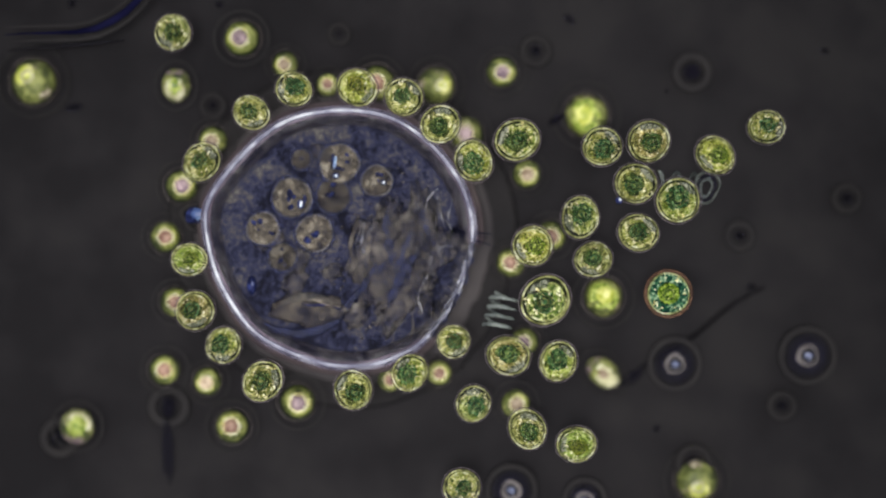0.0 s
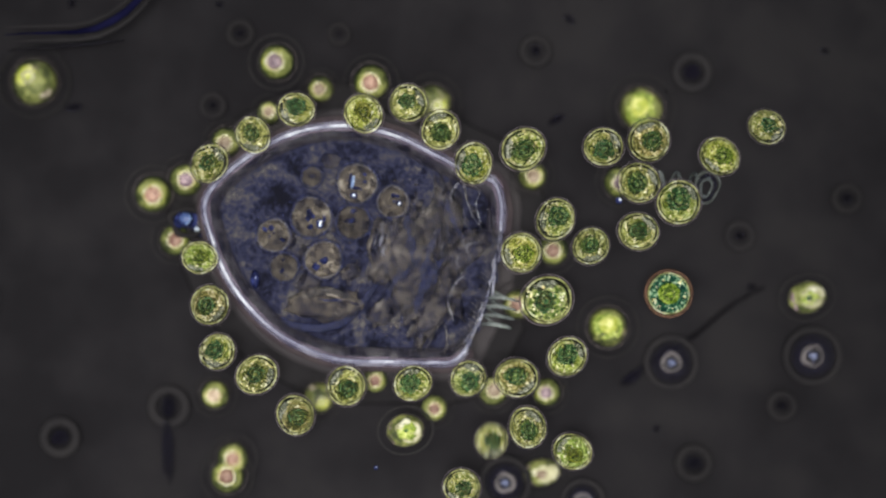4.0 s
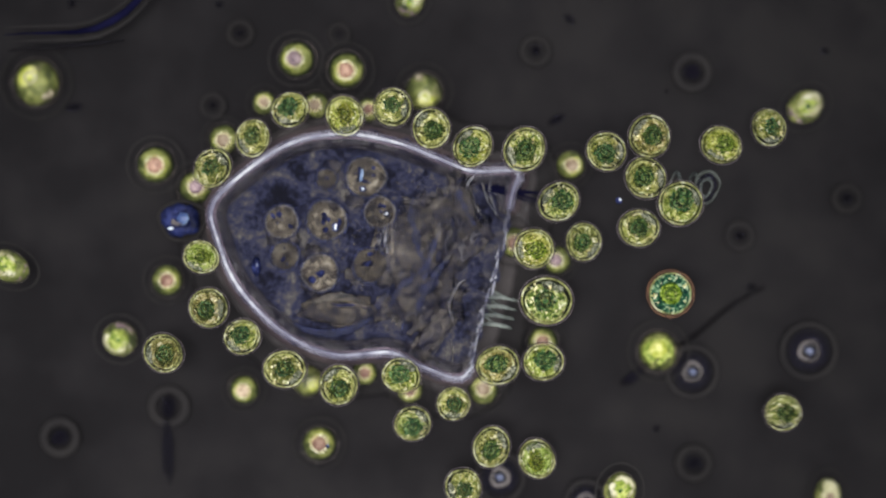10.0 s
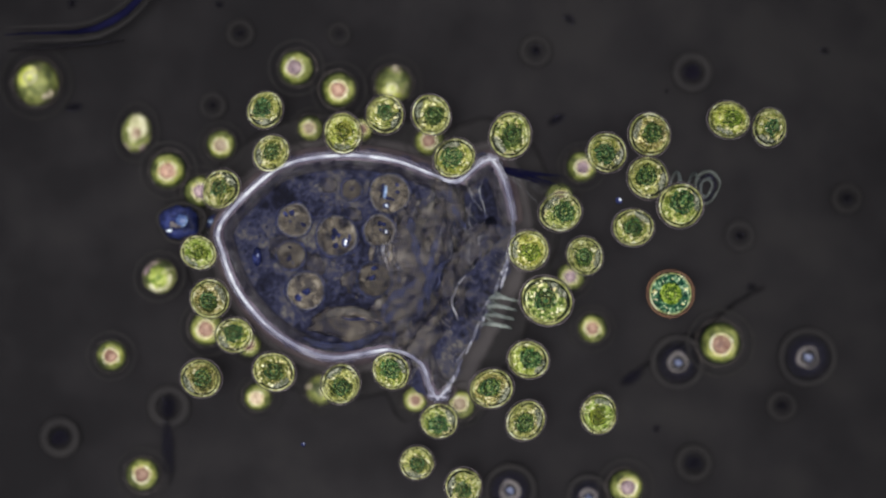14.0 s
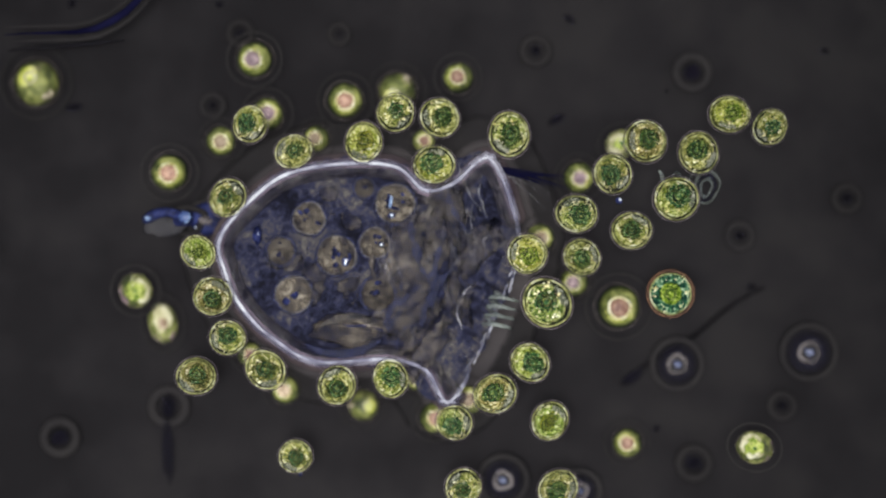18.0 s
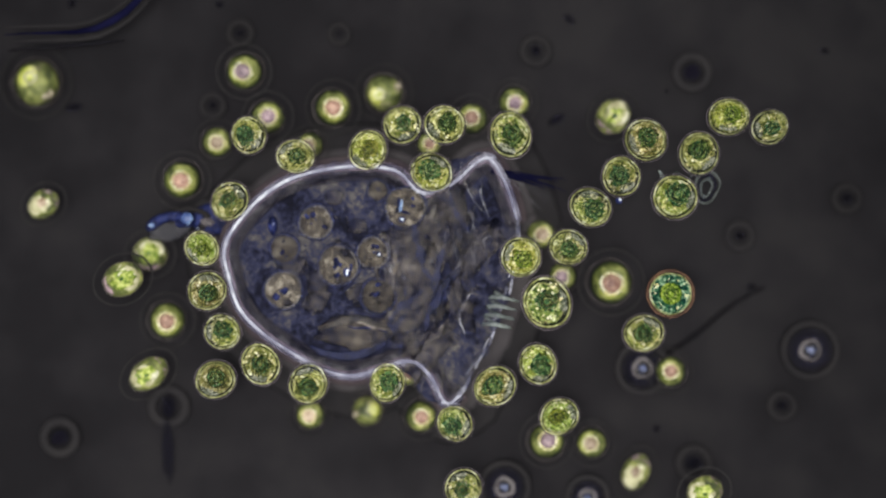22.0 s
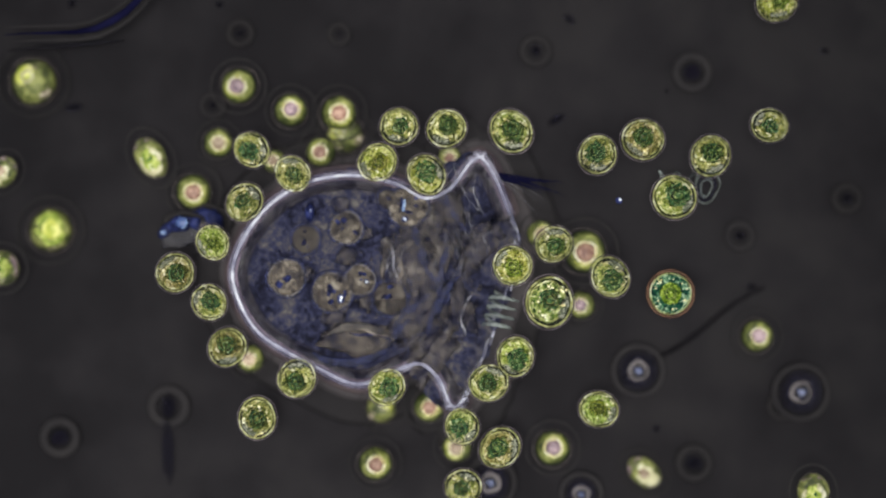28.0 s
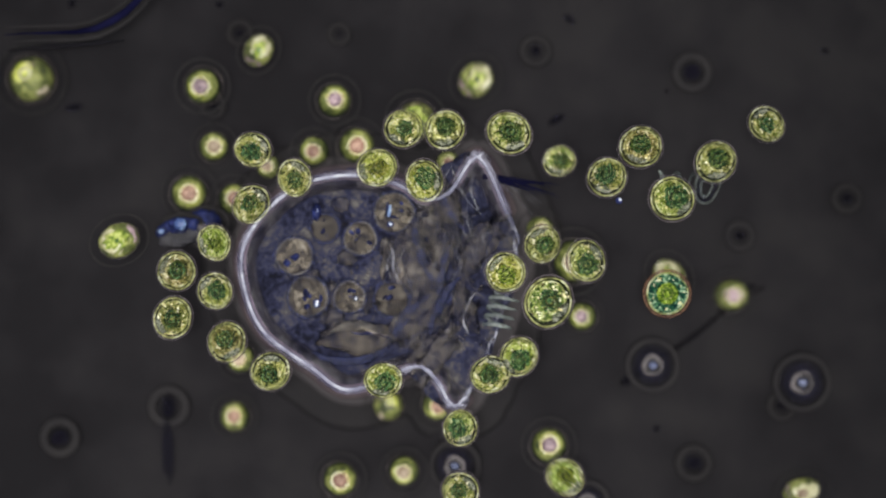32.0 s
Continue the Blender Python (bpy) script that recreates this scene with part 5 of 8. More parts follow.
    swim(GREEN[21], 246, -3, [(0, 0.025, -0.22, 0.344), (1, 0.11, -0.231, 0.344), (2, 0.091, -0.083, 0.344), (3, 0.115, -0.099, 0.344), (4.8, 0.115, -0.692, 0.344), (7, 0.043, -0.692, 0.344), (8, 0.043, -0.334, 0.344), (9, 0.038, -0.323, 0.344), (10, 0.025, -0.367, 0.344), (11, 0.029, -0.394, 0.344), (12, -0.003, -0.475, 0.344), (13, -0.012, -0.575, 0.344), (14, -0.062, -0.508, 0.344), (17, -0.29, -0.524, 0.344), (18, -0.35, -0.492, 0.344), (19, -0.164, -0.519, 0.344), (20, -0.072, -0.424, 0.344), (21, -0.072, -0.692, 0.344), (24, -0.231, -0.692, 0.344), (25, -0.231, -0.404, 0.344), (26.8, -0.231, -0.692, 0.344), (32, -0.231, -0.692, 0.344)])
    swim(GREEN[22], 246, -5, [(0, 0.072, -0.366, 0.358), (1, 0.071, -0.362, 0.358), (2, 0.048, -0.186, 0.358), (3, 0.062, -0.229, 0.358), (6, 0.052, -0.407, 0.358), (6.93, 0.052, -0.407, 0.358), (7, -0.012, -0.451, 0.358), (7.1, -0.029, -0.451, 0.358), (8, -0.045, -0.451, 0.358), (9, -0.029, -0.416, 0.358), (10, -0.072, -0.413, 0.358), (11, -0.083, -0.4, 0.358), (12, -0.06, -0.393, 0.358), (13, -0.021, -0.405, 0.358), (14, -0.009, -0.407, 0.358), (17, 0.025, -0.416, 0.358), (18, 0.027, -0.411, 0.358), (19, 0.025, -0.409, 0.358), (20, 0.028, -0.413, 0.358), (22, 0.028, -0.413, 0.358), (23, 0.028, -0.416, 0.358), (25, 0.028, -0.413, 0.358), (28, 0.045, -0.42, 0.358), (29, 0.048, -0.416, 0.358), (30, 0.045, -0.416, 0.358), (31, 0.039, -0.42, 0.358), (32, 0.041, -0.424, 0.358)])
    swim(GREEN[23], 29, -5, [(0, 0.2, -0.427, 0.349), (2, 0.2, -0.425, 0.349), (3, 0.213, -0.423, 0.349), (6, 0.166, -0.423, 0.349), (6.93, 0.166, -0.423, 0.349), (7, 0.142, -0.387, 0.349), (7.1, 0.13, -0.413, 0.349), (8, 0.118, -0.439, 0.349), (9, 0.126, -0.437, 0.349), (10, 0.115, -0.47, 0.349), (11, 0.145, -0.458, 0.349), (12, 0.153, -0.457, 0.349), (13, 0.139, -0.47, 0.349), (14, 0.196, -0.407, 0.349), (17, 0.276, -0.501, 0.349), (18, 0.273, -0.568, 0.349), (19, 0.273, -0.691, 0.349), (30, 0.474, -0.691, 0.349), (31, 0.474, -0.3, 0.349), (32, 0.474, -0.691, 0.349)])
    swim(GREEN[24], 183, -7, [(0, 0.317, -0.464, 0.34), (1, 0.29, -0.488, 0.34), (1.53, 0.29, -0.488, 0.34), (1.65, 0.299, -0.474, 0.34), (2, 0.299, -0.474, 0.34), (3, 0.298, -0.49, 0.34), (6, 0.335, -0.455, 0.34), (6.93, 0.335, -0.455, 0.34), (7, 0.263, -0.452, 0.34), (7.1, 0.263, -0.474, 0.34), (8, 0.263, -0.495, 0.34), (9, 0.33, -0.415, 0.34), (10, 0.223, -0.498, 0.34), (11, 0.317, -0.486, 0.34), (12, 0.317, -0.692, 0.34), (13, 0.5, -0.461, 0.34), (14, 0.37, -0.392, 0.34), (17, 0.296, -0.347, 0.34), (18, 0.254, -0.408, 0.34), (19, 0.232, -0.381, 0.34), (20, 0.3, -0.441, 0.34), (21, 0.386, -0.358, 0.34), (22, 0.276, -0.398, 0.34), (23, 0.364, -0.247, 0.34), (24, 0.401, -0.311, 0.34), (25, 0.31, -0.398, 0.34), (28, 0.37, -0.381, 0.34), (29, 0.317, -0.569, 0.34), (30, 0.431, -0.542, 0.34), (31, 0.431, -0.692, 0.34), (32, 0.29, -0.542, 0.34)])
    swim(GREEN[25], 281, -7, [(0, 0.044, -0.563, 0.364), (3, 0.044, -0.563, 0.364), (7, 0.048, -0.563, 0.364), (11, 0.048, -0.563, 0.364), (14, 0.048, -0.563, 0.364), (18, 0.048, -0.563, 0.364), (22, 0.048, -0.563, 0.364), (25, 0.048, -0.563, 0.364), (29, 0.048, -0.563, 0.364), (30, 0.048, -0.563, 0.364), (31, 0.041, -0.571, 0.364), (32, 0.041, -0.571, 0.364)])
    swim(GREEN[26], 192, -2, [(0, -0.213, -0.333, 0.362), (1, -0.217, -0.322, 0.362), (1.53, -0.217, -0.322, 0.362), (1.65, -0.196, -0.337, 0.362), (2, -0.196, -0.337, 0.362), (3, -0.213, -0.333, 0.362), (6, -0.237, -0.31, 0.362), (6.93, -0.237, -0.31, 0.362), (7, -0.233, -0.353, 0.362), (7.1, -0.225, -0.347, 0.362), (8, -0.217, -0.341, 0.362), (9, -0.223, -0.33, 0.362), (10, -0.247, -0.322, 0.362), (11, -0.247, -0.315, 0.362), (12, -0.242, -0.315, 0.362), (13, -0.242, -0.315, 0.362), (14, -0.242, -0.319, 0.362), (17, -0.249, -0.322, 0.362), (18, -0.251, -0.322, 0.362), (19, -0.275, -0.329, 0.362), (20, -0.283, -0.326, 0.362), (21, -0.307, -0.325, 0.362), (22, -0.319, -0.319, 0.362), (23, -0.326, -0.315, 0.362), (24, -0.34, -0.313, 0.362), (25, -0.342, -0.315, 0.362), (28, -0.346, -0.306, 0.362), (29, -0.35, -0.302, 0.362), (30, -0.36, -0.299, 0.362), (31, -0.365, -0.293, 0.362), (32, -0.408, -0.289, 0.362)])
    swim(GREEN[27], 231, -7, [(0, -0.079, -0.293, 0.353), (1, -0.052, -0.327, 0.353), (1.53, -0.052, -0.327, 0.353), (1.65, -0.041, -0.307, 0.353), (2, -0.041, -0.307, 0.353), (3, -0.048, -0.32, 0.353), (6, -0.112, -0.313, 0.353), (6.93, -0.112, -0.313, 0.353), (7, -0.106, -0.32, 0.353), (7.1, -0.093, -0.312, 0.353), (8, -0.08, -0.304, 0.353), (9, -0.088, -0.304, 0.353), (10, -0.099, -0.3, 0.353), (11, -0.112, -0.282, 0.353), (12, -0.112, -0.282, 0.353), (13, -0.116, -0.286, 0.353), (14, -0.123, -0.289, 0.353), (17, -0.124, -0.304, 0.353), (18, -0.124, -0.307, 0.353), (19, -0.131, -0.313, 0.353), (20, -0.135, -0.313, 0.353), (21, -0.133, -0.317, 0.353), (23, -0.131, -0.317, 0.353), (24, -0.124, -0.317, 0.353), (25, -0.124, -0.317, 0.353), (28, -0.133, -0.327, 0.353), (29, -0.131, -0.323, 0.353), (30, -0.135, -0.32, 0.353), (31, -0.139, -0.313, 0.353), (32, -0.142, -0.311, 0.353)])
    swim(GREEN[28], 319, -5, [(0, -0.429, -0.314, 0.332), (1, -0.449, -0.285, 0.332), (1.53, -0.449, -0.285, 0.332), (1.65, -0.455, -0.318, 0.332), (3, -0.455, -0.314, 0.332), (6, -0.408, -0.271, 0.332), (6.93, -0.408, -0.271, 0.332), (7, -0.435, -0.308, 0.332), (7.1, -0.419, -0.309, 0.332), (8, -0.403, -0.31, 0.332), (9, -0.379, -0.29, 0.332), (11, -0.376, -0.285, 0.332), (12, -0.382, -0.287, 0.332), (13, -0.391, -0.29, 0.332), (14, -0.402, -0.292, 0.332), (17, -0.418, -0.287, 0.332), (18, -0.422, -0.287, 0.332), (20, -0.422, -0.281, 0.332), (21, -0.423, -0.281, 0.332), (22, -0.434, -0.274, 0.332), (23, -0.442, -0.271, 0.332), (24, -0.467, -0.258, 0.332), (25, -0.478, -0.257, 0.332), (28, -0.442, -0.402, 0.332), (29, -0.462, -0.365, 0.332), (29.5, -0.465, -0.347, 0.332), (30, -0.58, -0.29, 0.332), (30.5, -0.588, -0.242, 0.332), (31, -0.623, -0.214, 0.332), (32, -0.643, -0.164, 0.332)])
    swim(GREEN[29], 60, -4, [(0, -0.519, -0.228, 0.368), (1, -0.583, -0.279, 0.368), (1.53, -0.583, -0.279, 0.368), (1.65, -0.636, -0.25, 0.368), (2, -0.636, -0.25, 0.368), (3, -0.573, -0.25, 0.368), (6, -0.517, -0.222, 0.368), (6.93, -0.517, -0.222, 0.368), (7, -0.553, -0.255, 0.368), (7.1, -0.525, -0.242, 0.368), (8, -0.498, -0.228, 0.368), (9, -0.477, -0.215, 0.368), (10, -0.475, -0.208, 0.368), (11, -0.473, -0.203, 0.368), (12, -0.473, -0.203, 0.368), (13, -0.483, -0.207, 0.368), (14, -0.493, -0.204, 0.368), (17, -0.509, -0.21, 0.368), (20, -0.51, -0.204, 0.368), (21, -0.51, -0.199, 0.368), (22, -0.522, -0.196, 0.368), (23, -0.527, -0.19, 0.368), (24, -0.557, -0.159, 0.368), (25, -0.565, -0.142, 0.368), (28, -0.553, -0.126, 0.368), (29, -0.547, -0.112, 0.368), (30, -0.546, -0.109, 0.368), (31, -0.542, -0.103, 0.368), (32, -0.539, -0.099, 0.368)])
    swim(GREEN[30], 236, 7, [(0, -0.587, -0.146, 0.36), (1, -0.582, -0.15, 0.36), (2, -0.583, -0.148, 0.36), (3, -0.554, -0.14, 0.36), (6, -0.551, -0.126, 0.36), (6.93, -0.551, -0.126, 0.36), (7, -0.571, -0.146, 0.36), (7.1, -0.57, -0.148, 0.36), (8, -0.57, -0.15, 0.36), (9, -0.56, -0.146, 0.36), (10, -0.555, -0.139, 0.36), (11, -0.547, -0.13, 0.36), (12, -0.544, -0.123, 0.36), (13, -0.552, -0.119, 0.36), (17, -0.547, -0.115, 0.36), (19, -0.544, -0.11, 0.36), (20, -0.552, -0.11, 0.36), (21, -0.555, -0.106, 0.36), (22, -0.558, -0.099, 0.36), (23, -0.567, -0.095, 0.36), (24, -0.624, -0.083, 0.36), (25, -0.631, -0.066, 0.36), (28, -0.634, -0.056, 0.36), (29, -0.634, -0.052, 0.36), (30, -0.634, -0.052, 0.36), (31, -0.63, -0.049, 0.36), (32, -0.631, -0.052, 0.36)])
    swim(GREEN[31], 268, -2, [(0, -0.602, -0.025, 0.344), (1, -0.582, -0.029, 0.344), (1.53, -0.582, -0.029, 0.344), (1.65, -0.602, -0.029, 0.344), (2, -0.602, -0.029, 0.344), (3, -0.583, -0.027, 0.344), (6, -0.575, -0.009, 0.344), (6.93, -0.575, -0.009, 0.344), (7, -0.589, -0.015, 0.344), (7.1, -0.585, -0.021, 0.344), (8, -0.582, -0.028, 0.344), (9, -0.579, -0.023, 0.344), (10, -0.574, -0.019, 0.344), (12, -0.574, -0.011, 0.344), (13, -0.579, -0.009, 0.344), (17, -0.581, -0.008, 0.344), (21, -0.581, -0.003, 0.344), (22, -0.572, 0.001, 0.344), (23, -0.566, 0.007, 0.344), (24, -0.559, 0.007, 0.344), (25, -0.555, 0.009, 0.344), (28, -0.547, 0.015, 0.344), (29, -0.543, 0.019, 0.344), (32, -0.543, 0.015, 0.344)])
    swim(GREEN[32], 55, 0, [(0, -0.573, 0.207, 0.34), (1, -0.561, 0.196, 0.34), (1.53, -0.561, 0.196, 0.34), (1.65, -0.573, 0.219, 0.34), (2, -0.573, 0.219, 0.34), (3, -0.561, 0.204, 0.34), (6, -0.551, 0.203, 0.34), (6.93, -0.551, 0.203, 0.34), (7, -0.555, 0.196, 0.34), (7.1, -0.559, 0.199, 0.34), (8, -0.562, 0.203, 0.34), (9, -0.558, 0.196, 0.34), (10, -0.547, 0.192, 0.34), (11, -0.545, 0.184, 0.34), (12, -0.542, 0.168, 0.34), (13, -0.534, 0.156, 0.34), (14, -0.527, 0.142, 0.34), (17, -0.516, 0.126, 0.34), (18, -0.511, 0.122, 0.34), (19, -0.508, 0.126, 0.34), (21, -0.508, 0.119, 0.34), (22, -0.506, 0.114, 0.34), (23, -0.499, 0.111, 0.34), (24, -0.491, 0.111, 0.34), (25, -0.484, 0.111, 0.34), (28, -0.471, 0.111, 0.34), (29, -0.468, 0.115, 0.34), (30, -0.466, 0.113, 0.34), (31, -0.455, 0.109, 0.34), (32, -0.455, 0.106, 0.34)])
    swim(GREEN[33], 182, 5, [(0, -0.334, -0.692, 0.344), (1, -0.334, -0.32, 0.344), (1.53, -0.334, -0.32, 0.344), (1.65, -0.34, -0.366, 0.344), (2, -0.34, -0.366, 0.344), (3, -0.345, -0.394, 0.344), (6, -0.428, -0.391, 0.344), (7, -0.668, -0.259, 0.344), (8, -0.654, -0.251, 0.344), (9, -0.639, -0.247, 0.344), (10, -0.664, -0.247, 0.344), (11, -0.605, -0.298, 0.344), (12, -0.539, -0.323, 0.344), (13, -0.575, -0.304, 0.344), (14, -0.575, -0.307, 0.344), (17, -0.591, -0.299, 0.344), (18, -0.586, -0.302, 0.344), (19, -0.587, -0.3, 0.344), (20, -0.593, -0.29, 0.344), (21, -0.584, -0.296, 0.344), (22, -0.54, -0.31, 0.344), (23, -0.548, -0.303, 0.344), (24, -0.582, -0.273, 0.344), (25, -0.591, -0.251, 0.344), (28, -0.512, -0.233, 0.344), (29, -0.516, -0.231, 0.344), (31, -0.513, -0.223, 0.344), (32, -0.513, -0.22, 0.344)])
    swim(GREEN[34], 230, 4, [(0, 0.542, -0.689, 0.365), (18, 0.542, -0.689, 0.365), (19, 0.542, -0.351, 0.365), (20, 0.542, -0.689, 0.365), (32, 0.542, -0.689, 0.365)])
    swim(GREEN[35], 265, -2, [(0, -0.068, 0.689, 0.369), (23, -0.068, 0.689, 0.369), (24, -0.068, 0.407, 0.369), (25, -0.068, 0.689, 0.369), (29, 0.246, 0.689, 0.369), (30, 0.246, 0.212, 0.369), (31, 0.352, 0.088, 0.369), (32, 0.275, 0.208, 0.369)])
    swim(PALES[0], 185, 2, [(0, 0.499, -0.73, 0.12), (12.2, 0.499, -0.73, 0.12), (13, 0.499, -0.367, 0.12), (14, 0.683, -0.232, 0.12), (17, 0.433, -0.152, 0.12), (18, 0.433, -0.142, 0.12), (19, 0.433, -0.116, 0.12), (20, 0.423, -0.093, 0.12), (21, 0.411, -0.096, 0.12), (22, 0.414, -0.082, 0.12), (23, 0.404, 0.001, 0.12), (24, 0.363, 0.036, 0.12), (25, 0.366, 0.036, 0.12), (28, 0.349, -0.006, 0.12), (29, 0.342, -0.02, 0.12), (30, 0.331, -0.02, 0.12), (31, 0.325, -0.027, 0.12), (32, 0.322, -0.03, 0.12)])
    swim(PALES[1], 47, 1, [(0, -0.497, 0.519, 0.114), (1, -0.465, 0.517, 0.114), (1.53, -0.465, 0.517, 0.114), (1.65, -0.45, 0.501, 0.114), (2, -0.45, 0.501, 0.114), (3, -0.429, 0.465, 0.114), (6, -0.403, 0.458, 0.114), (6.93, -0.403, 0.458, 0.114), (7, -0.403, 0.474, 0.114), (7.1, -0.393, 0.476, 0.114), (8, -0.382, 0.479, 0.114), (9, -0.37, 0.474, 0.114), (10, -0.362, 0.468, 0.114), (11, -0.348, 0.458, 0.114), (12, -0.348, 0.451, 0.114), (13, -0.355, 0.45, 0.114), (14, -0.362, 0.446, 0.114), (17, -0.42, 0.467, 0.114), (18, -0.465, 0.467, 0.114), (19, -0.479, 0.453, 0.114), (20, -0.483, 0.447, 0.114), (21, -0.493, 0.437, 0.114), (22, -0.49, 0.437, 0.114), (23, -0.495, 0.437, 0.114), (24, -0.514, 0.43, 0.114), (25, -0.497, 0.422, 0.114), (28, -0.504, 0.401, 0.114), (29, -0.543, 0.415, 0.114), (30, -0.557, 0.401, 0.114), (31, -0.586, 0.387, 0.114), (32, -0.593, 0.401, 0.114)])
    swim(PALES[2], 156, -2, [(0, -0.389, 0.455, 0.107), (1, -0.357, 0.442, 0.107), (1.53, -0.357, 0.442, 0.107), (1.65, -0.343, 0.408, 0.107), (2, -0.343, 0.408, 0.107), (3, -0.304, 0.395, 0.107), (6.93, -0.301, 0.392, 0.107), (7, -0.308, 0.388, 0.107), (7.1, -0.31, 0.383, 0.107), (8, -0.311, 0.378, 0.107), (9, -0.313, 0.364, 0.107), (10, -0.313, 0.354, 0.107), (11, -0.315, 0.347, 0.107), (12, -0.318, 0.328, 0.107), (13, -0.324, 0.313, 0.107), (14, -0.327, 0.297, 0.107), (17, -0.317, 0.273, 0.107), (18, -0.313, 0.272, 0.107), (20, -0.313, 0.266, 0.107), (21, -0.317, 0.257, 0.107), (22, -0.328, 0.255, 0.107), (23, -0.34, 0.25, 0.107), (24, -0.34, 0.719, 0.107), (32, -0.34, 0.719, 0.107)])
    swim(PALES[3], 320, -6, [(0, -0.284, 0.405, 0.105), (1, -0.273, 0.367, 0.105), (2, -0.273, 0.719, 0.105), (7, -0.186, 0.719, 0.105), (8, -0.186, 0.367, 0.105), (9, -0.186, 0.357, 0.105), (10, -0.184, 0.343, 0.105), (11, -0.186, 0.329, 0.105), (12, -0.186, 0.315, 0.105), (13, -0.201, 0.301, 0.105), (14, -0.201, 0.294, 0.105), (17, -0.054, 0.263, 0.105), (18, -0.047, 0.266, 0.105), (19, -0.044, 0.263, 0.105), (20, -0.04, 0.266, 0.105), (21, -0.04, 0.259, 0.105), (22, -0.034, 0.259, 0.105), (23, -0.031, 0.255, 0.105), (24, -0.027, 0.255, 0.105), (25, -0.006, 0.246, 0.105), (28, 0.016, 0.225, 0.105), (29, 0.02, 0.222, 0.105), (30, 0.018, 0.217, 0.105), (31, 0.016, 0.217, 0.105), (32, 0.013, 0.213, 0.105)])
    swim(PALES[4], 158, 4, [(0, -0.162, 0.408, 0.115), (1, -0.177, 0.432, 0.115), (1.53, -0.177, 0.432, 0.115), (1.65, -0.173, 0.416, 0.115), (2, -0.173, 0.416, 0.115), (3, -0.17, 0.399, 0.115), (6, -0.195, 0.439, 0.115), (6.93, -0.195, 0.439, 0.115), (7, -0.207, 0.44, 0.115), (7.1, -0.221, 0.456, 0.115), (8, -0.236, 0.472, 0.115), (9, -0.236, 0.457, 0.115), (10, -0.237, 0.44, 0.115), (11, -0.233, 0.429, 0.115), (12, -0.238, 0.416, 0.115), (13, -0.245, 0.405, 0.115), (14, -0.256, 0.392, 0.115), (17, -0.245, 0.368, 0.115), (18, -0.24, 0.366, 0.115), (19, -0.238, 0.363, 0.115), (20, -0.247, 0.353, 0.115), (21, -0.247, 0.349, 0.115), (22, -0.27, 0.349, 0.115), (23, -0.291, 0.335, 0.115), (24, -0.308, 0.338, 0.115), (25, -0.287, 0.353, 0.115), (28, -0.256, 0.335, 0.115), (29, -0.224, 0.328, 0.115), (30, -0.186, 0.273, 0.115), (31, -0.212, 0.255, 0.115), (32, -0.212, 0.255, 0.115)])
    swim(PALES[5], 24, -5, [(0, 0.058, 0.283, 0.113), (1, 0.058, 0.718, 0.113), (2, 0.046, 0.259, 0.113), (3, 0.046, 0.718, 0.113), (6, 0.9, 0.718, 0.113), (7, 0.9, 0.514, 0.113), (8, 0.9, 0.718, 0.113), (17.5, 1.197, 0.718, 0.113), (26.2, 1.197, -0.214, 0.113), (28, 0.774, -0.214, 0.113), (28.5, 0.764, -0.186, 0.113), (29, 0.735, -0.114, 0.113), (29.5, 0.7, -0.083, 0.113), (30, 0.621, -0.068, 0.113), (31, 1.197, -0.068, 0.113), (32, 0.711, -0.114, 0.113)])
    swim(PALES[6], 273, 2, [(0, 0.206, 0.185, 0.109), (1, 0.233, 0.163, 0.109), (1.53, 0.233, 0.163, 0.109), (1.65, 0.213, 0.145, 0.109), (2, 0.213, 0.145, 0.109), (3, 0.212, 0.158, 0.109), (6, 0.243, 0.207, 0.109), (6.93, 0.243, 0.207, 0.109), (7, 0.287, 0.255, 0.109), (7.1, 0.287, 0.255, 0.109), (8, 0.315, 0.169, 0.109), (9, 0.303, 0.2, 0.109), (10, 0.314, 0.207, 0.109), (11, 0.335, 0.217, 0.109), (12, 0.34, 0.224, 0.109), (13, 0.28, 0.196, 0.109), (14, 0.287, 0.127, 0.109), (17, 0.239, 0.03, 0.109), (19, 0.239, 0.027, 0.109), (21, 0.241, 0.032, 0.109), (22, 0.241, 0.036, 0.109), (24, 0.241, 0.036, 0.109), (25, 0.241, 0.039, 0.109), (28, 0.241, 0.036, 0.109), (29, 0.241, 0.04, 0.109), (30, 0.239, 0.04, 0.109), (31, 0.239, 0.046, 0.109), (32, 0.239, 0.046, 0.109)])
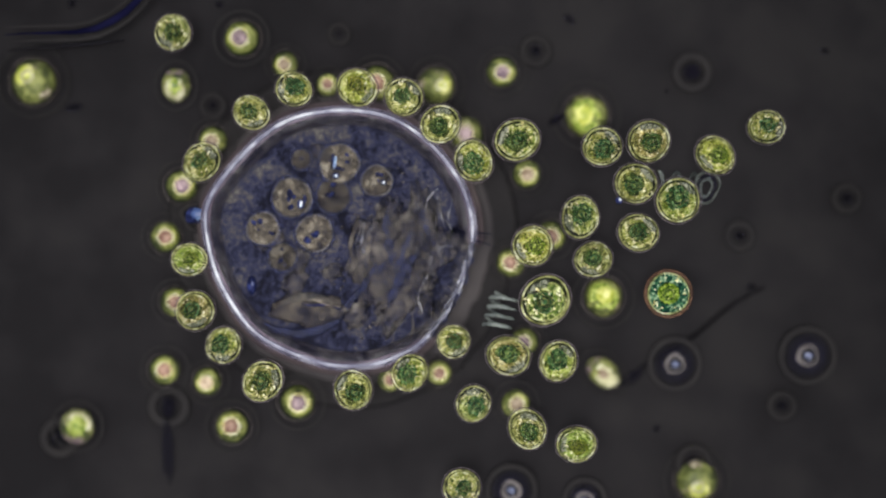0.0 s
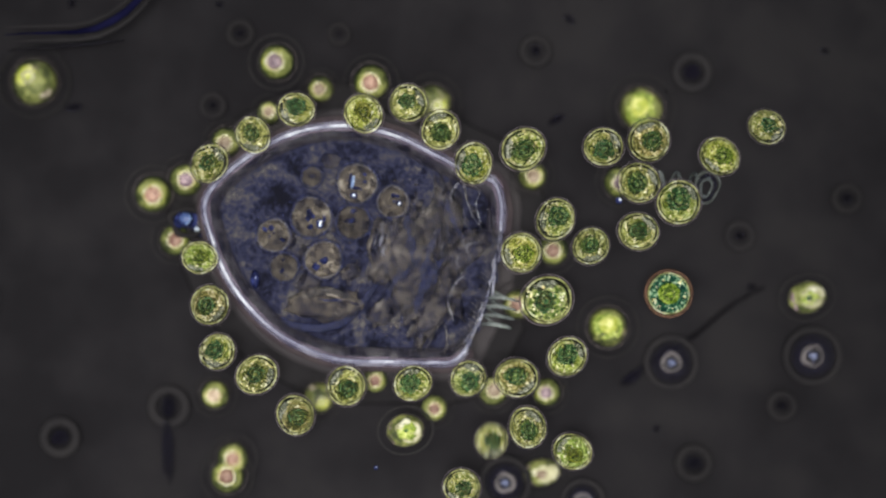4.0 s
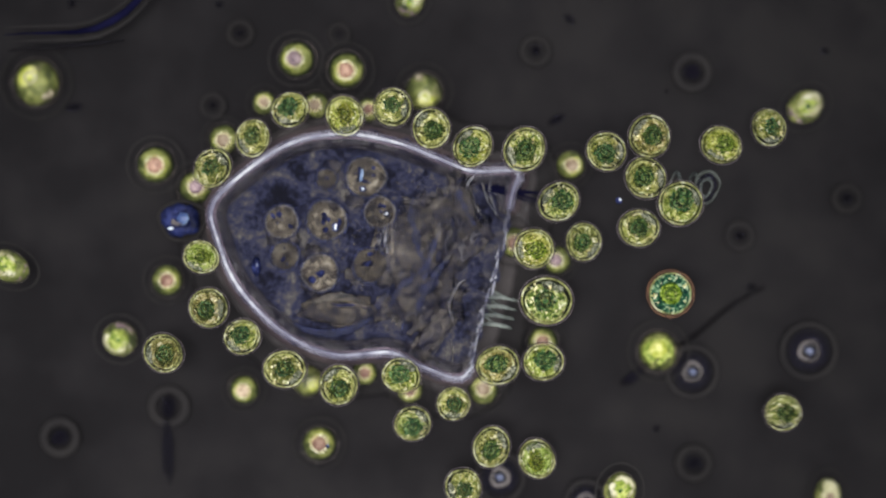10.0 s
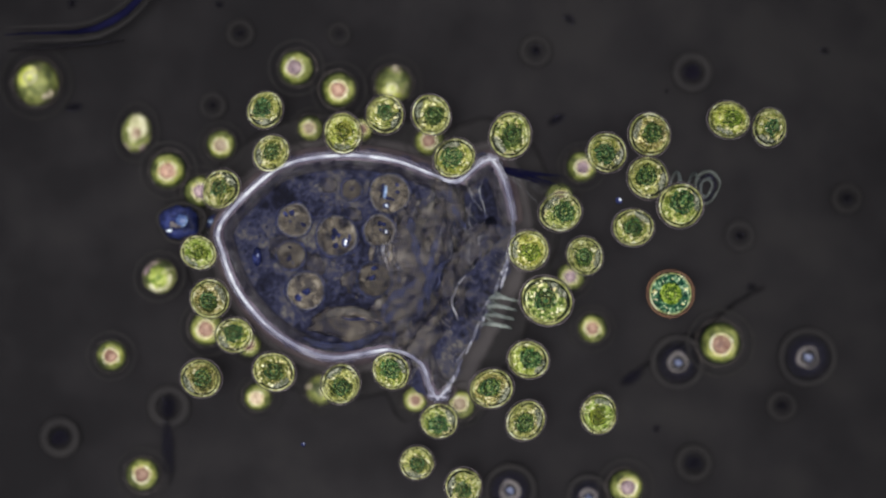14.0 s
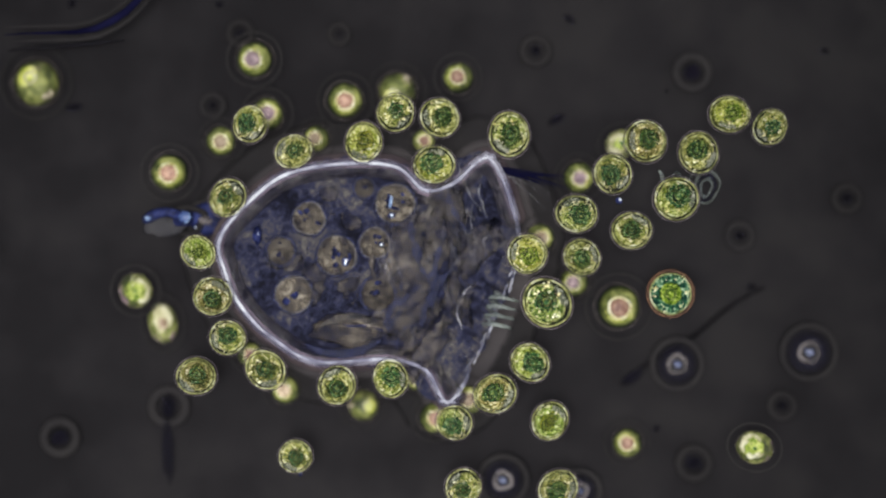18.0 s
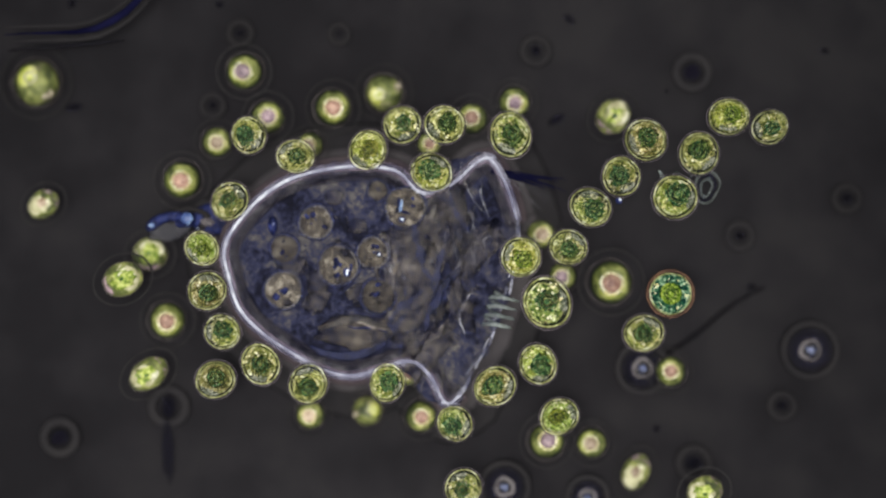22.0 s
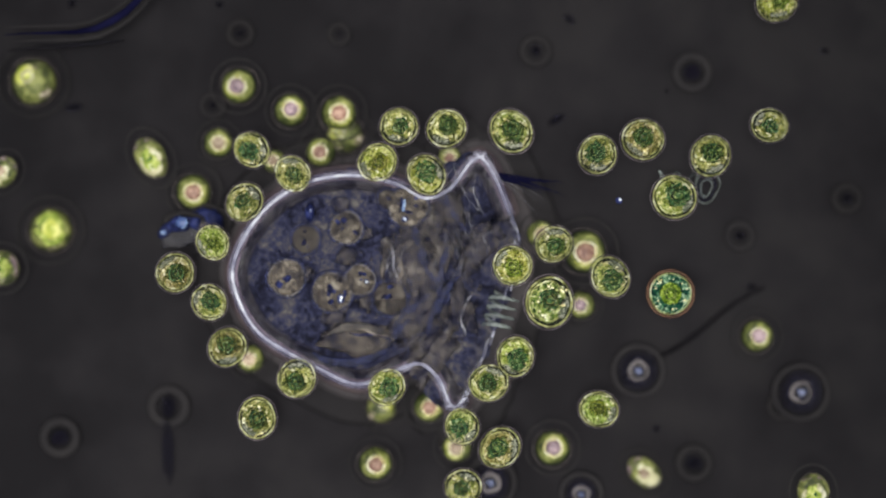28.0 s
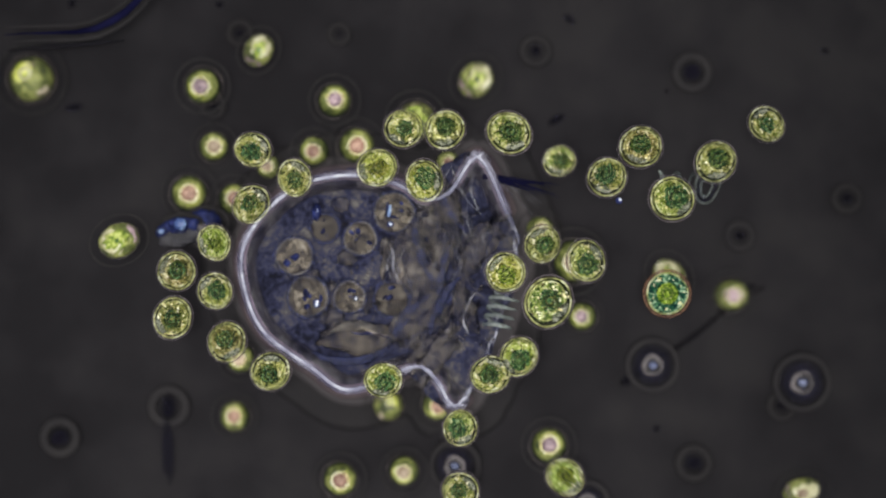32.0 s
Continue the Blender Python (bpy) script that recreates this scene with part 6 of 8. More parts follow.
    swim(PALES[7], 121, -7, [(0, 0.266, 0.032, 0.111), (1, 0.27, 0.013, 0.111), (1.53, 0.27, 0.013, 0.111), (1.65, 0.273, -0.006, 0.111), (2, 0.273, -0.006, 0.111), (3, 0.266, -0.003, 0.111), (6, 0.284, -0.003, 0.111), (6.93, 0.284, -0.003, 0.111), (7, 0.27, 0.008, 0.111), (7.1, 0.27, 0.001, 0.111), (8, 0.27, -0.006, 0.111), (9, 0.273, -0.006, 0.111), (10, 0.176, 0.016, 0.111), (11, 0.176, 0.719, 0.111), (12, -0.017, 0.719, 0.111), (13, -0.017, 0.287, 0.111), (14, -0.034, 0.266, 0.111), (17, 0.05, 0.359, 0.111), (18, 0.037, 0.423, 0.111), (19, 0.061, 0.366, 0.111), (20, 0.036, 0.342, 0.111), (21, 0.089, 0.315, 0.111), (22, 0.071, 0.322, 0.111), (23, 0.081, 0.291, 0.111), (24, 0.081, 0.719, 0.111), (30, -0.521, 0.719, 0.111), (31, -0.521, 0.127, 0.111), (32, -0.514, 0.124, 0.111)])
    swim(PALES[8], 128, -2, [(0, 0.167, -0.034, 0.11), (1, 0.169, -0.047, 0.11), (1.53, 0.169, -0.047, 0.11), (1.65, 0.155, -0.027, 0.11), (2, 0.155, -0.027, 0.11), (3, 0.185, -0.169, 0.11), (6, 0.179, -0.043, 0.11), (7, 0.229, -0.217, 0.11), (8, 0.203, -0.229, 0.11), (9, 0.224, -0.229, 0.11), (10, 0.246, -0.229, 0.11), (11, 0.266, -0.215, 0.11), (12, 0.266, -0.229, 0.11), (12.5, 0.292, -0.235, 0.11), (13, 0.357, -0.207, 0.11), (14, 0.368, -0.196, 0.11), (17, 0.382, -0.256, 0.11), (18, 0.454, -0.479, 0.11), (18.5, 0.315, -0.338, 0.11), (19, 0.558, -0.479, 0.11), (20, 0.405, -0.24, 0.11), (21, 0.405, -0.263, 0.11), (22, 0.561, -0.302, 0.11), (23, 0.475, -0.322, 0.11), (24, 0.475, -0.719, 0.11), (31, -0.514, -0.719, 0.11), (32, -0.514, -0.413, 0.11)])
    swim(PALES[9], 74, -1, [(0, 0.2, -0.229, 0.109), (1, 0.186, -0.2, 0.109), (1.53, 0.186, -0.2, 0.109), (1.65, 0.236, -0.226, 0.109), (2, 0.236, -0.226, 0.109), (3, 0.264, -0.396, 0.109), (6, 0.229, -0.229, 0.109), (7, 0.27, -0.34, 0.109), (7.5, 0.341, -0.253, 0.109), (8, 0.328, -0.215, 0.109), (9, 0.364, -0.239, 0.109), (10, 0.28, -0.027, 0.109), (11, 0.273, -0.04, 0.109), (12, 0.328, -0.054, 0.109), (13, 0.328, -0.068, 0.109), (14, 0.315, -0.068, 0.109), (17, 0.322, -0.082, 0.109), (18, 0.322, -0.082, 0.109), (19, 0.308, -0.075, 0.109), (20, 0.301, -0.075, 0.109), (21, 0.294, -0.075, 0.109), (22, 0.294, -0.068, 0.109), (23, 0.294, -0.068, 0.109), (24, 0.318, -0.082, 0.109), (25, 0.319, -0.085, 0.109), (28, 0.34, -0.138, 0.109), (29, 0.342, -0.135, 0.109), (30, 0.34, -0.145, 0.109), (31, 0.331, -0.159, 0.109), (32, 0.342, -0.166, 0.109)])
    swim(PALES[10], 326, 7, [(0, 0.179, -0.382, 0.11), (1, 0.136, -0.398, 0.11), (1.53, 0.136, -0.398, 0.11), (1.65, 0.118, -0.378, 0.11), (2, 0.118, -0.378, 0.11), (3, 0.114, -0.347, 0.11), (6, 0.152, -0.354, 0.11), (6.93, 0.152, -0.354, 0.11), (7, 0.143, -0.34, 0.11), (7.1, 0.123, -0.34, 0.11), (8, 0.104, -0.34, 0.11), (9, 0.085, -0.34, 0.11), (10, 0.099, -0.347, 0.11), (11, 0.043, -0.361, 0.11), (12, 0.03, -0.386, 0.11), (13, 0.032, -0.383, 0.11), (14, 0.043, -0.383, 0.11), (17, 0.064, -0.368, 0.11), (18, 0.064, -0.372, 0.11), (19, -0.023, -0.563, 0.11), (19.5, 0.053, -0.506, 0.11), (20, 0.081, -0.49, 0.11), (20.5, 0.096, -0.5, 0.11), (21, 0.231, -0.482, 0.11), (22, 0.366, -0.479, 0.11), (23, 0.335, -0.333, 0.11), (24, 0.322, -0.349, 0.11), (25, 0.322, -0.719, 0.11), (26.2, 0.034, -0.719, 0.11), (28, 0.034, -0.489, 0.11), (29, 0.03, -0.5, 0.11), (29.5, -0.039, -0.52, 0.11), (30, -0.078, -0.497, 0.11), (31, -0.058, -0.466, 0.11), (32, -0.096, -0.547, 0.11)])
    swim(PALES[11], 171, 0, [(0, -0.131, -0.322, 0.106), (1.53, -0.134, -0.325, 0.106), (1.65, -0.145, -0.333, 0.106), (2, -0.145, -0.333, 0.106), (3, -0.152, -0.333, 0.106), (6, -0.191, -0.298, 0.106), (7, -0.034, -0.32, 0.106), (8, -0.034, -0.34, 0.106), (9, -0.034, -0.719, 0.106), (10, -0.193, -0.305, 0.106), (11, -0.189, -0.291, 0.106), (12, -0.186, -0.289, 0.106), (13, -0.18, -0.298, 0.106), (14, -0.479, -0.236, 0.106), (17, -0.475, -0.26, 0.106), (19, -0.475, -0.26, 0.106), (20, -0.452, -0.428, 0.106), (21, -0.679, -0.584, 0.106), (22, -0.679, -0.719, 0.106), (23, -0.556, -0.372, 0.106), (24, -0.633, -0.217, 0.106), (25, -0.633, -0.719, 0.106), (32, -0.633, -0.719, 0.106)])
    swim(PALES[12], 288, -5, [(0, -0.01, -0.305, 0.107), (1, -0.027, -0.361, 0.107), (2, -0.027, -0.719, 0.107), (3, -0.023, -0.382, 0.107), (6, -0.021, -0.421, 0.107), (6.93, -0.021, -0.421, 0.107), (7, 0.043, -0.396, 0.107), (7.1, 0.043, -0.396, 0.107), (8, 0.043, -0.719, 0.107), (9, -0.082, -0.719, 0.107), (10, -0.082, -0.347, 0.107), (11, -0.075, -0.361, 0.107), (12, -0.087, -0.361, 0.107), (13, -0.075, -0.372, 0.107), (14, -0.068, -0.371, 0.107), (17, -0.068, -0.317, 0.107), (18, -0.065, -0.317, 0.107), (20, -0.071, -0.313, 0.107), (21, -0.08, -0.305, 0.107), (22, -0.082, -0.305, 0.107), (23, -0.071, -0.305, 0.107), (24, -0.058, -0.298, 0.107), (25, -0.054, -0.298, 0.107), (28, -0.054, -0.288, 0.107), (29, -0.053, -0.277, 0.107), (32, -0.054, -0.28, 0.107)])
    swim(PALES[13], 211, 3, [(0, -0.358, -0.377, 0.114), (1, -0.273, -0.353, 0.114), (2, -0.273, -0.718, 0.114), (4.2, 0.507, -0.718, 0.114), (6, 0.507, -0.542, 0.114), (7, 0.507, -0.718, 0.114), (11, 0.436, -0.718, 0.114), (12, 0.436, -0.528, 0.114), (13, 0.44, -0.597, 0.114), (14, 0.451, -0.586, 0.114), (15.8, 0.451, -0.718, 0.114), (19, 0.176, -0.718, 0.114), (20, 0.176, -0.486, 0.114), (20.5, 0.183, -0.525, 0.114), (21, 0.284, -0.592, 0.114), (21.5, 0.227, -0.53, 0.114), (22, 0.256, -0.472, 0.114), (23, 0.196, -0.45, 0.114), (24, 0.179, -0.474, 0.114), (25, 0.152, -0.472, 0.114), (28, 0.27, -0.49, 0.114), (29, 0.298, -0.472, 0.114), (30, 0.275, -0.493, 0.114), (31, 0.283, -0.47, 0.114), (32, 0.261, -0.483, 0.114)])
    swim(PALES[14], 190, -1, [(0, -0.581, -0.327, 0.109), (1, -0.537, -0.358, 0.109), (1.53, -0.537, -0.358, 0.109), (1.65, -0.554, -0.408, 0.109), (2, -0.554, -0.408, 0.109), (3, -0.565, -0.364, 0.109), (6, -0.554, -0.357, 0.109), (6.93, -0.554, -0.357, 0.109), (7, -0.533, -0.396, 0.109), (7.1, -0.508, -0.388, 0.109), (8, -0.483, -0.379, 0.109), (9, -0.479, -0.364, 0.109), (10, -0.49, -0.347, 0.109), (11, -0.47, -0.34, 0.109), (12, -0.478, -0.344, 0.109), (13, -0.47, -0.35, 0.109), (14, -0.456, -0.365, 0.109), (17, -0.409, -0.365, 0.109), (18, -0.389, -0.347, 0.109), (19, -0.382, -0.347, 0.109), (20, -0.375, -0.347, 0.109), (21, -0.354, -0.375, 0.109), (22, -0.327, -0.409, 0.109), (23, -0.358, -0.396, 0.109), (24, -0.331, -0.386, 0.109), (25, -0.327, -0.402, 0.109), (28, -0.475, -0.27, 0.109), (29, -0.479, -0.277, 0.109), (30, -0.493, -0.277, 0.109), (31, -0.493, -0.27, 0.109), (32, -0.5, -0.27, 0.109)])
    swim(PALES[15], 215, 6, [(0, -0.66, -0.131, 0.11), (1, -0.609, -0.104, 0.11), (1.53, -0.609, -0.104, 0.11), (1.65, -0.663, -0.141, 0.11), (2, -0.663, -0.141, 0.11), (3, -1.197, -0.141, 0.11), (12.5, -1.197, 0.719, 0.11), (22, -0.229, 0.719, 0.11), (23, -0.229, 0.255, 0.11), (24, -0.24, 0.255, 0.11), (25, -0.274, 0.25, 0.11), (28, -0.302, 0.239, 0.11), (29, -0.302, 0.241, 0.11), (30, -0.312, 0.241, 0.11), (31, -0.319, 0.246, 0.11), (32, -0.319, 0.241, 0.11)])
    swim(PALES[16], 317, 0, [(0, -0.684, 0.03, 0.111), (1, -0.677, 0.04, 0.111), (1.53, -0.677, 0.04, 0.111), (1.65, -0.67, 0.034, 0.111), (2, -0.67, 0.034, 0.111), (3, -0.67, 0.053, 0.111), (6, -0.632, -0.065, 0.111), (6.93, -0.632, -0.065, 0.111), (7, -0.632, -0.079, 0.111), (7.1, -0.632, -0.079, 0.111), (8, -0.695, 0.008, 0.111), (9, -0.677, -0.04, 0.111), (10, -0.68, -0.077, 0.111), (11, -0.794, 0.023, 0.111), (12, -0.91, 0.159, 0.111), (13, -0.902, -0.117, 0.111), (14, -0.818, -0.263, 0.111), (15.8, -1.197, -0.263, 0.111), (32, -1.197, -0.263, 0.111)])
    swim(PALES[17], 232, 1, [(0, -0.643, 0.155, 0.113), (1.53, -0.642, 0.158, 0.113), (1.65, -0.645, 0.158, 0.113), (2, -0.645, 0.158, 0.113), (3, -0.638, 0.162, 0.113), (6, -0.632, 0.179, 0.113), (6.93, -0.632, 0.179, 0.113), (7, -0.625, 0.155, 0.113), (7.1, -0.627, 0.156, 0.113), (8, -0.629, 0.158, 0.113), (9, -0.619, 0.148, 0.113), (10, -0.609, 0.152, 0.113), (11, -0.612, 0.148, 0.113), (12, -0.612, 0.148, 0.113), (13, -0.608, 0.143, 0.113), (14, -0.598, 0.141, 0.113), (17, -0.436, 0.335, 0.113), (19, -0.432, 0.328, 0.113), (20, -0.43, 0.325, 0.113), (23, -0.432, 0.325, 0.113), (24, -0.426, 0.328, 0.113), (25, -0.4, 0.332, 0.113), (28, -0.375, 0.342, 0.113), (29, -0.332, 0.366, 0.113), (30, -0.283, 0.378, 0.113), (31, -0.284, 0.378, 0.113), (32, -0.267, 0.366, 0.113)])
    swim(PALES[18], 162, 4, [(0, -0.567, 0.266, 0.11), (1, -0.548, 0.26, 0.11), (1.53, -0.548, 0.26, 0.11), (1.65, -0.565, 0.273, 0.11), (2, -0.565, 0.273, 0.11), (3, -0.547, 0.26, 0.11), (6, -0.53, 0.27, 0.11), (6.93, -0.53, 0.27, 0.11), (7, -0.54, 0.269, 0.11), (7.1, -0.545, 0.271, 0.11), (8, -0.548, 0.273, 0.11), (9, -0.542, 0.27, 0.11), (10, -0.54, 0.27, 0.11), (11, -0.533, 0.266, 0.11), (12, -0.531, 0.259, 0.11), (13, -0.531, 0.256, 0.11), (14, -0.547, 0.257, 0.11), (17, -0.545, 0.266, 0.11), (19, -0.553, 0.266, 0.11), (20, -0.557, 0.266, 0.11), (23, -0.557, 0.263, 0.11), (24, -0.554, 0.266, 0.11), (25, -0.548, 0.264, 0.11), (28, -0.554, 0.262, 0.11), (29, -0.551, 0.259, 0.11), (30, -0.56, 0.256, 0.11), (31, -0.565, 0.253, 0.11), (32, -0.565, 0.253, 0.11)])
    swim(PALES[19], 240, -3, [(0, -0.686, -0.298, 0.111), (1, -0.545, -0.224, 0.111), (1.53, -0.545, -0.224, 0.111), (1.65, -0.557, -0.243, 0.111), (2, -0.557, -0.243, 0.111), (3, -0.518, -0.233, 0.111), (4.8, -0.518, -0.719, 0.111), (11, 0.203, -0.719, 0.111), (12, 0.203, -0.535, 0.111), (13, 0.203, -0.719, 0.111), (15.2, -0.031, -0.719, 0.111), (17, -0.031, -0.423, 0.111), (18, -0.02, -0.416, 0.111), (19, -0.02, -0.416, 0.111), (20, -0.034, -0.416, 0.111), (21, -0.047, -0.413, 0.111), (22, -0.054, -0.413, 0.111), (23, -0.064, -0.413, 0.111), (24, -0.068, -0.409, 0.111), (25, -0.068, -0.412, 0.111), (28, -0.034, -0.389, 0.111), (29, -0.023, -0.389, 0.111), (30, -0.017, -0.386, 0.111), (31, -0.013, -0.386, 0.111), (32, -0.013, -0.386, 0.111)])
    swim(PALES[20], 57, -5, [(0, -0.52, -0.437, 0.113), (1, -0.451, -0.449, 0.113), (1.53, -0.451, -0.449, 0.113), (1.65, -0.437, -0.441, 0.113), (2, -0.437, -0.441, 0.113), (2.5, -0.516, -0.494, 0.113), (3, -0.55, -0.532, 0.113), (6, -0.393, -0.572, 0.113), (6.5, -0.358, -0.485, 0.113), (6.93, -0.393, -0.572, 0.113), (7, -0.328, -0.511, 0.113), (7.1, -0.334, -0.516, 0.113), (8, -0.339, -0.521, 0.113), (9, -0.274, -0.479, 0.113), (10, -0.305, -0.479, 0.113), (11, -0.326, -0.465, 0.113), (11.5, -0.363, -0.546, 0.113), (12, -0.473, -0.521, 0.113), (13, -0.593, -0.545, 0.113), (14, -0.741, -0.555, 0.113), (17, -0.5, -0.521, 0.113), (18, -0.5, -0.718, 0.113), (20, -0.9, -0.718, 0.113), (21, -0.9, -0.5, 0.113), (22, -0.9, -0.718, 0.113), (23, -0.11, -0.718, 0.113), (24, -0.11, -0.525, 0.113), (25, -0.193, -0.581, 0.113), (28, -0.166, -0.528, 0.113), (29, -0.245, -0.525, 0.113), (30, -0.253, -0.539, 0.113), (31, -0.26, -0.552, 0.113), (32, -0.253, -0.567, 0.113)])
    swim(PALES[21], 173, 0, [(0, 0.145, 0.436, 0.111), (0.5, 0.254, 0.403, 0.111), (1, 0.326, 0.22, 0.111), (1.5, 0.415, 0.103, 0.111), (2, 0.357, 0.085, 0.111), (3, 0.404, 0.117, 0.111), (6, 0.447, 0.217, 0.111), (6.93, 0.447, 0.217, 0.111), (7, 0.433, 0.207, 0.111), (7.1, 0.433, 0.207, 0.111), (8, 0.433, 0.719, 0.111), (10, 0.192, 0.719, 0.111), (11, 0.192, 0.352, 0.111), (12, 0.192, 0.719, 0.111), (12.5, 0.399, 0.767, 0.111), (13, 0.399, 0.119, 0.111), (14, 0.342, 0.203, 0.111), (17, 0.381, 0.099, 0.111), (18, 0.335, 0.176, 0.111), (19, 0.335, 0.719, 0.111), (20, 0.2, 0.719, 0.111), (21, 0.2, 0.342, 0.111), (22, 0.176, 0.361, 0.111), (23, 0.18, 0.354, 0.111), (24, 0.141, 0.349, 0.111), (25, 0.148, 0.352, 0.111), (26.8, 0.148, 0.719, 0.111), (28, 0.241, 0.719, 0.111), (29, 0.241, 0.357, 0.111), (30, 0.241, 0.719, 0.111), (32, 0.241, 0.719, 0.111)])
    swim(PALES[22], 17, 3, [(0, -0.427, 0.719, 0.105), (1, -0.427, 0.329, 0.105), (2, -0.427, 0.719, 0.105), (3, -0.435, 0.343, 0.105), (6, -0.414, 0.333, 0.105), (6.93, -0.414, 0.333, 0.105), (7, -0.424, 0.336, 0.105), (7.1, -0.432, 0.343, 0.105), (8, -0.441, 0.35, 0.105), (10, -0.441, 0.36, 0.105), (11, -0.445, 0.367, 0.105), (12, -0.451, 0.364, 0.105), (13, -0.449, 0.35, 0.105), (14, -0.449, 0.719, 0.105), (24, -0.417, 0.719, 0.105), (25, -0.417, 0.21, 0.105), (28, -0.417, 0.217, 0.105), (29, -0.417, 0.217, 0.105), (30, -0.424, 0.21, 0.105), (31, -0.431, 0.21, 0.105), (32, -0.431, 0.203, 0.105)])
    swim(PALES[23], 166, -3, [(0, -1.196, 0.152, 0.116), (2, -1.196, 0.152, 0.116), (3, -0.713, 0.152, 0.116), (6, -0.715, 0.085, 0.116), (6.93, -0.715, 0.085, 0.116), (7, -0.741, 0.152, 0.116), (7.1, -0.734, 0.184, 0.116), (8, -0.727, 0.217, 0.116), (9, -0.718, 0.193, 0.116), (10, -0.708, 0.207, 0.116), (11, -0.708, 0.206, 0.116), (12, -0.705, 0.196, 0.116), (13, -0.691, 0.2, 0.116), (14, -0.677, 0.193, 0.116), (17, -0.644, 0.18, 0.116), (18, -0.674, 0.188, 0.116), (19, -0.642, 0.182, 0.116), (21, -0.644, 0.18, 0.116), (22, -0.643, 0.169, 0.116), (23, -0.64, 0.162, 0.116), (24, -0.639, 0.157, 0.116), (25, -0.632, 0.15, 0.116), (26.8, -1.196, 0.15, 0.116), (32, -1.196, 0.15, 0.116)])
    swim(PALES[24], 88, 6, [(0, -0.576, -0.718, 0.115), (12, -0.576, -0.718, 0.115), (13, -0.576, -0.18, 0.115), (14, -0.581, -0.196, 0.115), (15.8, -0.581, -0.718, 0.115), (20, -0.639, -0.718, 0.115), (21, -0.639, -0.19, 0.115), (22, -0.678, -0.176, 0.115), (23, -0.635, -0.228, 0.115), (24, -0.761, -0.135, 0.115), (25, -0.727, -0.163, 0.115), (28, -0.614, 0.141, 0.115), (30, -0.616, 0.138, 0.115), (31, -0.622, 0.138, 0.115), (32, -0.625, 0.138, 0.115)])
    swim(YELLOWS[0], 0, 0, [(0, -1.02, 0.417, 0.041), (3, -1.02, 0.417, 0.041), (6, -1.013, 0.414, 0.041), (10, -1.013, 0.414, 0.041), (14, -1.013, 0.414, 0.041), (18, -1.013, 0.414, 0.041), (22, -1.013, 0.414, 0.041), (25, -1.013, 0.414, 0.041), (28, -1.02, 0.417, 0.041), (30, -1.02, 0.417, 0.041), (31, -1.023, 0.421, 0.041), (32, -1.026, 0.424, 0.041)])
    swim(YELLOWS[1], 221, -7, [(0, -0.017, 0.408, 0.031), (1, -0.031, 0.375, 0.031), (2, -0.027, 0.382, 0.031), (3, -0.03, 0.371, 0.031), (6, -0.013, 0.361, 0.031), (7, -0.013, 0.389, 0.031), (8, -0.027, 0.385, 0.031), (9, -0.034, 0.389, 0.031), (10, -0.048, 0.392, 0.031), (11, -0.065, 0.406, 0.031), (12, -0.095, 0.415, 0.031), (13, -0.11, 0.413, 0.031), (14, -0.124, 0.411, 0.031), (17, -0.119, 0.396, 0.031), (18, -0.114, 0.394, 0.031), (19, -0.114, 0.389, 0.031), (20, -0.121, 0.385, 0.031), (21, -0.123, 0.382, 0.031), (22, -0.147, 0.389, 0.031), (23, -0.15, 0.385, 0.031), (24, -0.164, 0.375, 0.031), (25, -0.158, 0.34, 0.031), (28, -0.246, 0.284, 0.031), (29, -0.216, 0.289, 0.031), (30, -0.238, 0.295, 0.031), (31, -0.217, 0.364, 0.031), (32, -0.217, 0.728, 0.031)])
    swim(YELLOWS[2], 106, -6, [(0, 0.357, 0.333, 0.037), (1, 0.419, 0.358, 0.037), (2, 0.455, 0.34, 0.037), (3, 0.434, 0.351, 0.037), (6, 0.725, 0.323, 0.037), (7, 0.753, 0.286, 0.037), (8, 0.753, 0.727, 0.037), (17.5, -1.211, 0.727, 0.037), (26.2, -1.211, 0.047, 0.037), (28, -0.978, 0.047, 0.037), (29, -1.211, 0.047, 0.037), (32, -1.211, 0.047, 0.037)])
    swim(YELLOWS[3], 141, -2, [(0, 0.633, -0.577, 0.036), (1, 0.682, -0.612, 0.036), (2, 0.713, -0.619, 0.036), (3, 0.713, -0.728, 0.036), (32, 0.713, -0.728, 0.036)])
    swim(YELLOWS[4], 150, 4, [(0, -0.288, -0.729, 0.026), (1, -0.288, -0.729, 0.026), (2, -0.288, -0.394, 0.026), (3, -0.302, -0.373, 0.026), (6, -0.316, -0.366, 0.026), (7, -0.333, -0.38, 0.026), (8, -0.345, -0.354, 0.026), (9, -0.345, -0.354, 0.026), (10, -0.338, -0.33, 0.026), (11, -0.333, -0.338, 0.026), (12, -0.316, -0.33, 0.026), (13, -0.309, -0.338, 0.026), (14, -0.305, -0.352, 0.026), (17, -0.208, -0.39, 0.026), (18, -0.199, -0.391, 0.026), (19, -0.192, -0.391, 0.026), (21, -0.192, -0.388, 0.026), (22, -0.189, -0.404, 0.026), (23, -0.182, -0.397, 0.026), (24, -0.186, -0.401, 0.026), (25, -0.182, -0.401, 0.026), (28, -0.154, -0.397, 0.026), (29, -0.143, -0.401, 0.026), (30, -0.133, -0.394, 0.026), (31, -0.133, -0.391, 0.026), (32, -0.137, -0.391, 0.026)])
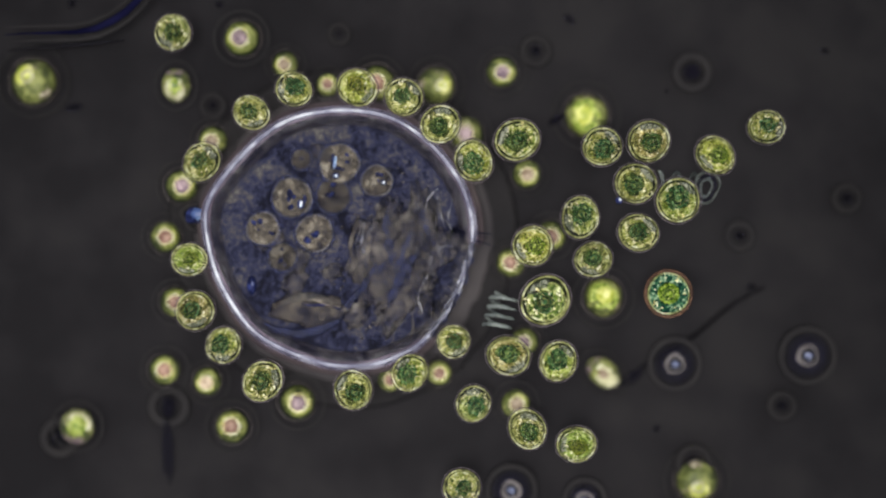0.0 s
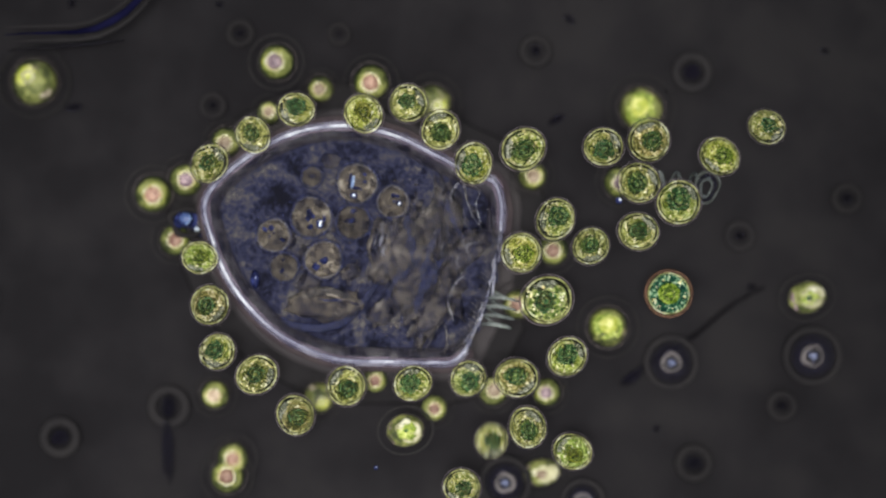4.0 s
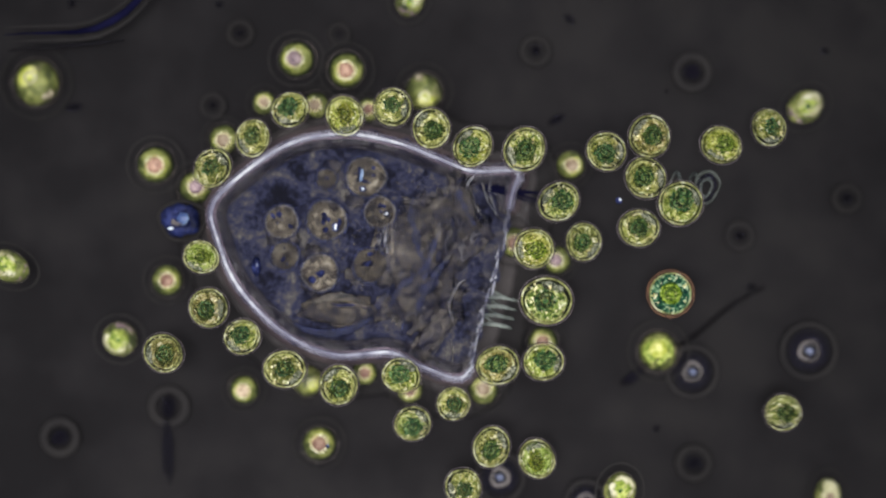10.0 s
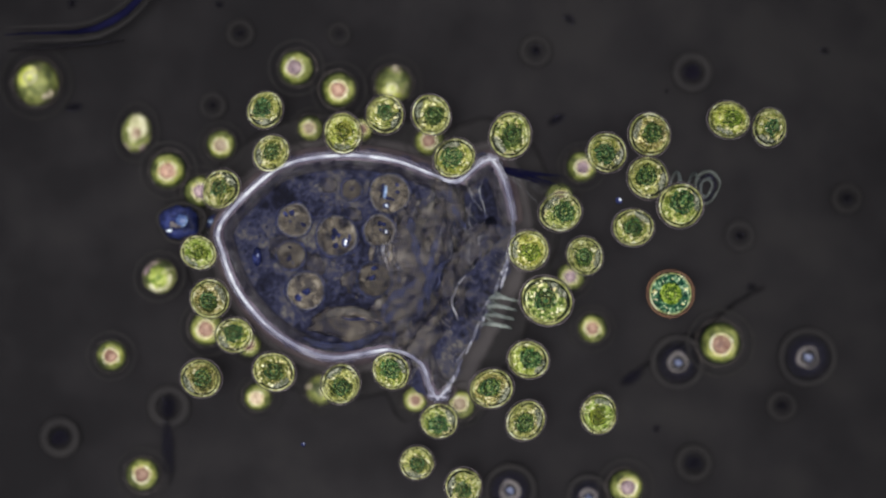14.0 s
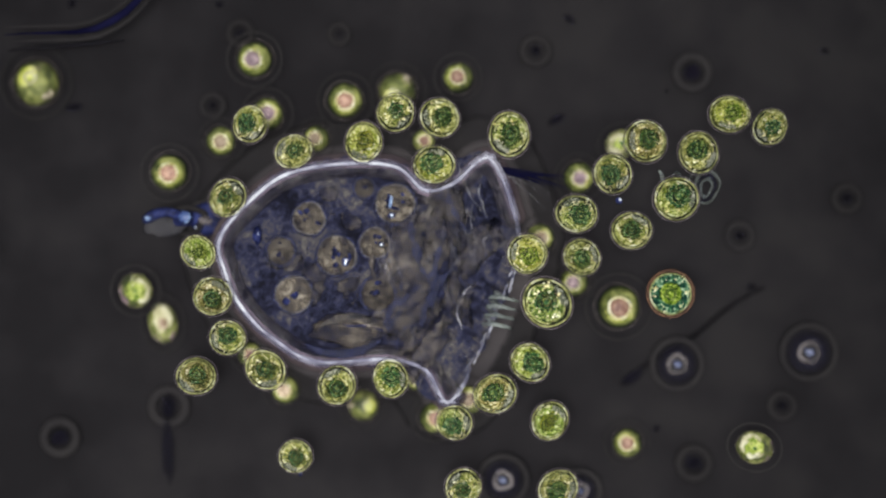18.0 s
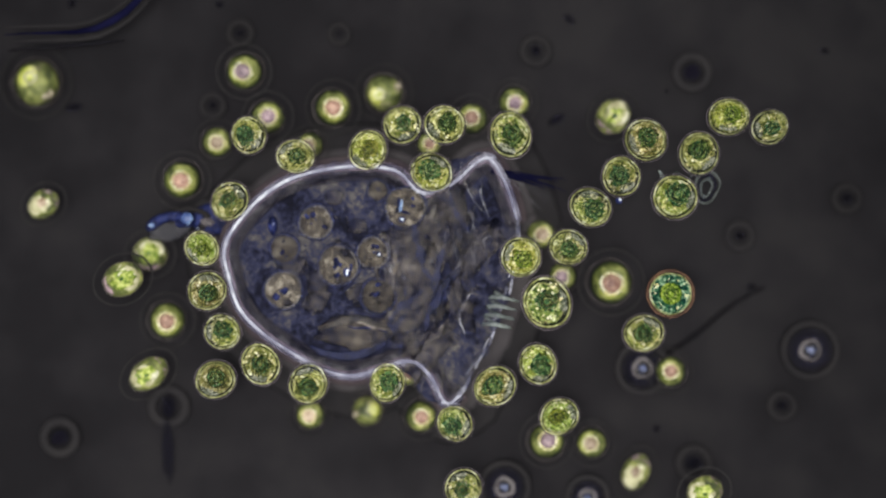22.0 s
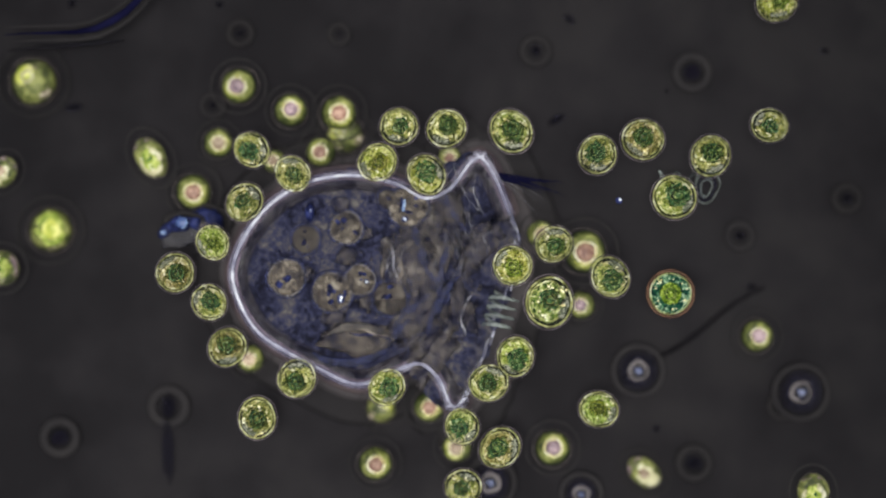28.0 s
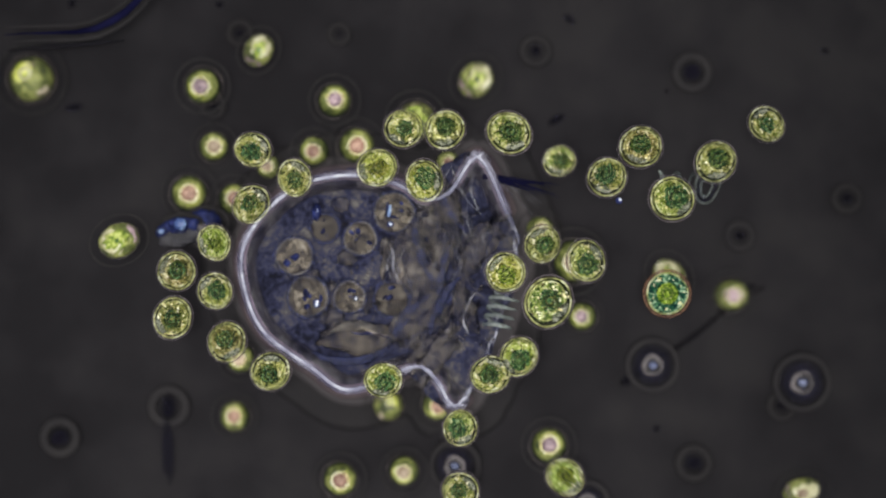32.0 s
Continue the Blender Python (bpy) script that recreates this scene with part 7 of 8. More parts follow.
    swim(YELLOWS[5], 343, 4, [(0, 0.395, -0.119, 0.12), (1, 0.393, -0.169, 0.12), (1.53, 0.393, -0.169, 0.12), (1.65, 0.388, -0.196, 0.12), (2, 0.388, -0.196, 0.12), (3, 0.395, -0.196, 0.12), (6, 0.417, -0.182, 0.12), (6.93, 0.417, -0.182, 0.12), (7, 0.418, -0.14, 0.12), (7.1, 0.436, -0.143, 0.12), (8, 0.454, -0.145, 0.12), (9, 0.489, -0.21, 0.12), (10, 0.53, -0.252, 0.12), (11, 0.648, -0.308, 0.12), (12, 0.704, -0.353, 0.12), (12.6, 1.25, -0.5, 0.12), (13.5, 1.25, 0.76, 0.12), (15, -0.065, 0.76, 0.12), (29, -0.064, 0.718, 0.12), (30, -0.064, 0.315, 0.12), (31, -0.068, 0.335, 0.12), (32, -0.068, 0.315, 0.12)])
    swim(SWIMMERS[0], 91, 16, [(0, -0.66, 0.404, 0.09), (1, -0.616, 0.372, 0.09), (1.5, -0.693, 0.403, 0.09), (2, -0.897, 0.498, 0.09), (3, -0.758, 0.591, 0.09), (4.8, -0.758, 0.721, 0.09), (9, -0.082, 0.721, 0.09), (10, -0.082, 0.616, 0.09), (11, -0.082, 0.721, 0.09), (15.2, 0.302, 0.721, 0.09), (17, 0.302, 0.274, 0.09), (17.5, 0.308, 0.255, 0.09), (18, 0.442, 0.26, 0.09), (19, 0.393, 0.351, 0.09), (20, 0.393, 0.721, 0.09), (22, 0.124, 0.721, 0.09), (23, 0.421, 0.721, 0.09), (24, 0.504, 0.536, 0.09), (25, 0.504, 0.721, 0.09), (30, -0.422, 0.721, 0.09), (31, -0.422, 0.595, 0.09), (32, -0.456, 0.491, 0.09)])
    swim(SWIMMERS[1], 139, 13, [(0, 0.398, -0.307, 0.074), (0.5, 0.298, -0.319, 0.074), (1, 0.31, -0.317, 0.074), (2, 0.31, -0.723, 0.074), (3, 0.272, -0.552, 0.074), (6, 0.233, -0.622, 0.074), (7, 0.233, -0.723, 0.074), (9, 0.954, -0.723, 0.074), (10, 0.954, -0.615, 0.074), (11, 0.838, -0.587, 0.074), (12, 0.786, -0.52, 0.074), (13, 0.947, -0.44, 0.074), (13.6, 0.947, -0.772, 0.074), (13.8, 1.281, -0.772, 0.074), (14, 1.204, -0.44, 0.074), (17, 1.204, -0.723, 0.074), (20, 0.527, -0.723, 0.074), (21, 0.527, -0.571, 0.074), (22, 0.478, -0.553, 0.074), (23, 0.499, -0.503, 0.074), (24, 0.499, -0.723, 0.074), (26.2, 0.499, -0.723, 0.074), (28, 0.499, -0.553, 0.074), (29, 0.772, -0.599, 0.074), (30, 0.912, -0.615, 0.074), (31, 0.912, -0.601, 0.074), (32, 0.889, -0.601, 0.074)])
    swim(SWIMMERS[2], 257, 17, [(0, -0.903, -0.438, 0.101), (1, -0.903, -0.72, 0.101), (2, -0.745, -0.599, 0.101), (3, -0.745, -0.72, 0.101), (7, -0.631, -0.72, 0.101), (8, -0.631, -0.285, 0.101), (9, -0.575, -0.424, 0.101), (10, -0.798, -0.222, 0.101), (11, -0.682, -0.34, 0.101), (12, -0.671, -0.134, 0.101), (13, -0.668, -0.113, 0.101), (14, -0.7, -0.068, 0.101), (17, -0.766, -0.183, 0.101), (18, -0.759, -0.103, 0.101), (19, -0.726, -0.107, 0.101), (20, -0.742, -0.054, 0.101), (21, -0.734, -0.015, 0.101), (22, -0.723, -0.013, 0.101), (23, -0.696, -0.024, 0.101), (24, -0.752, -0.01, 0.101), (24.5, -0.787, 0.005, 0.101), (25, -0.846, -0.052, 0.101), (28, -1.087, -0.047, 0.101), (29, -1.094, -0.32, 0.101), (30, -1.199, -0.32, 0.101), (32, -1.199, -0.32, 0.101)])
    swim(SWIMMERS[3], 286, 5, [(0, -1.16, -0.158, 0.22), (1, -0.705, -0.158, 0.22), (2, -1.16, -0.158, 0.22), (8, -1.16, 0.008, 0.22), (9, -0.988, 0.008, 0.22), (10, -1.052, -0.042, 0.22), (11, -1.058, -0.303, 0.22), (12, -0.998, -0.293, 0.22), (13, -1.16, -0.293, 0.22), (18, -1.16, -0.028, 0.22), (19, -0.908, -0.028, 0.22), (20, -0.934, -0.249, 0.22), (20.5, -0.814, -0.361, 0.22), (21, -0.718, -0.283, 0.22), (22, -0.713, -0.303, 0.22), (23, -0.727, -0.4, 0.22), (24, -0.595, -0.546, 0.22), (25, -0.595, -0.697, 0.22), (32, -0.595, -0.697, 0.22)])
    swim(SWIMMERS[4], 248, -1, [(0, 1.196, 0.035, 0.116), (1, 0.894, 0.035, 0.116), (1.5, 0.938, 0.085, 0.116), (2, 0.892, 0.257, 0.116), (3, 1.196, 0.257, 0.116), (4, 1.196, 0.718, 0.116), (4.2, 0.117, 0.718, 0.116), (6, 0.117, 0.614, 0.116), (7, 0.05, 0.607, 0.116), (8, 0.192, 0.402, 0.116), (9, 0.419, 0.53, 0.116), (10, 0.419, 0.718, 0.116), (11, 0.47, 0.718, 0.116), (12, 0.47, 0.444, 0.116), (13, 0.47, 0.718, 0.116), (15.2, 0.349, 0.718, 0.116), (17, 0.349, 0.405, 0.116), (18, 0.349, 0.718, 0.116), (18.5, 0.54, 0.767, 0.116), (19, 0.54, 0.454, 0.116), (20, 0.54, 0.718, 0.116), (21, 0.475, 0.422, 0.116), (22, 0.419, 0.326, 0.116), (22.5, 0.332, 0.429, 0.116), (23, 0.123, 0.584, 0.116), (24, 0.123, 0.718, 0.116), (31, 0.081, 0.718, 0.116), (32, 0.081, 0.416, 0.116)])
    swim(SWIMMERS[5], 332, 3, [(0, -1.192, 0.154, 0.137), (1, -1.192, 0.154, 0.137), (2, -1.074, 0.154, 0.137), (3, -1.192, 0.154, 0.137), (8, -1.192, 0.295, 0.137), (9, -0.939, 0.295, 0.137), (10, -1.192, 0.295, 0.137), (18, -1.192, 0.054, 0.137), (19, -1.067, 0.054, 0.137), (19.5, -1.002, 0.087, 0.137), (20, -0.967, 0.11, 0.137), (21, -1.192, 0.11, 0.137), (22, -0.981, 0.11, 0.137), (23, -1.074, 0.223, 0.137), (24, -1.192, 0.223, 0.137), (26.2, -1.192, 0.189, 0.137), (28, -1.081, 0.189, 0.137), (29, -1.192, 0.189, 0.137), (32, -1.192, 0.189, 0.137)])
    swim(SWIMMERS[6], 242, -18, [(0, 0.673, -0.697, 0.24), (1, 0.673, -0.697, 0.24), (2, 0.673, -0.465, 0.24), (3, 0.673, -0.697, 0.24), (16, 1.16, -0.697, 0.24), (20, -0.718, -0.697, 0.24), (20.226, -1.235, -0.744, 0.24), (20.5, -1.235, -0.117, 0.24), (21, -0.788, -0.117, 0.24), (22, -0.773, -0.073, 0.24), (23, -1.16, -0.073, 0.24), (29, -1.16, 0.025, 0.24), (30, -0.982, 0.025, 0.24), (30.5, -1.007, 0.051, 0.24), (31, -0.89, -0.003, 0.24), (31.5, -0.809, -0.013, 0.24), (32, -0.782, 0.021, 0.24)])
    swim(SWIMMERS[7], 147, 11, [(0, -0.123, -0.698, 0.24), (2, -0.123, -0.698, 0.24), (3, -0.123, -0.434, 0.24), (6, 0.001, -0.54, 0.24), (7, 0.001, -0.698, 0.24), (9, 0.824, -0.698, 0.24), (9.5, 0.427, -0.745, 0.24), (10, 0.427, -0.583, 0.24), (11, 0.427, -0.698, 0.24), (17, 0.752, -0.698, 0.24), (18, 0.752, -0.479, 0.24), (19, 0.752, -0.698, 0.24), (21, 0.631, -0.698, 0.24), (22, 0.631, -0.587, 0.24), (23, 0.631, -0.698, 0.24), (24, 0.698, -0.698, 0.24), (25, 0.698, -0.587, 0.24), (28, 0.894, -0.587, 0.24), (29, 0.907, -0.566, 0.24), (30, 0.907, -0.698, 0.24), (32, 0.907, -0.698, 0.24)])
    swim(SWIMMERS[8], 178, 4, [(0, 1.194, -0.158, 0.125), (2, 1.194, -0.158, 0.125), (3, 1.034, -0.158, 0.125), (6, 0.837, -0.008, 0.125), (7, 1.194, -0.008, 0.125), (8, 0.898, -0.013, 0.125), (9, 0.752, 0.165, 0.125), (10, 0.891, 0.349, 0.125), (11, 1.194, 0.349, 0.125), (12, 1.072, 0.11, 0.125), (13, 1.194, 0.11, 0.125), (20, 1.194, 0.391, 0.125), (21, 1.044, 0.391, 0.125), (22, 1.194, 0.391, 0.125), (23, 0.752, 0.217, 0.125), (24, 1.194, 0.217, 0.125), (26, 1.194, -0.717, 0.125), (28, 0.578, -0.717, 0.125), (29, 0.578, -0.158, 0.125), (30, 0.592, -0.231, 0.125), (31, 0.578, -0.217, 0.125), (32, 0.557, -0.068, 0.125)])
    swim(SWIMMERS[9], 209, 4, [(0, -0.81, 0.722, 0.082), (10, -0.81, 0.722, 0.082), (11, -0.81, 0.61, 0.082), (12, -0.81, 0.722, 0.082), (13, -0.759, 0.722, 0.082), (14, -0.759, 0.288, 0.082), (17, -0.766, 0.085, 0.082), (18, -0.694, -0.183, 0.082), (19, -0.691, -0.416, 0.082), (20, -0.892, -0.372, 0.082), (21, -0.803, -0.367, 0.082), (22, -0.803, -0.722, 0.082), (28, -0.75, -0.722, 0.082), (29, -0.75, -0.589, 0.082), (30, -0.75, -0.722, 0.082), (32, -0.75, -0.722, 0.082)])
    swim(SWIMMERS[10], 101, -8, [(0, -1.071, -0.723, 0.071), (23, -1.071, -0.723, 0.071), (24, -1.071, -0.615, 0.071), (25, -1.071, -0.723, 0.071), (32, -1.071, -0.723, 0.071)])
    swim(SWIMMERS[11], 144, 12, [(0, -0.818, 0.717, 0.127), (24, -0.818, 0.717, 0.127), (25, -0.818, 0.393, 0.127), (28, -0.718, 0.224, 0.127), (29, -1.194, 0.224, 0.127), (30, -1.194, 0.221, 0.127), (31, -0.739, 0.221, 0.127), (32, -1.194, 0.221, 0.127)])
    swim(RINGED[0], 308, -3, [(0, 0.536, -0.106, 0.333), (3, 0.536, -0.106, 0.333), (7, 0.541, -0.106, 0.333), (11, 0.541, -0.106, 0.333), (14, 0.541, -0.106, 0.333), (18, 0.541, -0.106, 0.333), (22, 0.541, -0.106, 0.333), (25, 0.541, -0.106, 0.333), (28, 0.541, -0.106, 0.333), (29, 0.541, -0.102, 0.333), (30, 0.54, -0.109, 0.333), (32, 0.533, -0.106, 0.333)])
    keys = []
    keys.append((0, outline([(-0.557, 0.108), (-0.481, 0.216), (-0.38, 0.299), (-0.26, 0.328), (-0.139, 0.316), (-0.046, 0.263), (0.021, 0.189), (0.055, 0.122), (0.07, 0.042), (0.051, -0.052), (0.008, -0.146), (-0.052, -0.22), (-0.113, -0.256), (-0.193, -0.277), (-0.3, -0.267), (-0.434, -0.206), (-0.514, -0.106), (-0.554, 0.001)])))
    keys.append((1, outline([(-0.561, 0.119), (-0.474, 0.213), (-0.354, 0.279), (-0.233, 0.295), (-0.113, 0.272), (-0.019, 0.226), (0.055, 0.189), (0.113, 0.142), (0.142, 0.062), (0.113, -0.052), (0.091, -0.146), (0.042, -0.233), (-0.032, -0.264), (-0.126, -0.269), (-0.26, -0.261), (-0.394, -0.202), (-0.494, -0.099), (-0.544, 0.015)])))
    keys.append((1.5, outline([(-0.561, 0.119), (-0.474, 0.209), (-0.354, 0.269), (-0.233, 0.285), (-0.106, 0.258), (-0.019, 0.212), (0.064, 0.182), (0.129, 0.169), (0.155, 0.068), (0.135, -0.039), (0.104, -0.159), (0.042, -0.273), (-0.025, -0.273), (-0.119, -0.264), (-0.26, -0.256), (-0.387, -0.2), (-0.49, -0.092), (-0.541, 0.015)])))
    keys.append((1.53, outline([(-0.561, 0.119), (-0.474, 0.209), (-0.354, 0.269), (-0.233, 0.285), (-0.106, 0.258), (-0.019, 0.212), (0.064, 0.182), (0.129, 0.169), (0.155, 0.068), (0.135, -0.039), (0.104, -0.159), (0.042, -0.273), (-0.025, -0.273), (-0.119, -0.264), (-0.26, -0.256), (-0.387, -0.2), (-0.49, -0.092), (-0.541, 0.015)])))
    keys.append((1.63, outline([(-0.561, 0.111), (-0.494, 0.209), (-0.394, 0.293), (-0.273, 0.324), (-0.153, 0.309), (-0.059, 0.263), (0.001, 0.189), (0.032, 0.115), (0.046, 0.021), (0.021, -0.066), (-0.012, -0.153), (-0.066, -0.22), (-0.126, -0.263), (-0.2, -0.287), (-0.313, -0.273), (-0.447, -0.21), (-0.525, -0.113), (-0.56, 0.001)])))
    keys.append((2, outline([(-0.561, 0.111), (-0.494, 0.209), (-0.394, 0.293), (-0.273, 0.324), (-0.153, 0.309), (-0.059, 0.263), (0.001, 0.189), (0.032, 0.115), (0.046, 0.021), (0.021, -0.066), (-0.012, -0.153), (-0.066, -0.22), (-0.126, -0.263), (-0.2, -0.287), (-0.313, -0.273), (-0.447, -0.21), (-0.525, -0.113), (-0.56, 0.001)])))
    keys.append((3, outline([(-0.561, 0.122), (-0.474, 0.218), (-0.354, 0.283), (-0.233, 0.3), (-0.113, 0.283), (-0.032, 0.24), (0.037, 0.189), (0.082, 0.135), (0.11, 0.055), (0.088, -0.052), (0.064, -0.146), (0.021, -0.22), (-0.039, -0.253), (-0.126, -0.269), (-0.26, -0.261), (-0.4, -0.2), (-0.498, -0.095), (-0.546, 0.015)])))
    keys.append((3.5, outline([(-0.561, 0.122), (-0.474, 0.216), (-0.354, 0.279), (-0.233, 0.296), (-0.113, 0.275), (-0.025, 0.232), (0.048, 0.189), (0.104, 0.149), (0.131, 0.062), (0.11, -0.052), (0.086, -0.153), (0.037, -0.233), (-0.032, -0.261), (-0.126, -0.269), (-0.26, -0.261), (-0.396, -0.2), (-0.496, -0.095), (-0.545, 0.015)])))
    keys.append((5.5, outline([(-0.554, 0.115), (-0.467, 0.192), (-0.354, 0.253), (-0.233, 0.272), (-0.113, 0.245), (-0.019, 0.198), (0.068, 0.159), (0.162, 0.162), (0.142, 0.082), (0.138, -0.039), (0.086, -0.173), (0.001, -0.333), (-0.059, -0.293), (-0.119, -0.26), (-0.26, -0.25), (-0.38, -0.193), (-0.483, -0.086), (-0.537, 0.021)])))
    keys.append((6, outline([(-0.554, 0.115), (-0.467, 0.189), (-0.354, 0.249), (-0.233, 0.269), (-0.113, 0.24), (-0.019, 0.192), (0.072, 0.151), (0.171, 0.162), (0.138, 0.082), (0.135, -0.039), (0.082, -0.173), (-0.032, -0.344), (-0.066, -0.304), (-0.119, -0.26), (-0.26, -0.25), (-0.38, -0.193), (-0.481, -0.086), (-0.534, 0.021)])))
    keys.append((6.93, outline([(-0.554, 0.115), (-0.467, 0.189), (-0.354, 0.249), (-0.233, 0.269), (-0.113, 0.24), (-0.019, 0.192), (0.072, 0.151), (0.171, 0.162), (0.138, 0.082), (0.135, -0.039), (0.082, -0.173), (-0.032, -0.344), (-0.066, -0.304), (-0.119, -0.26), (-0.26, -0.25), (-0.38, -0.193), (-0.481, -0.086), (-0.534, 0.021)])))
    keys.append((7, outline([(-0.528, 0.122), (-0.481, 0.202), (-0.38, 0.283), (-0.26, 0.307), (-0.139, 0.293), (-0.046, 0.24), (0.021, 0.175), (0.062, 0.122), (0.072, 0.028), (0.042, -0.066), (0.001, -0.159), (-0.059, -0.233), (-0.126, -0.267), (-0.206, -0.287), (-0.32, -0.267), (-0.441, -0.202), (-0.514, -0.106), (-0.538, 0.001)])))
    keys.append((7.1, outline([(-0.552, 0.108), (-0.494, 0.222), (-0.407, 0.293), (-0.287, 0.324), (-0.179, 0.315), (-0.086, 0.261), (-0.012, 0.189), (0.025, 0.122), (0.037, 0.035), (0.015, -0.066), (-0.025, -0.153), (-0.079, -0.22), (-0.139, -0.26), (-0.22, -0.287), (-0.32, -0.277), (-0.441, -0.213), (-0.521, -0.113), (-0.554, 0.001)])))
    keys.append((7.5, outline([(-0.561, 0.111), (-0.494, 0.209), (-0.394, 0.293), (-0.273, 0.321), (-0.153, 0.307), (-0.059, 0.26), (0.008, 0.189), (0.042, 0.115), (0.056, 0.021), (0.032, -0.066), (-0.005, -0.153), (-0.059, -0.22), (-0.119, -0.263), (-0.193, -0.283), (-0.307, -0.271), (-0.441, -0.208), (-0.521, -0.113), (-0.557, 0.001)])))
    keys.append((8, outline([(-0.558, 0.122), (-0.481, 0.213), (-0.367, 0.285), (-0.24, 0.305), (-0.119, 0.288), (-0.032, 0.245), (0.037, 0.192), (0.078, 0.135), (0.107, 0.055), (0.086, -0.052), (0.062, -0.146), (0.015, -0.22), (-0.046, -0.256), (-0.126, -0.273), (-0.26, -0.264), (-0.394, -0.202), (-0.498, -0.095), (-0.552, 0.015)])))
    keys.append((9, outline([(-0.548, 0.108), (-0.467, 0.196), (-0.354, 0.263), (-0.233, 0.285), (-0.113, 0.272), (-0.019, 0.236), (0.062, 0.192), (0.129, 0.155), (0.155, 0.082), (0.108, -0.039), (0.095, -0.159), (0.055, -0.246), (-0.019, -0.264), (-0.113, -0.267), (-0.26, -0.257), (-0.387, -0.2), (-0.49, -0.09), (-0.538, 0.021)])))
    keys.append((10, outline([(-0.544, 0.106), (-0.461, 0.189), (-0.354, 0.253), (-0.233, 0.273), (-0.113, 0.253), (-0.019, 0.218), (0.068, 0.186), (0.171, 0.182), (0.162, 0.122), (0.129, -0.039), (0.088, -0.173), (0.051, -0.3), (-0.046, -0.28), (-0.126, -0.246), (-0.26, -0.25), (-0.38, -0.197), (-0.485, -0.09), (-0.534, 0.021)])))
    keys.append((11, outline([(-0.541, 0.102), (-0.461, 0.182), (-0.354, 0.245), (-0.233, 0.263), (-0.113, 0.245), (-0.019, 0.213), (0.062, 0.182), (0.142, 0.216), (0.146, 0.108), (0.142, -0.025), (0.075, -0.173), (-0.005, -0.333), (-0.066, -0.287), (-0.126, -0.242), (-0.26, -0.249), (-0.38, -0.193), (-0.481, -0.09), (-0.53, 0.015)])))
    keys.append((13, outline([(-0.534, 0.075), (-0.461, 0.155), (-0.367, 0.216), (-0.233, 0.237), (-0.113, 0.232), (-0.019, 0.2), (0.042, 0.169), (0.129, 0.209), (0.162, 0.095), (0.162, -0.025), (0.088, -0.159), (-0.012, -0.34), (-0.059, -0.273), (-0.126, -0.237), (-0.273, -0.257), (-0.394, -0.2), (-0.487, -0.099), (-0.521, 0.001)])))
    keys.append((14, outline([(-0.528, 0.055), (-0.461, 0.135), (-0.367, 0.202), (-0.233, 0.222), (-0.113, 0.209), (-0.019, 0.175), (0.035, 0.162), (0.115, 0.209), (0.162, 0.095), (0.155, -0.025), (0.095, -0.159), (-0.005, -0.347), (-0.052, -0.273), (-0.126, -0.24), (-0.273, -0.256), (-0.394, -0.2), (-0.481, -0.106), (-0.521, -0.012)])))
    keys.append((17, outline([(-0.528, 0.028), (-0.461, 0.115), (-0.367, 0.182), (-0.233, 0.205), (-0.113, 0.2), (-0.039, 0.151), (0.028, 0.155), (0.108, 0.216), (0.162, 0.095), (0.171, -0.025), (0.102, -0.186), (0.015, -0.354), (-0.039, -0.287), (-0.126, -0.256), (-0.3, -0.267), (-0.407, -0.206), (-0.474, -0.133), (-0.514, -0.052)])))
    keys.append((19, outline([(-0.528, 0.021), (-0.461, 0.108), (-0.367, 0.175), (-0.233, 0.2), (-0.113, 0.189), (-0.046, 0.135), (0.021, 0.155), (0.108, 0.212), (0.169, 0.095), (0.175, -0.025), (0.115, -0.186), (0.021, -0.363), (-0.039, -0.293), (-0.113, -0.267), (-0.3, -0.267), (-0.407, -0.213), (-0.487, -0.133), (-0.521, -0.052)])))
    keys.append((22, outline([(-0.514, 0.015), (-0.447, 0.108), (-0.354, 0.169), (-0.22, 0.196), (-0.113, 0.185), (-0.052, 0.135), (0.021, 0.155), (0.108, 0.213), (0.169, 0.095), (0.171, -0.025), (0.115, -0.2), (0.021, -0.363), (-0.032, -0.3), (-0.086, -0.267), (-0.233, -0.3), (-0.38, -0.233), (-0.474, -0.153), (-0.508, -0.066)])))
    keys.append((25, outline([(-0.521, 0.001), (-0.434, 0.102), (-0.34, 0.165), (-0.22, 0.185), (-0.113, 0.175), (-0.052, 0.129), (0.021, 0.155), (0.102, 0.216), (0.162, 0.095), (0.171, -0.025), (0.115, -0.2), (0.021, -0.363), (-0.025, -0.3), (-0.072, -0.267), (-0.22, -0.313), (-0.367, -0.24), (-0.474, -0.159), (-0.534, -0.066)])))
    keys.append((28, outline([(-0.487, -0.005), (-0.421, 0.095), (-0.327, 0.155), (-0.22, 0.175), (-0.113, 0.155), (-0.046, 0.122), (0.015, 0.142), (0.088, 0.216), (0.149, 0.108), (0.175, -0.012), (0.115, -0.2), (0.035, -0.371), (-0.012, -0.307), (-0.066, -0.273), (-0.193, -0.32), (-0.3, -0.28), (-0.434, -0.2), (-0.494, -0.092)])))
    keys.append((30, outline([(-0.481, 0.001), (-0.421, 0.102), (-0.327, 0.155), (-0.22, 0.178), (-0.113, 0.155), (-0.046, 0.122), (0.015, 0.142), (0.086, 0.216), (0.149, 0.108), (0.171, -0.012), (0.122, -0.2), (0.037, -0.367), (-0.019, -0.3), (-0.072, -0.273), (-0.22, -0.327), (-0.327, -0.26), (-0.447, -0.186), (-0.487, -0.092)])))
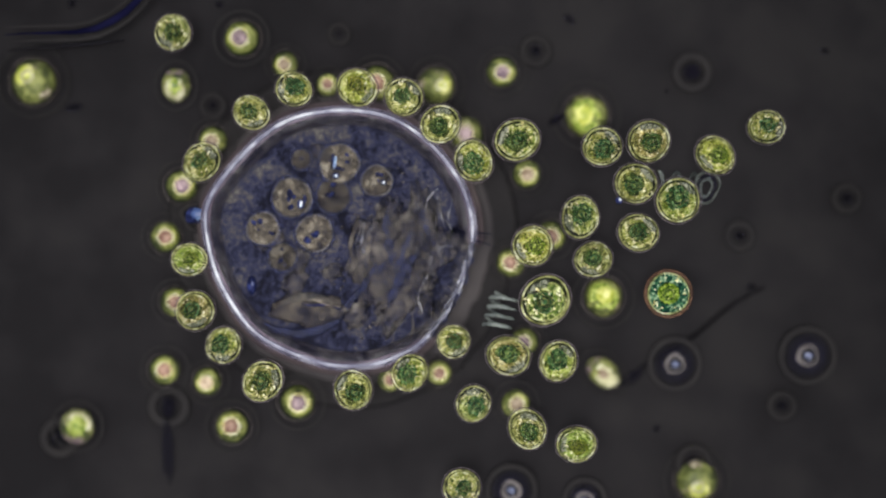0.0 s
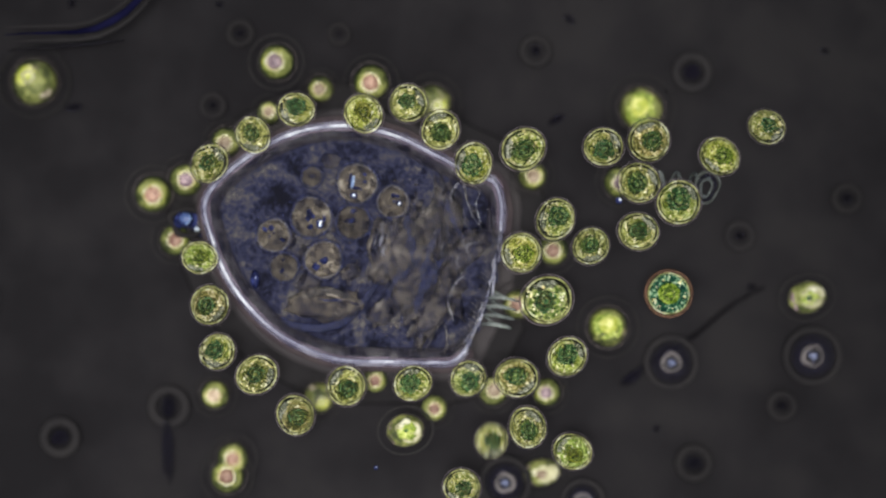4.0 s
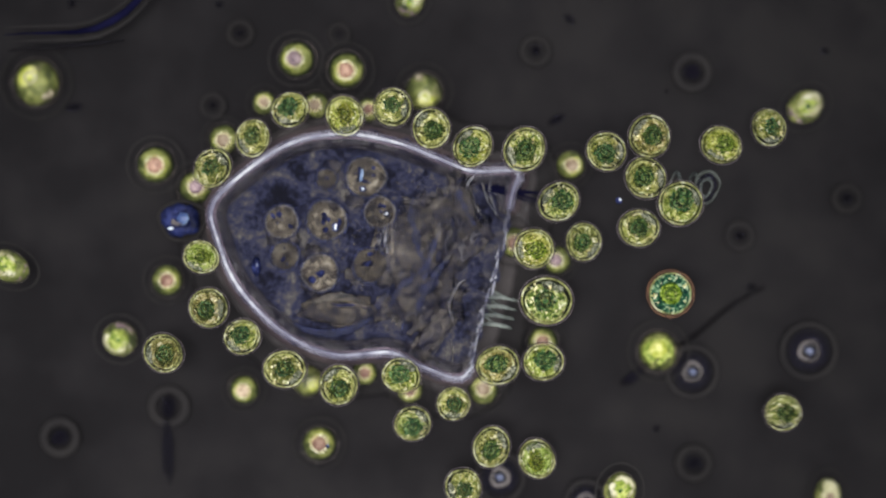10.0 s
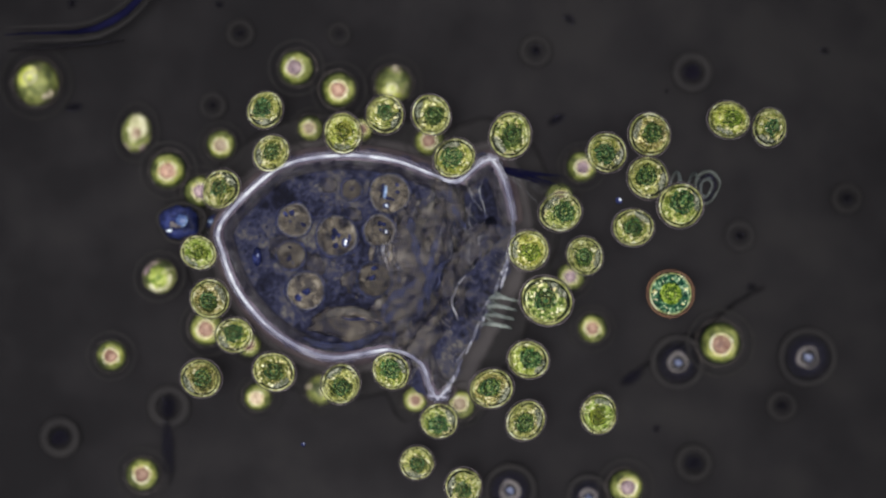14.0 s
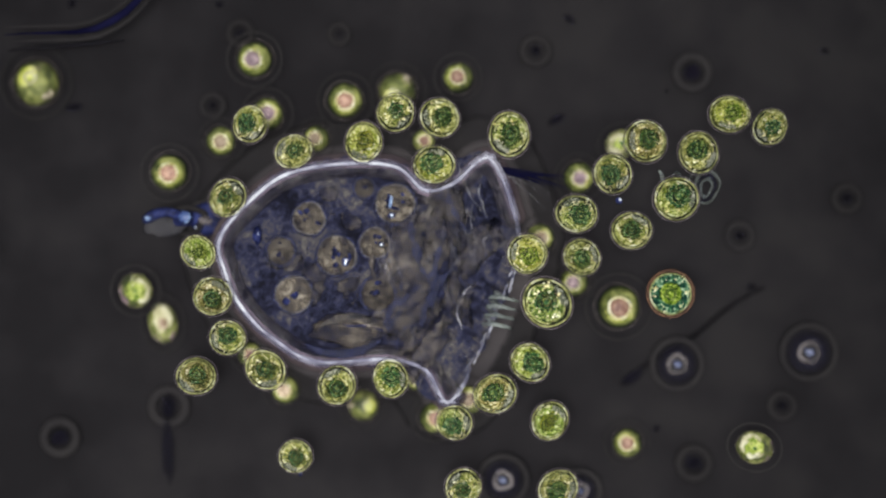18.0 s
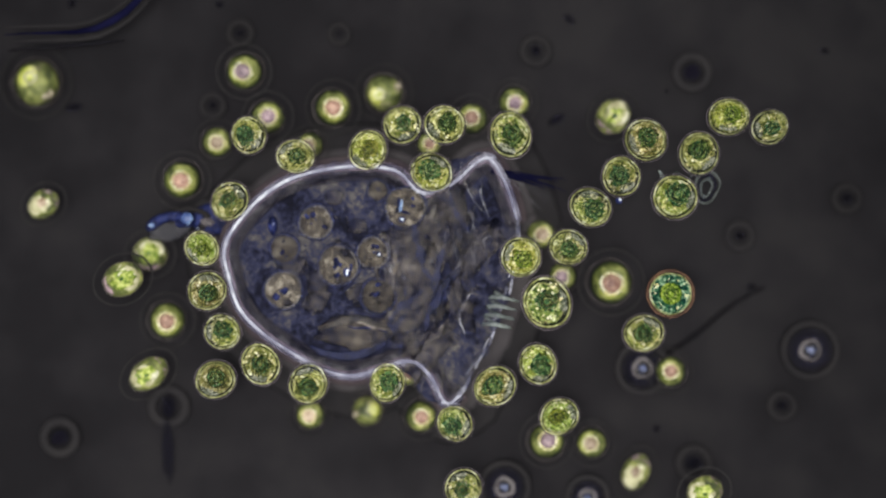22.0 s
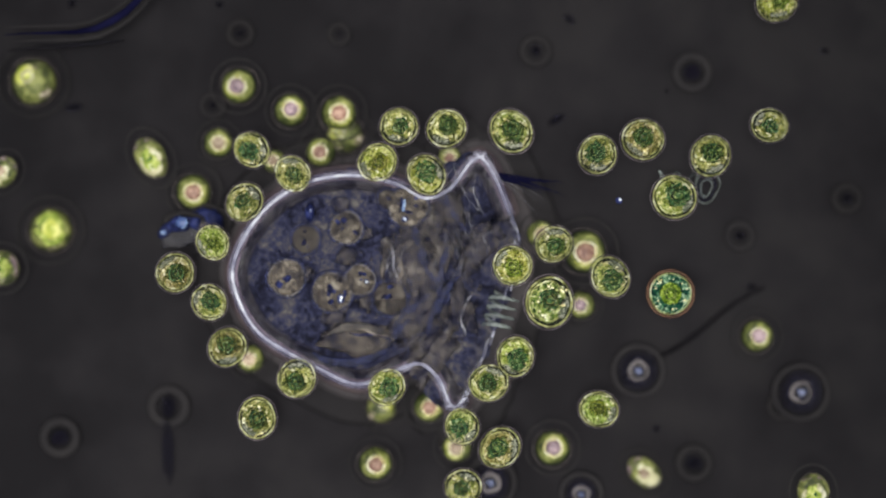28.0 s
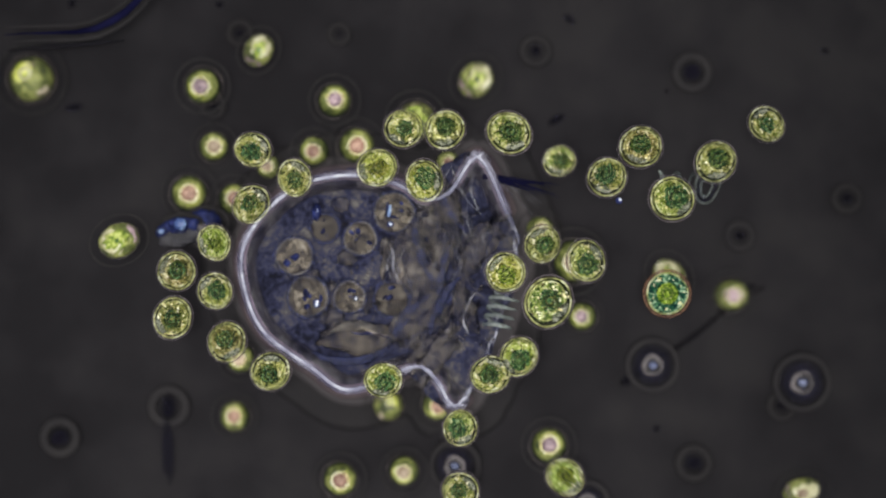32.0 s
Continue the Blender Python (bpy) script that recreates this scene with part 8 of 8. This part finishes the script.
    keys.append((32, outline([(-0.474, 0.001), (-0.414, 0.095), (-0.327, 0.155), (-0.22, 0.175), (-0.113, 0.155), (-0.046, 0.119), (0.015, 0.135), (0.082, 0.216), (0.142, 0.108), (0.175, -0.012), (0.122, -0.2), (0.037, -0.367), (-0.019, -0.307), (-0.072, -0.28), (-0.22, -0.333), (-0.313, -0.28), (-0.421, -0.2), (-0.467, -0.106)])))
    move_body(keys)
    glide(VAC[0], 0.272, [(0, -0.246, 0.202), (1, -0.216, 0.173), (1.53, -0.209, 0.167), (1.65, -0.25, 0.206), (2, -0.25, 0.206), (3, -0.229, 0.181), (6, -0.182, 0.139), (6.93, -0.182, 0.139), (7, -0.22, 0.189), (7.1, -0.236, 0.217), (8, -0.222, 0.19), (9, -0.205, 0.182), (10, -0.183, 0.171), (11, -0.161, 0.165), (12, -0.143, 0.153), (13, -0.13, 0.141), (14, -0.127, 0.131), (17, -0.119, 0.11), (19, -0.108, 0.106), (21, -0.094, 0.099), (23, -0.086, 0.098), (25, -0.079, 0.095), (28, -0.083, 0.099), (30, -0.102, 0.092), (32, -0.117, 0.087)])
    glide(VAC[1], 0.272, [(0, -0.358, 0.122), (1, -0.328, 0.094), (1.53, -0.323, 0.088), (1.65, -0.359, 0.104), (2, -0.359, 0.104), (3, -0.338, 0.087), (6, -0.289, 0.071), (6.93, -0.289, 0.071), (7, -0.333, 0.088), (7.1, -0.329, 0.107), (8, -0.316, 0.08), (9, -0.292, 0.071), (10, -0.276, 0.068), (11, -0.264, 0.067), (12, -0.261, 0.056), (13, -0.263, 0.043), (14, -0.252, 0.031), (17, -0.254, -0.004), (19, -0.25, -0.023), (21, -0.253, -0.032), (23, -0.244, -0.048), (25, -0.253, -0.068), (28, -0.263, -0.102), (30, -0.273, -0.108), (32, -0.32, -0.113)])
    glide(VAC[2], 0.272, [(0, -0.157, 0.161), (1, -0.123, 0.133), (1.53, -0.118, 0.127), (1.65, -0.173, 0.149), (2, -0.173, 0.149), (3, -0.146, 0.134), (6, -0.104, 0.086), (6.93, -0.104, 0.086), (7, -0.166, 0.129), (7.1, -0.174, 0.15), (8, -0.161, 0.123), (9, -0.151, 0.114), (10, -0.15, 0.087), (11, -0.145, 0.076), (12, -0.143, 0.066), (13, -0.151, 0.054), (14, -0.151, 0.044), (17, -0.162, 0.017), (19, -0.162, 0.011), (21, -0.167, -0.003), (23, -0.167, -0.015), (25, -0.178, -0.032), (28, -0.197, -0.074), (30, -0.202, -0.09), (32, -0.222, -0.114)])
    glide(VAC[3], 0.272, [(0, -0.427, 0.048), (1, -0.403, 0.035), (1.53, -0.399, 0.032), (1.65, -0.435, 0.032), (2, -0.435, 0.032), (3, -0.418, 0.027), (6, -0.391, 0.046), (6.93, -0.391, 0.046), (7, -0.421, 0.055), (7.1, -0.434, 0.082), (8, -0.421, 0.055), (9, -0.398, 0.055), (10, -0.382, 0.064), (11, -0.378, 0.076), (12, -0.367, 0.076), (13, -0.36, 0.072), (14, -0.352, 0.068), (17, -0.329, 0.072), (19, -0.308, 0.072), (21, -0.304, 0.068), (23, -0.295, 0.06), (25, -0.269, 0.07), (28, -0.229, 0.05), (30, -0.21, 0.044), (32, -0.196, 0.025)])
    glide(VAC[4], 0.272, [(0, -0.304, 0.037), (1, -0.269, 0.005), (1.53, -0.264, 0.001), (1.65, -0.325, -0.007), (2, -0.325, -0.007), (3, -0.291, -0.013), (6, -0.28, -0.043), (6.93, -0.28, -0.043), (7, -0.316, -0.039), (7.1, -0.331, -0.023), (8, -0.317, -0.05), (9, -0.297, -0.052), (10, -0.292, -0.056), (11, -0.299, -0.066), (12, -0.307, -0.078), (13, -0.32, -0.088), (14, -0.325, -0.099), (17, -0.351, -0.11), (19, -0.358, -0.103), (21, -0.378, -0.1), (23, -0.378, -0.094), (25, -0.378, -0.092), (28, -0.371, -0.068), (30, -0.362, -0.044), (32, -0.352, -0.017)])
    glide(VAC[5], 0.272, [(0, -0.38, -0.019), (1, -0.356, -0.039), (1.53, -0.354, -0.042), (1.65, -0.407, -0.055), (2, -0.407, -0.055), (3, -0.376, -0.052), (6, -0.378, -0.031), (6.93, -0.378, -0.031), (7, -0.4, -0.032), (7.1, -0.415, 0), (8, -0.402, -0.027), (9, -0.384, -0.031), (10, -0.374, -0.016), (11, -0.368, -0.003), (12, -0.363, -0.007), (13, -0.367, -0.009), (14, -0.36, -0.015), (17, -0.378, -0.011), (19, -0.387, 0), (21, -0.383, 0), (23, -0.368, 0), (25, -0.356, 0), (28, -0.325, 0.023), (30, -0.312, 0.039), (32, -0.28, 0.05)])
    glide(VAC[6], 0.272, [(0, -0.336, 0.212), (1, -0.311, 0.186), (1.53, -0.305, 0.181), (1.65, -0.338, 0.201), (2, -0.338, 0.201), (3, -0.327, 0.178), (6, -0.292, 0.167), (6.93, -0.292, 0.167), (7, -0.313, 0.189), (7.1, -0.316, 0.216), (8, -0.303, 0.189), (9, -0.288, 0.173), (10, -0.276, 0.166), (11, -0.254, 0.165), (12, -0.237, 0.161), (13, -0.228, 0.15), (14, -0.217, 0.141), (17, -0.19, 0.143), (19, -0.182, 0.145), (21, -0.163, 0.141), (25, -0.139, 0.131), (32, -0.123, 0.092)])
    glide(VAC[7], 0.272, [(0, -0.26, 0.125), (1, -0.23, 0.088), (1.53, -0.226, 0.084), (1.65, -0.28, 0.119), (2, -0.28, 0.119), (3, -0.246, 0.092), (6, -0.193, 0.042), (6.93, -0.193, 0.042), (7, -0.24, 0.055), (7.1, -0.253, 0.028), (8, -0.24, 0.001), (9, -0.204, -0.005), (10, -0.173, -0.039), (13, -0.166, -0.063), (17, -0.155, -0.106), (19, -0.155, -0.108), (23, -0.153, -0.113), (28, -0.126, -0.117), (32, -0.123, -0.119)])
    glide(nucleus, 0.272, [(0, -0.32, -0.146), (1, -0.287, -0.139), (1.53, -0.28, -0.139), (1.65, -0.34, -0.139), (2, -0.34, -0.139), (3, -0.293, -0.129), (6, -0.276, -0.149), (6.93, -0.276, -0.149), (7, -0.307, -0.139), (8, -0.289, -0.139), (9, -0.26, -0.139), (10, -0.25, -0.146), (12, -0.236, -0.157), (13, -0.226, -0.166), (14, -0.226, -0.179), (17, -0.226, -0.193), (19, -0.217, -0.197), (23, -0.209, -0.2), (25, -0.204, -0.202), (28, -0.206, -0.216), (30, -0.2, -0.22), (32, -0.206, -0.213)])
    glide(crystal, 0.272, [(0, -0.454, -0.086), (1, -0.427, -0.083), (1.53, -0.427, -0.083), (1.65, -0.465, -0.103), (2, -0.465, -0.103), (3, -0.441, -0.092), (6, -0.461, -0.046), (6.93, -0.461, -0.046), (7, -0.461, -0.059), (9, -0.441, -0.066), (10, -0.443, -0.042), (11, -0.441, -0.028), (13, -0.445, -0.015), (14, -0.441, -0.019), (17, -0.441, 0.021), (19, -0.437, 0.039), (21, -0.414, 0.052), (23, -0.394, 0.058), (25, -0.363, 0.068), (28, -0.316, 0.087), (32, -0.3, 0.087)])
    glide(foot, 0.23, [(0, -0.588, 0.079), (1, -0.615, 0.071), (1.53, -0.615, 0.071), (1.65, -0.592, 0.08), (2, -0.588, 0.082), (3, -0.615, 0.071), (6, -0.615, 0.066), (6.93, -0.615, 0.066), (7.1, -0.588, 0.071), (8, -0.601, 0.071), (10, -0.621, 0.068), (12, -0.624, 0.064), (14, -0.624, 0.063), (17, -0.619, 0.074), (19, -0.615, 0.068), (22, -0.612, 0.068), (25, -0.619, 0.066), (28, -0.624, 0.058), (32, -0.628, 0.055)])
    glide(tuft, 0.255, [(0, -0.059, 0.055), (6, -0.032, 0.055), (6.93, -0.032, 0.055), (7, -0.086, 0.055), (9, 0.021, 0.082), (10, 0.088, 0.149), (11, 0.115, 0.182), (13, 0.118, 0.189), (14, 0.115, 0.192), (17, 0.118, 0.192), (19, 0.118, 0.189), (25, 0.108, 0.182), (28, 0.104, 0.178), (32, 0.095, 0.173)])
    glide(wanderer, 0.3, [(0, -0.113, -0.621), (1, -0.126, -0.615), (2, -0.145, -0.579), (3, -0.151, -0.569), (6, -0.19, -0.411), (8, -0.23, -0.447), (10, -0.273, -0.467), (12, -0.329, -0.454), (14, -0.331, -0.463), (17, -0.335, -0.443), (19, -0.34, -0.621), (32, -0.34, -0.621)])
    walk(lobe, [(0, pose(0.055, 0, -0.07)), (3.5, pose(0.055, 0, -0.07)), (5.5, pose(0.03, 0, -0.05)), (6.93, pose(0.03, 0, -0.05)), (7.2, pose(0.05, 0, -0.07)), (8, pose(0.01, 0, -0.012)), (9, pose(0, 0, -0.006)), (14, pose(0, 0, -0.006)), (17, pose(0.055, 0, -0.07)), (32, pose(0.055, 0, -0.07))])
    walk(tail, [(0, pose(0.16, 0, -0.07)), (14, pose(0.16, 0, -0.07)), (16.8, pose(0.006, 0, 0)), (21, pose(0.004, 0, 0, 0, 0, 4)), (23, pose(0.012, 0, 0, 0, 0, 16)), (25, pose(0.012, -0.002, 0, 0, 0, 22)), (28, pose(0.045, 0, -0.02, 0, 0, 14)), (32, pose(0.045, 0, -0.02, 0, 0, 10))])
    glide(BEADS[0], 0.1, [(0, 0.865, -0.253), (1, 0.865, -0.242), (2, 0.863, -0.213), (3, 0.871, -0.256), (6, 0.879, -0.242), (7, 0.871, -0.237), (8, 0.871, -0.26), (9, 0.865, -0.264), (10, 0.868, -0.242), (11, 0.879, -0.267), (12, 0.876, -0.242), (13, 0.863, -0.233), (14, 0.865, -0.257), (17, 0.868, -0.253), (18, 0.868, -0.245), (19, 0.868, -0.224), (20, 0.871, -0.248), (21, 0.868, -0.237), (22, 0.871, -0.24), (23, 0.865, -0.22), (24, 0.854, -0.179), (25, 0.849, -0.175), (28, 0.849, -0.34), (29, 0.871, -0.304), (30, 0.863, -0.309), (31, 0.849, -0.32), (32, 0.852, -0.317)])
    glide(BEADS[1], 0.1, [(0, 0.55, -0.273), (2, 0.561, -0.276), (3, 0.541, -0.269), (6, 0.546, -0.271), (7, 0.557, -0.256), (9, 0.591, -0.293), (10, 0.591, -0.291), (11, 0.541, -0.269), (12, 0.561, -0.273), (13, 0.577, -0.277), (14, 0.557, -0.269), (17, 0.573, -0.28), (19, 0.537, -0.267), (20, 0.564, -0.275), (22, 0.473, -0.283), (23, 0.497, -0.273), (24, 0.553, -0.273), (25, 0.541, -0.269), (28, 0.463, -0.289), (29, 0.463, -0.293), (30, 0.474, -0.28), (31, 0.49, -0.28), (32, 0.497, -0.276)])
    glide(BEADS[2], 0.1, [(0, 0.162, -0.572), (3, 0.139, -0.542), (6, 0.171, -0.588), (9, 0.155, -0.558), (10, 0.135, -0.541), (11, 0.151, -0.554), (13, 0.162, -0.572), (14, 0.159, -0.572), (17, 0.162, -0.575), (18, 0.142, -0.548), (19, 0.135, -0.537), (20, 0.145, -0.554), (22, 0.146, -0.564), (23, 0.135, -0.542), (25, 0.129, -0.537), (28, 0.113, -0.554), (29, 0.129, -0.577), (30, 0.113, -0.561), (31, 0.008, -0.548), (32, 0.028, -0.514)])
    glide(BEADS[3], 0.1, [(0, 0.336, -0.595), (8, 0.329, -0.599), (12, 0.35, -0.595), (19, 0.323, -0.572), (22, 0.343, -0.588), (25, 0.323, -0.575), (32, 0.343, -0.601)])


motions()
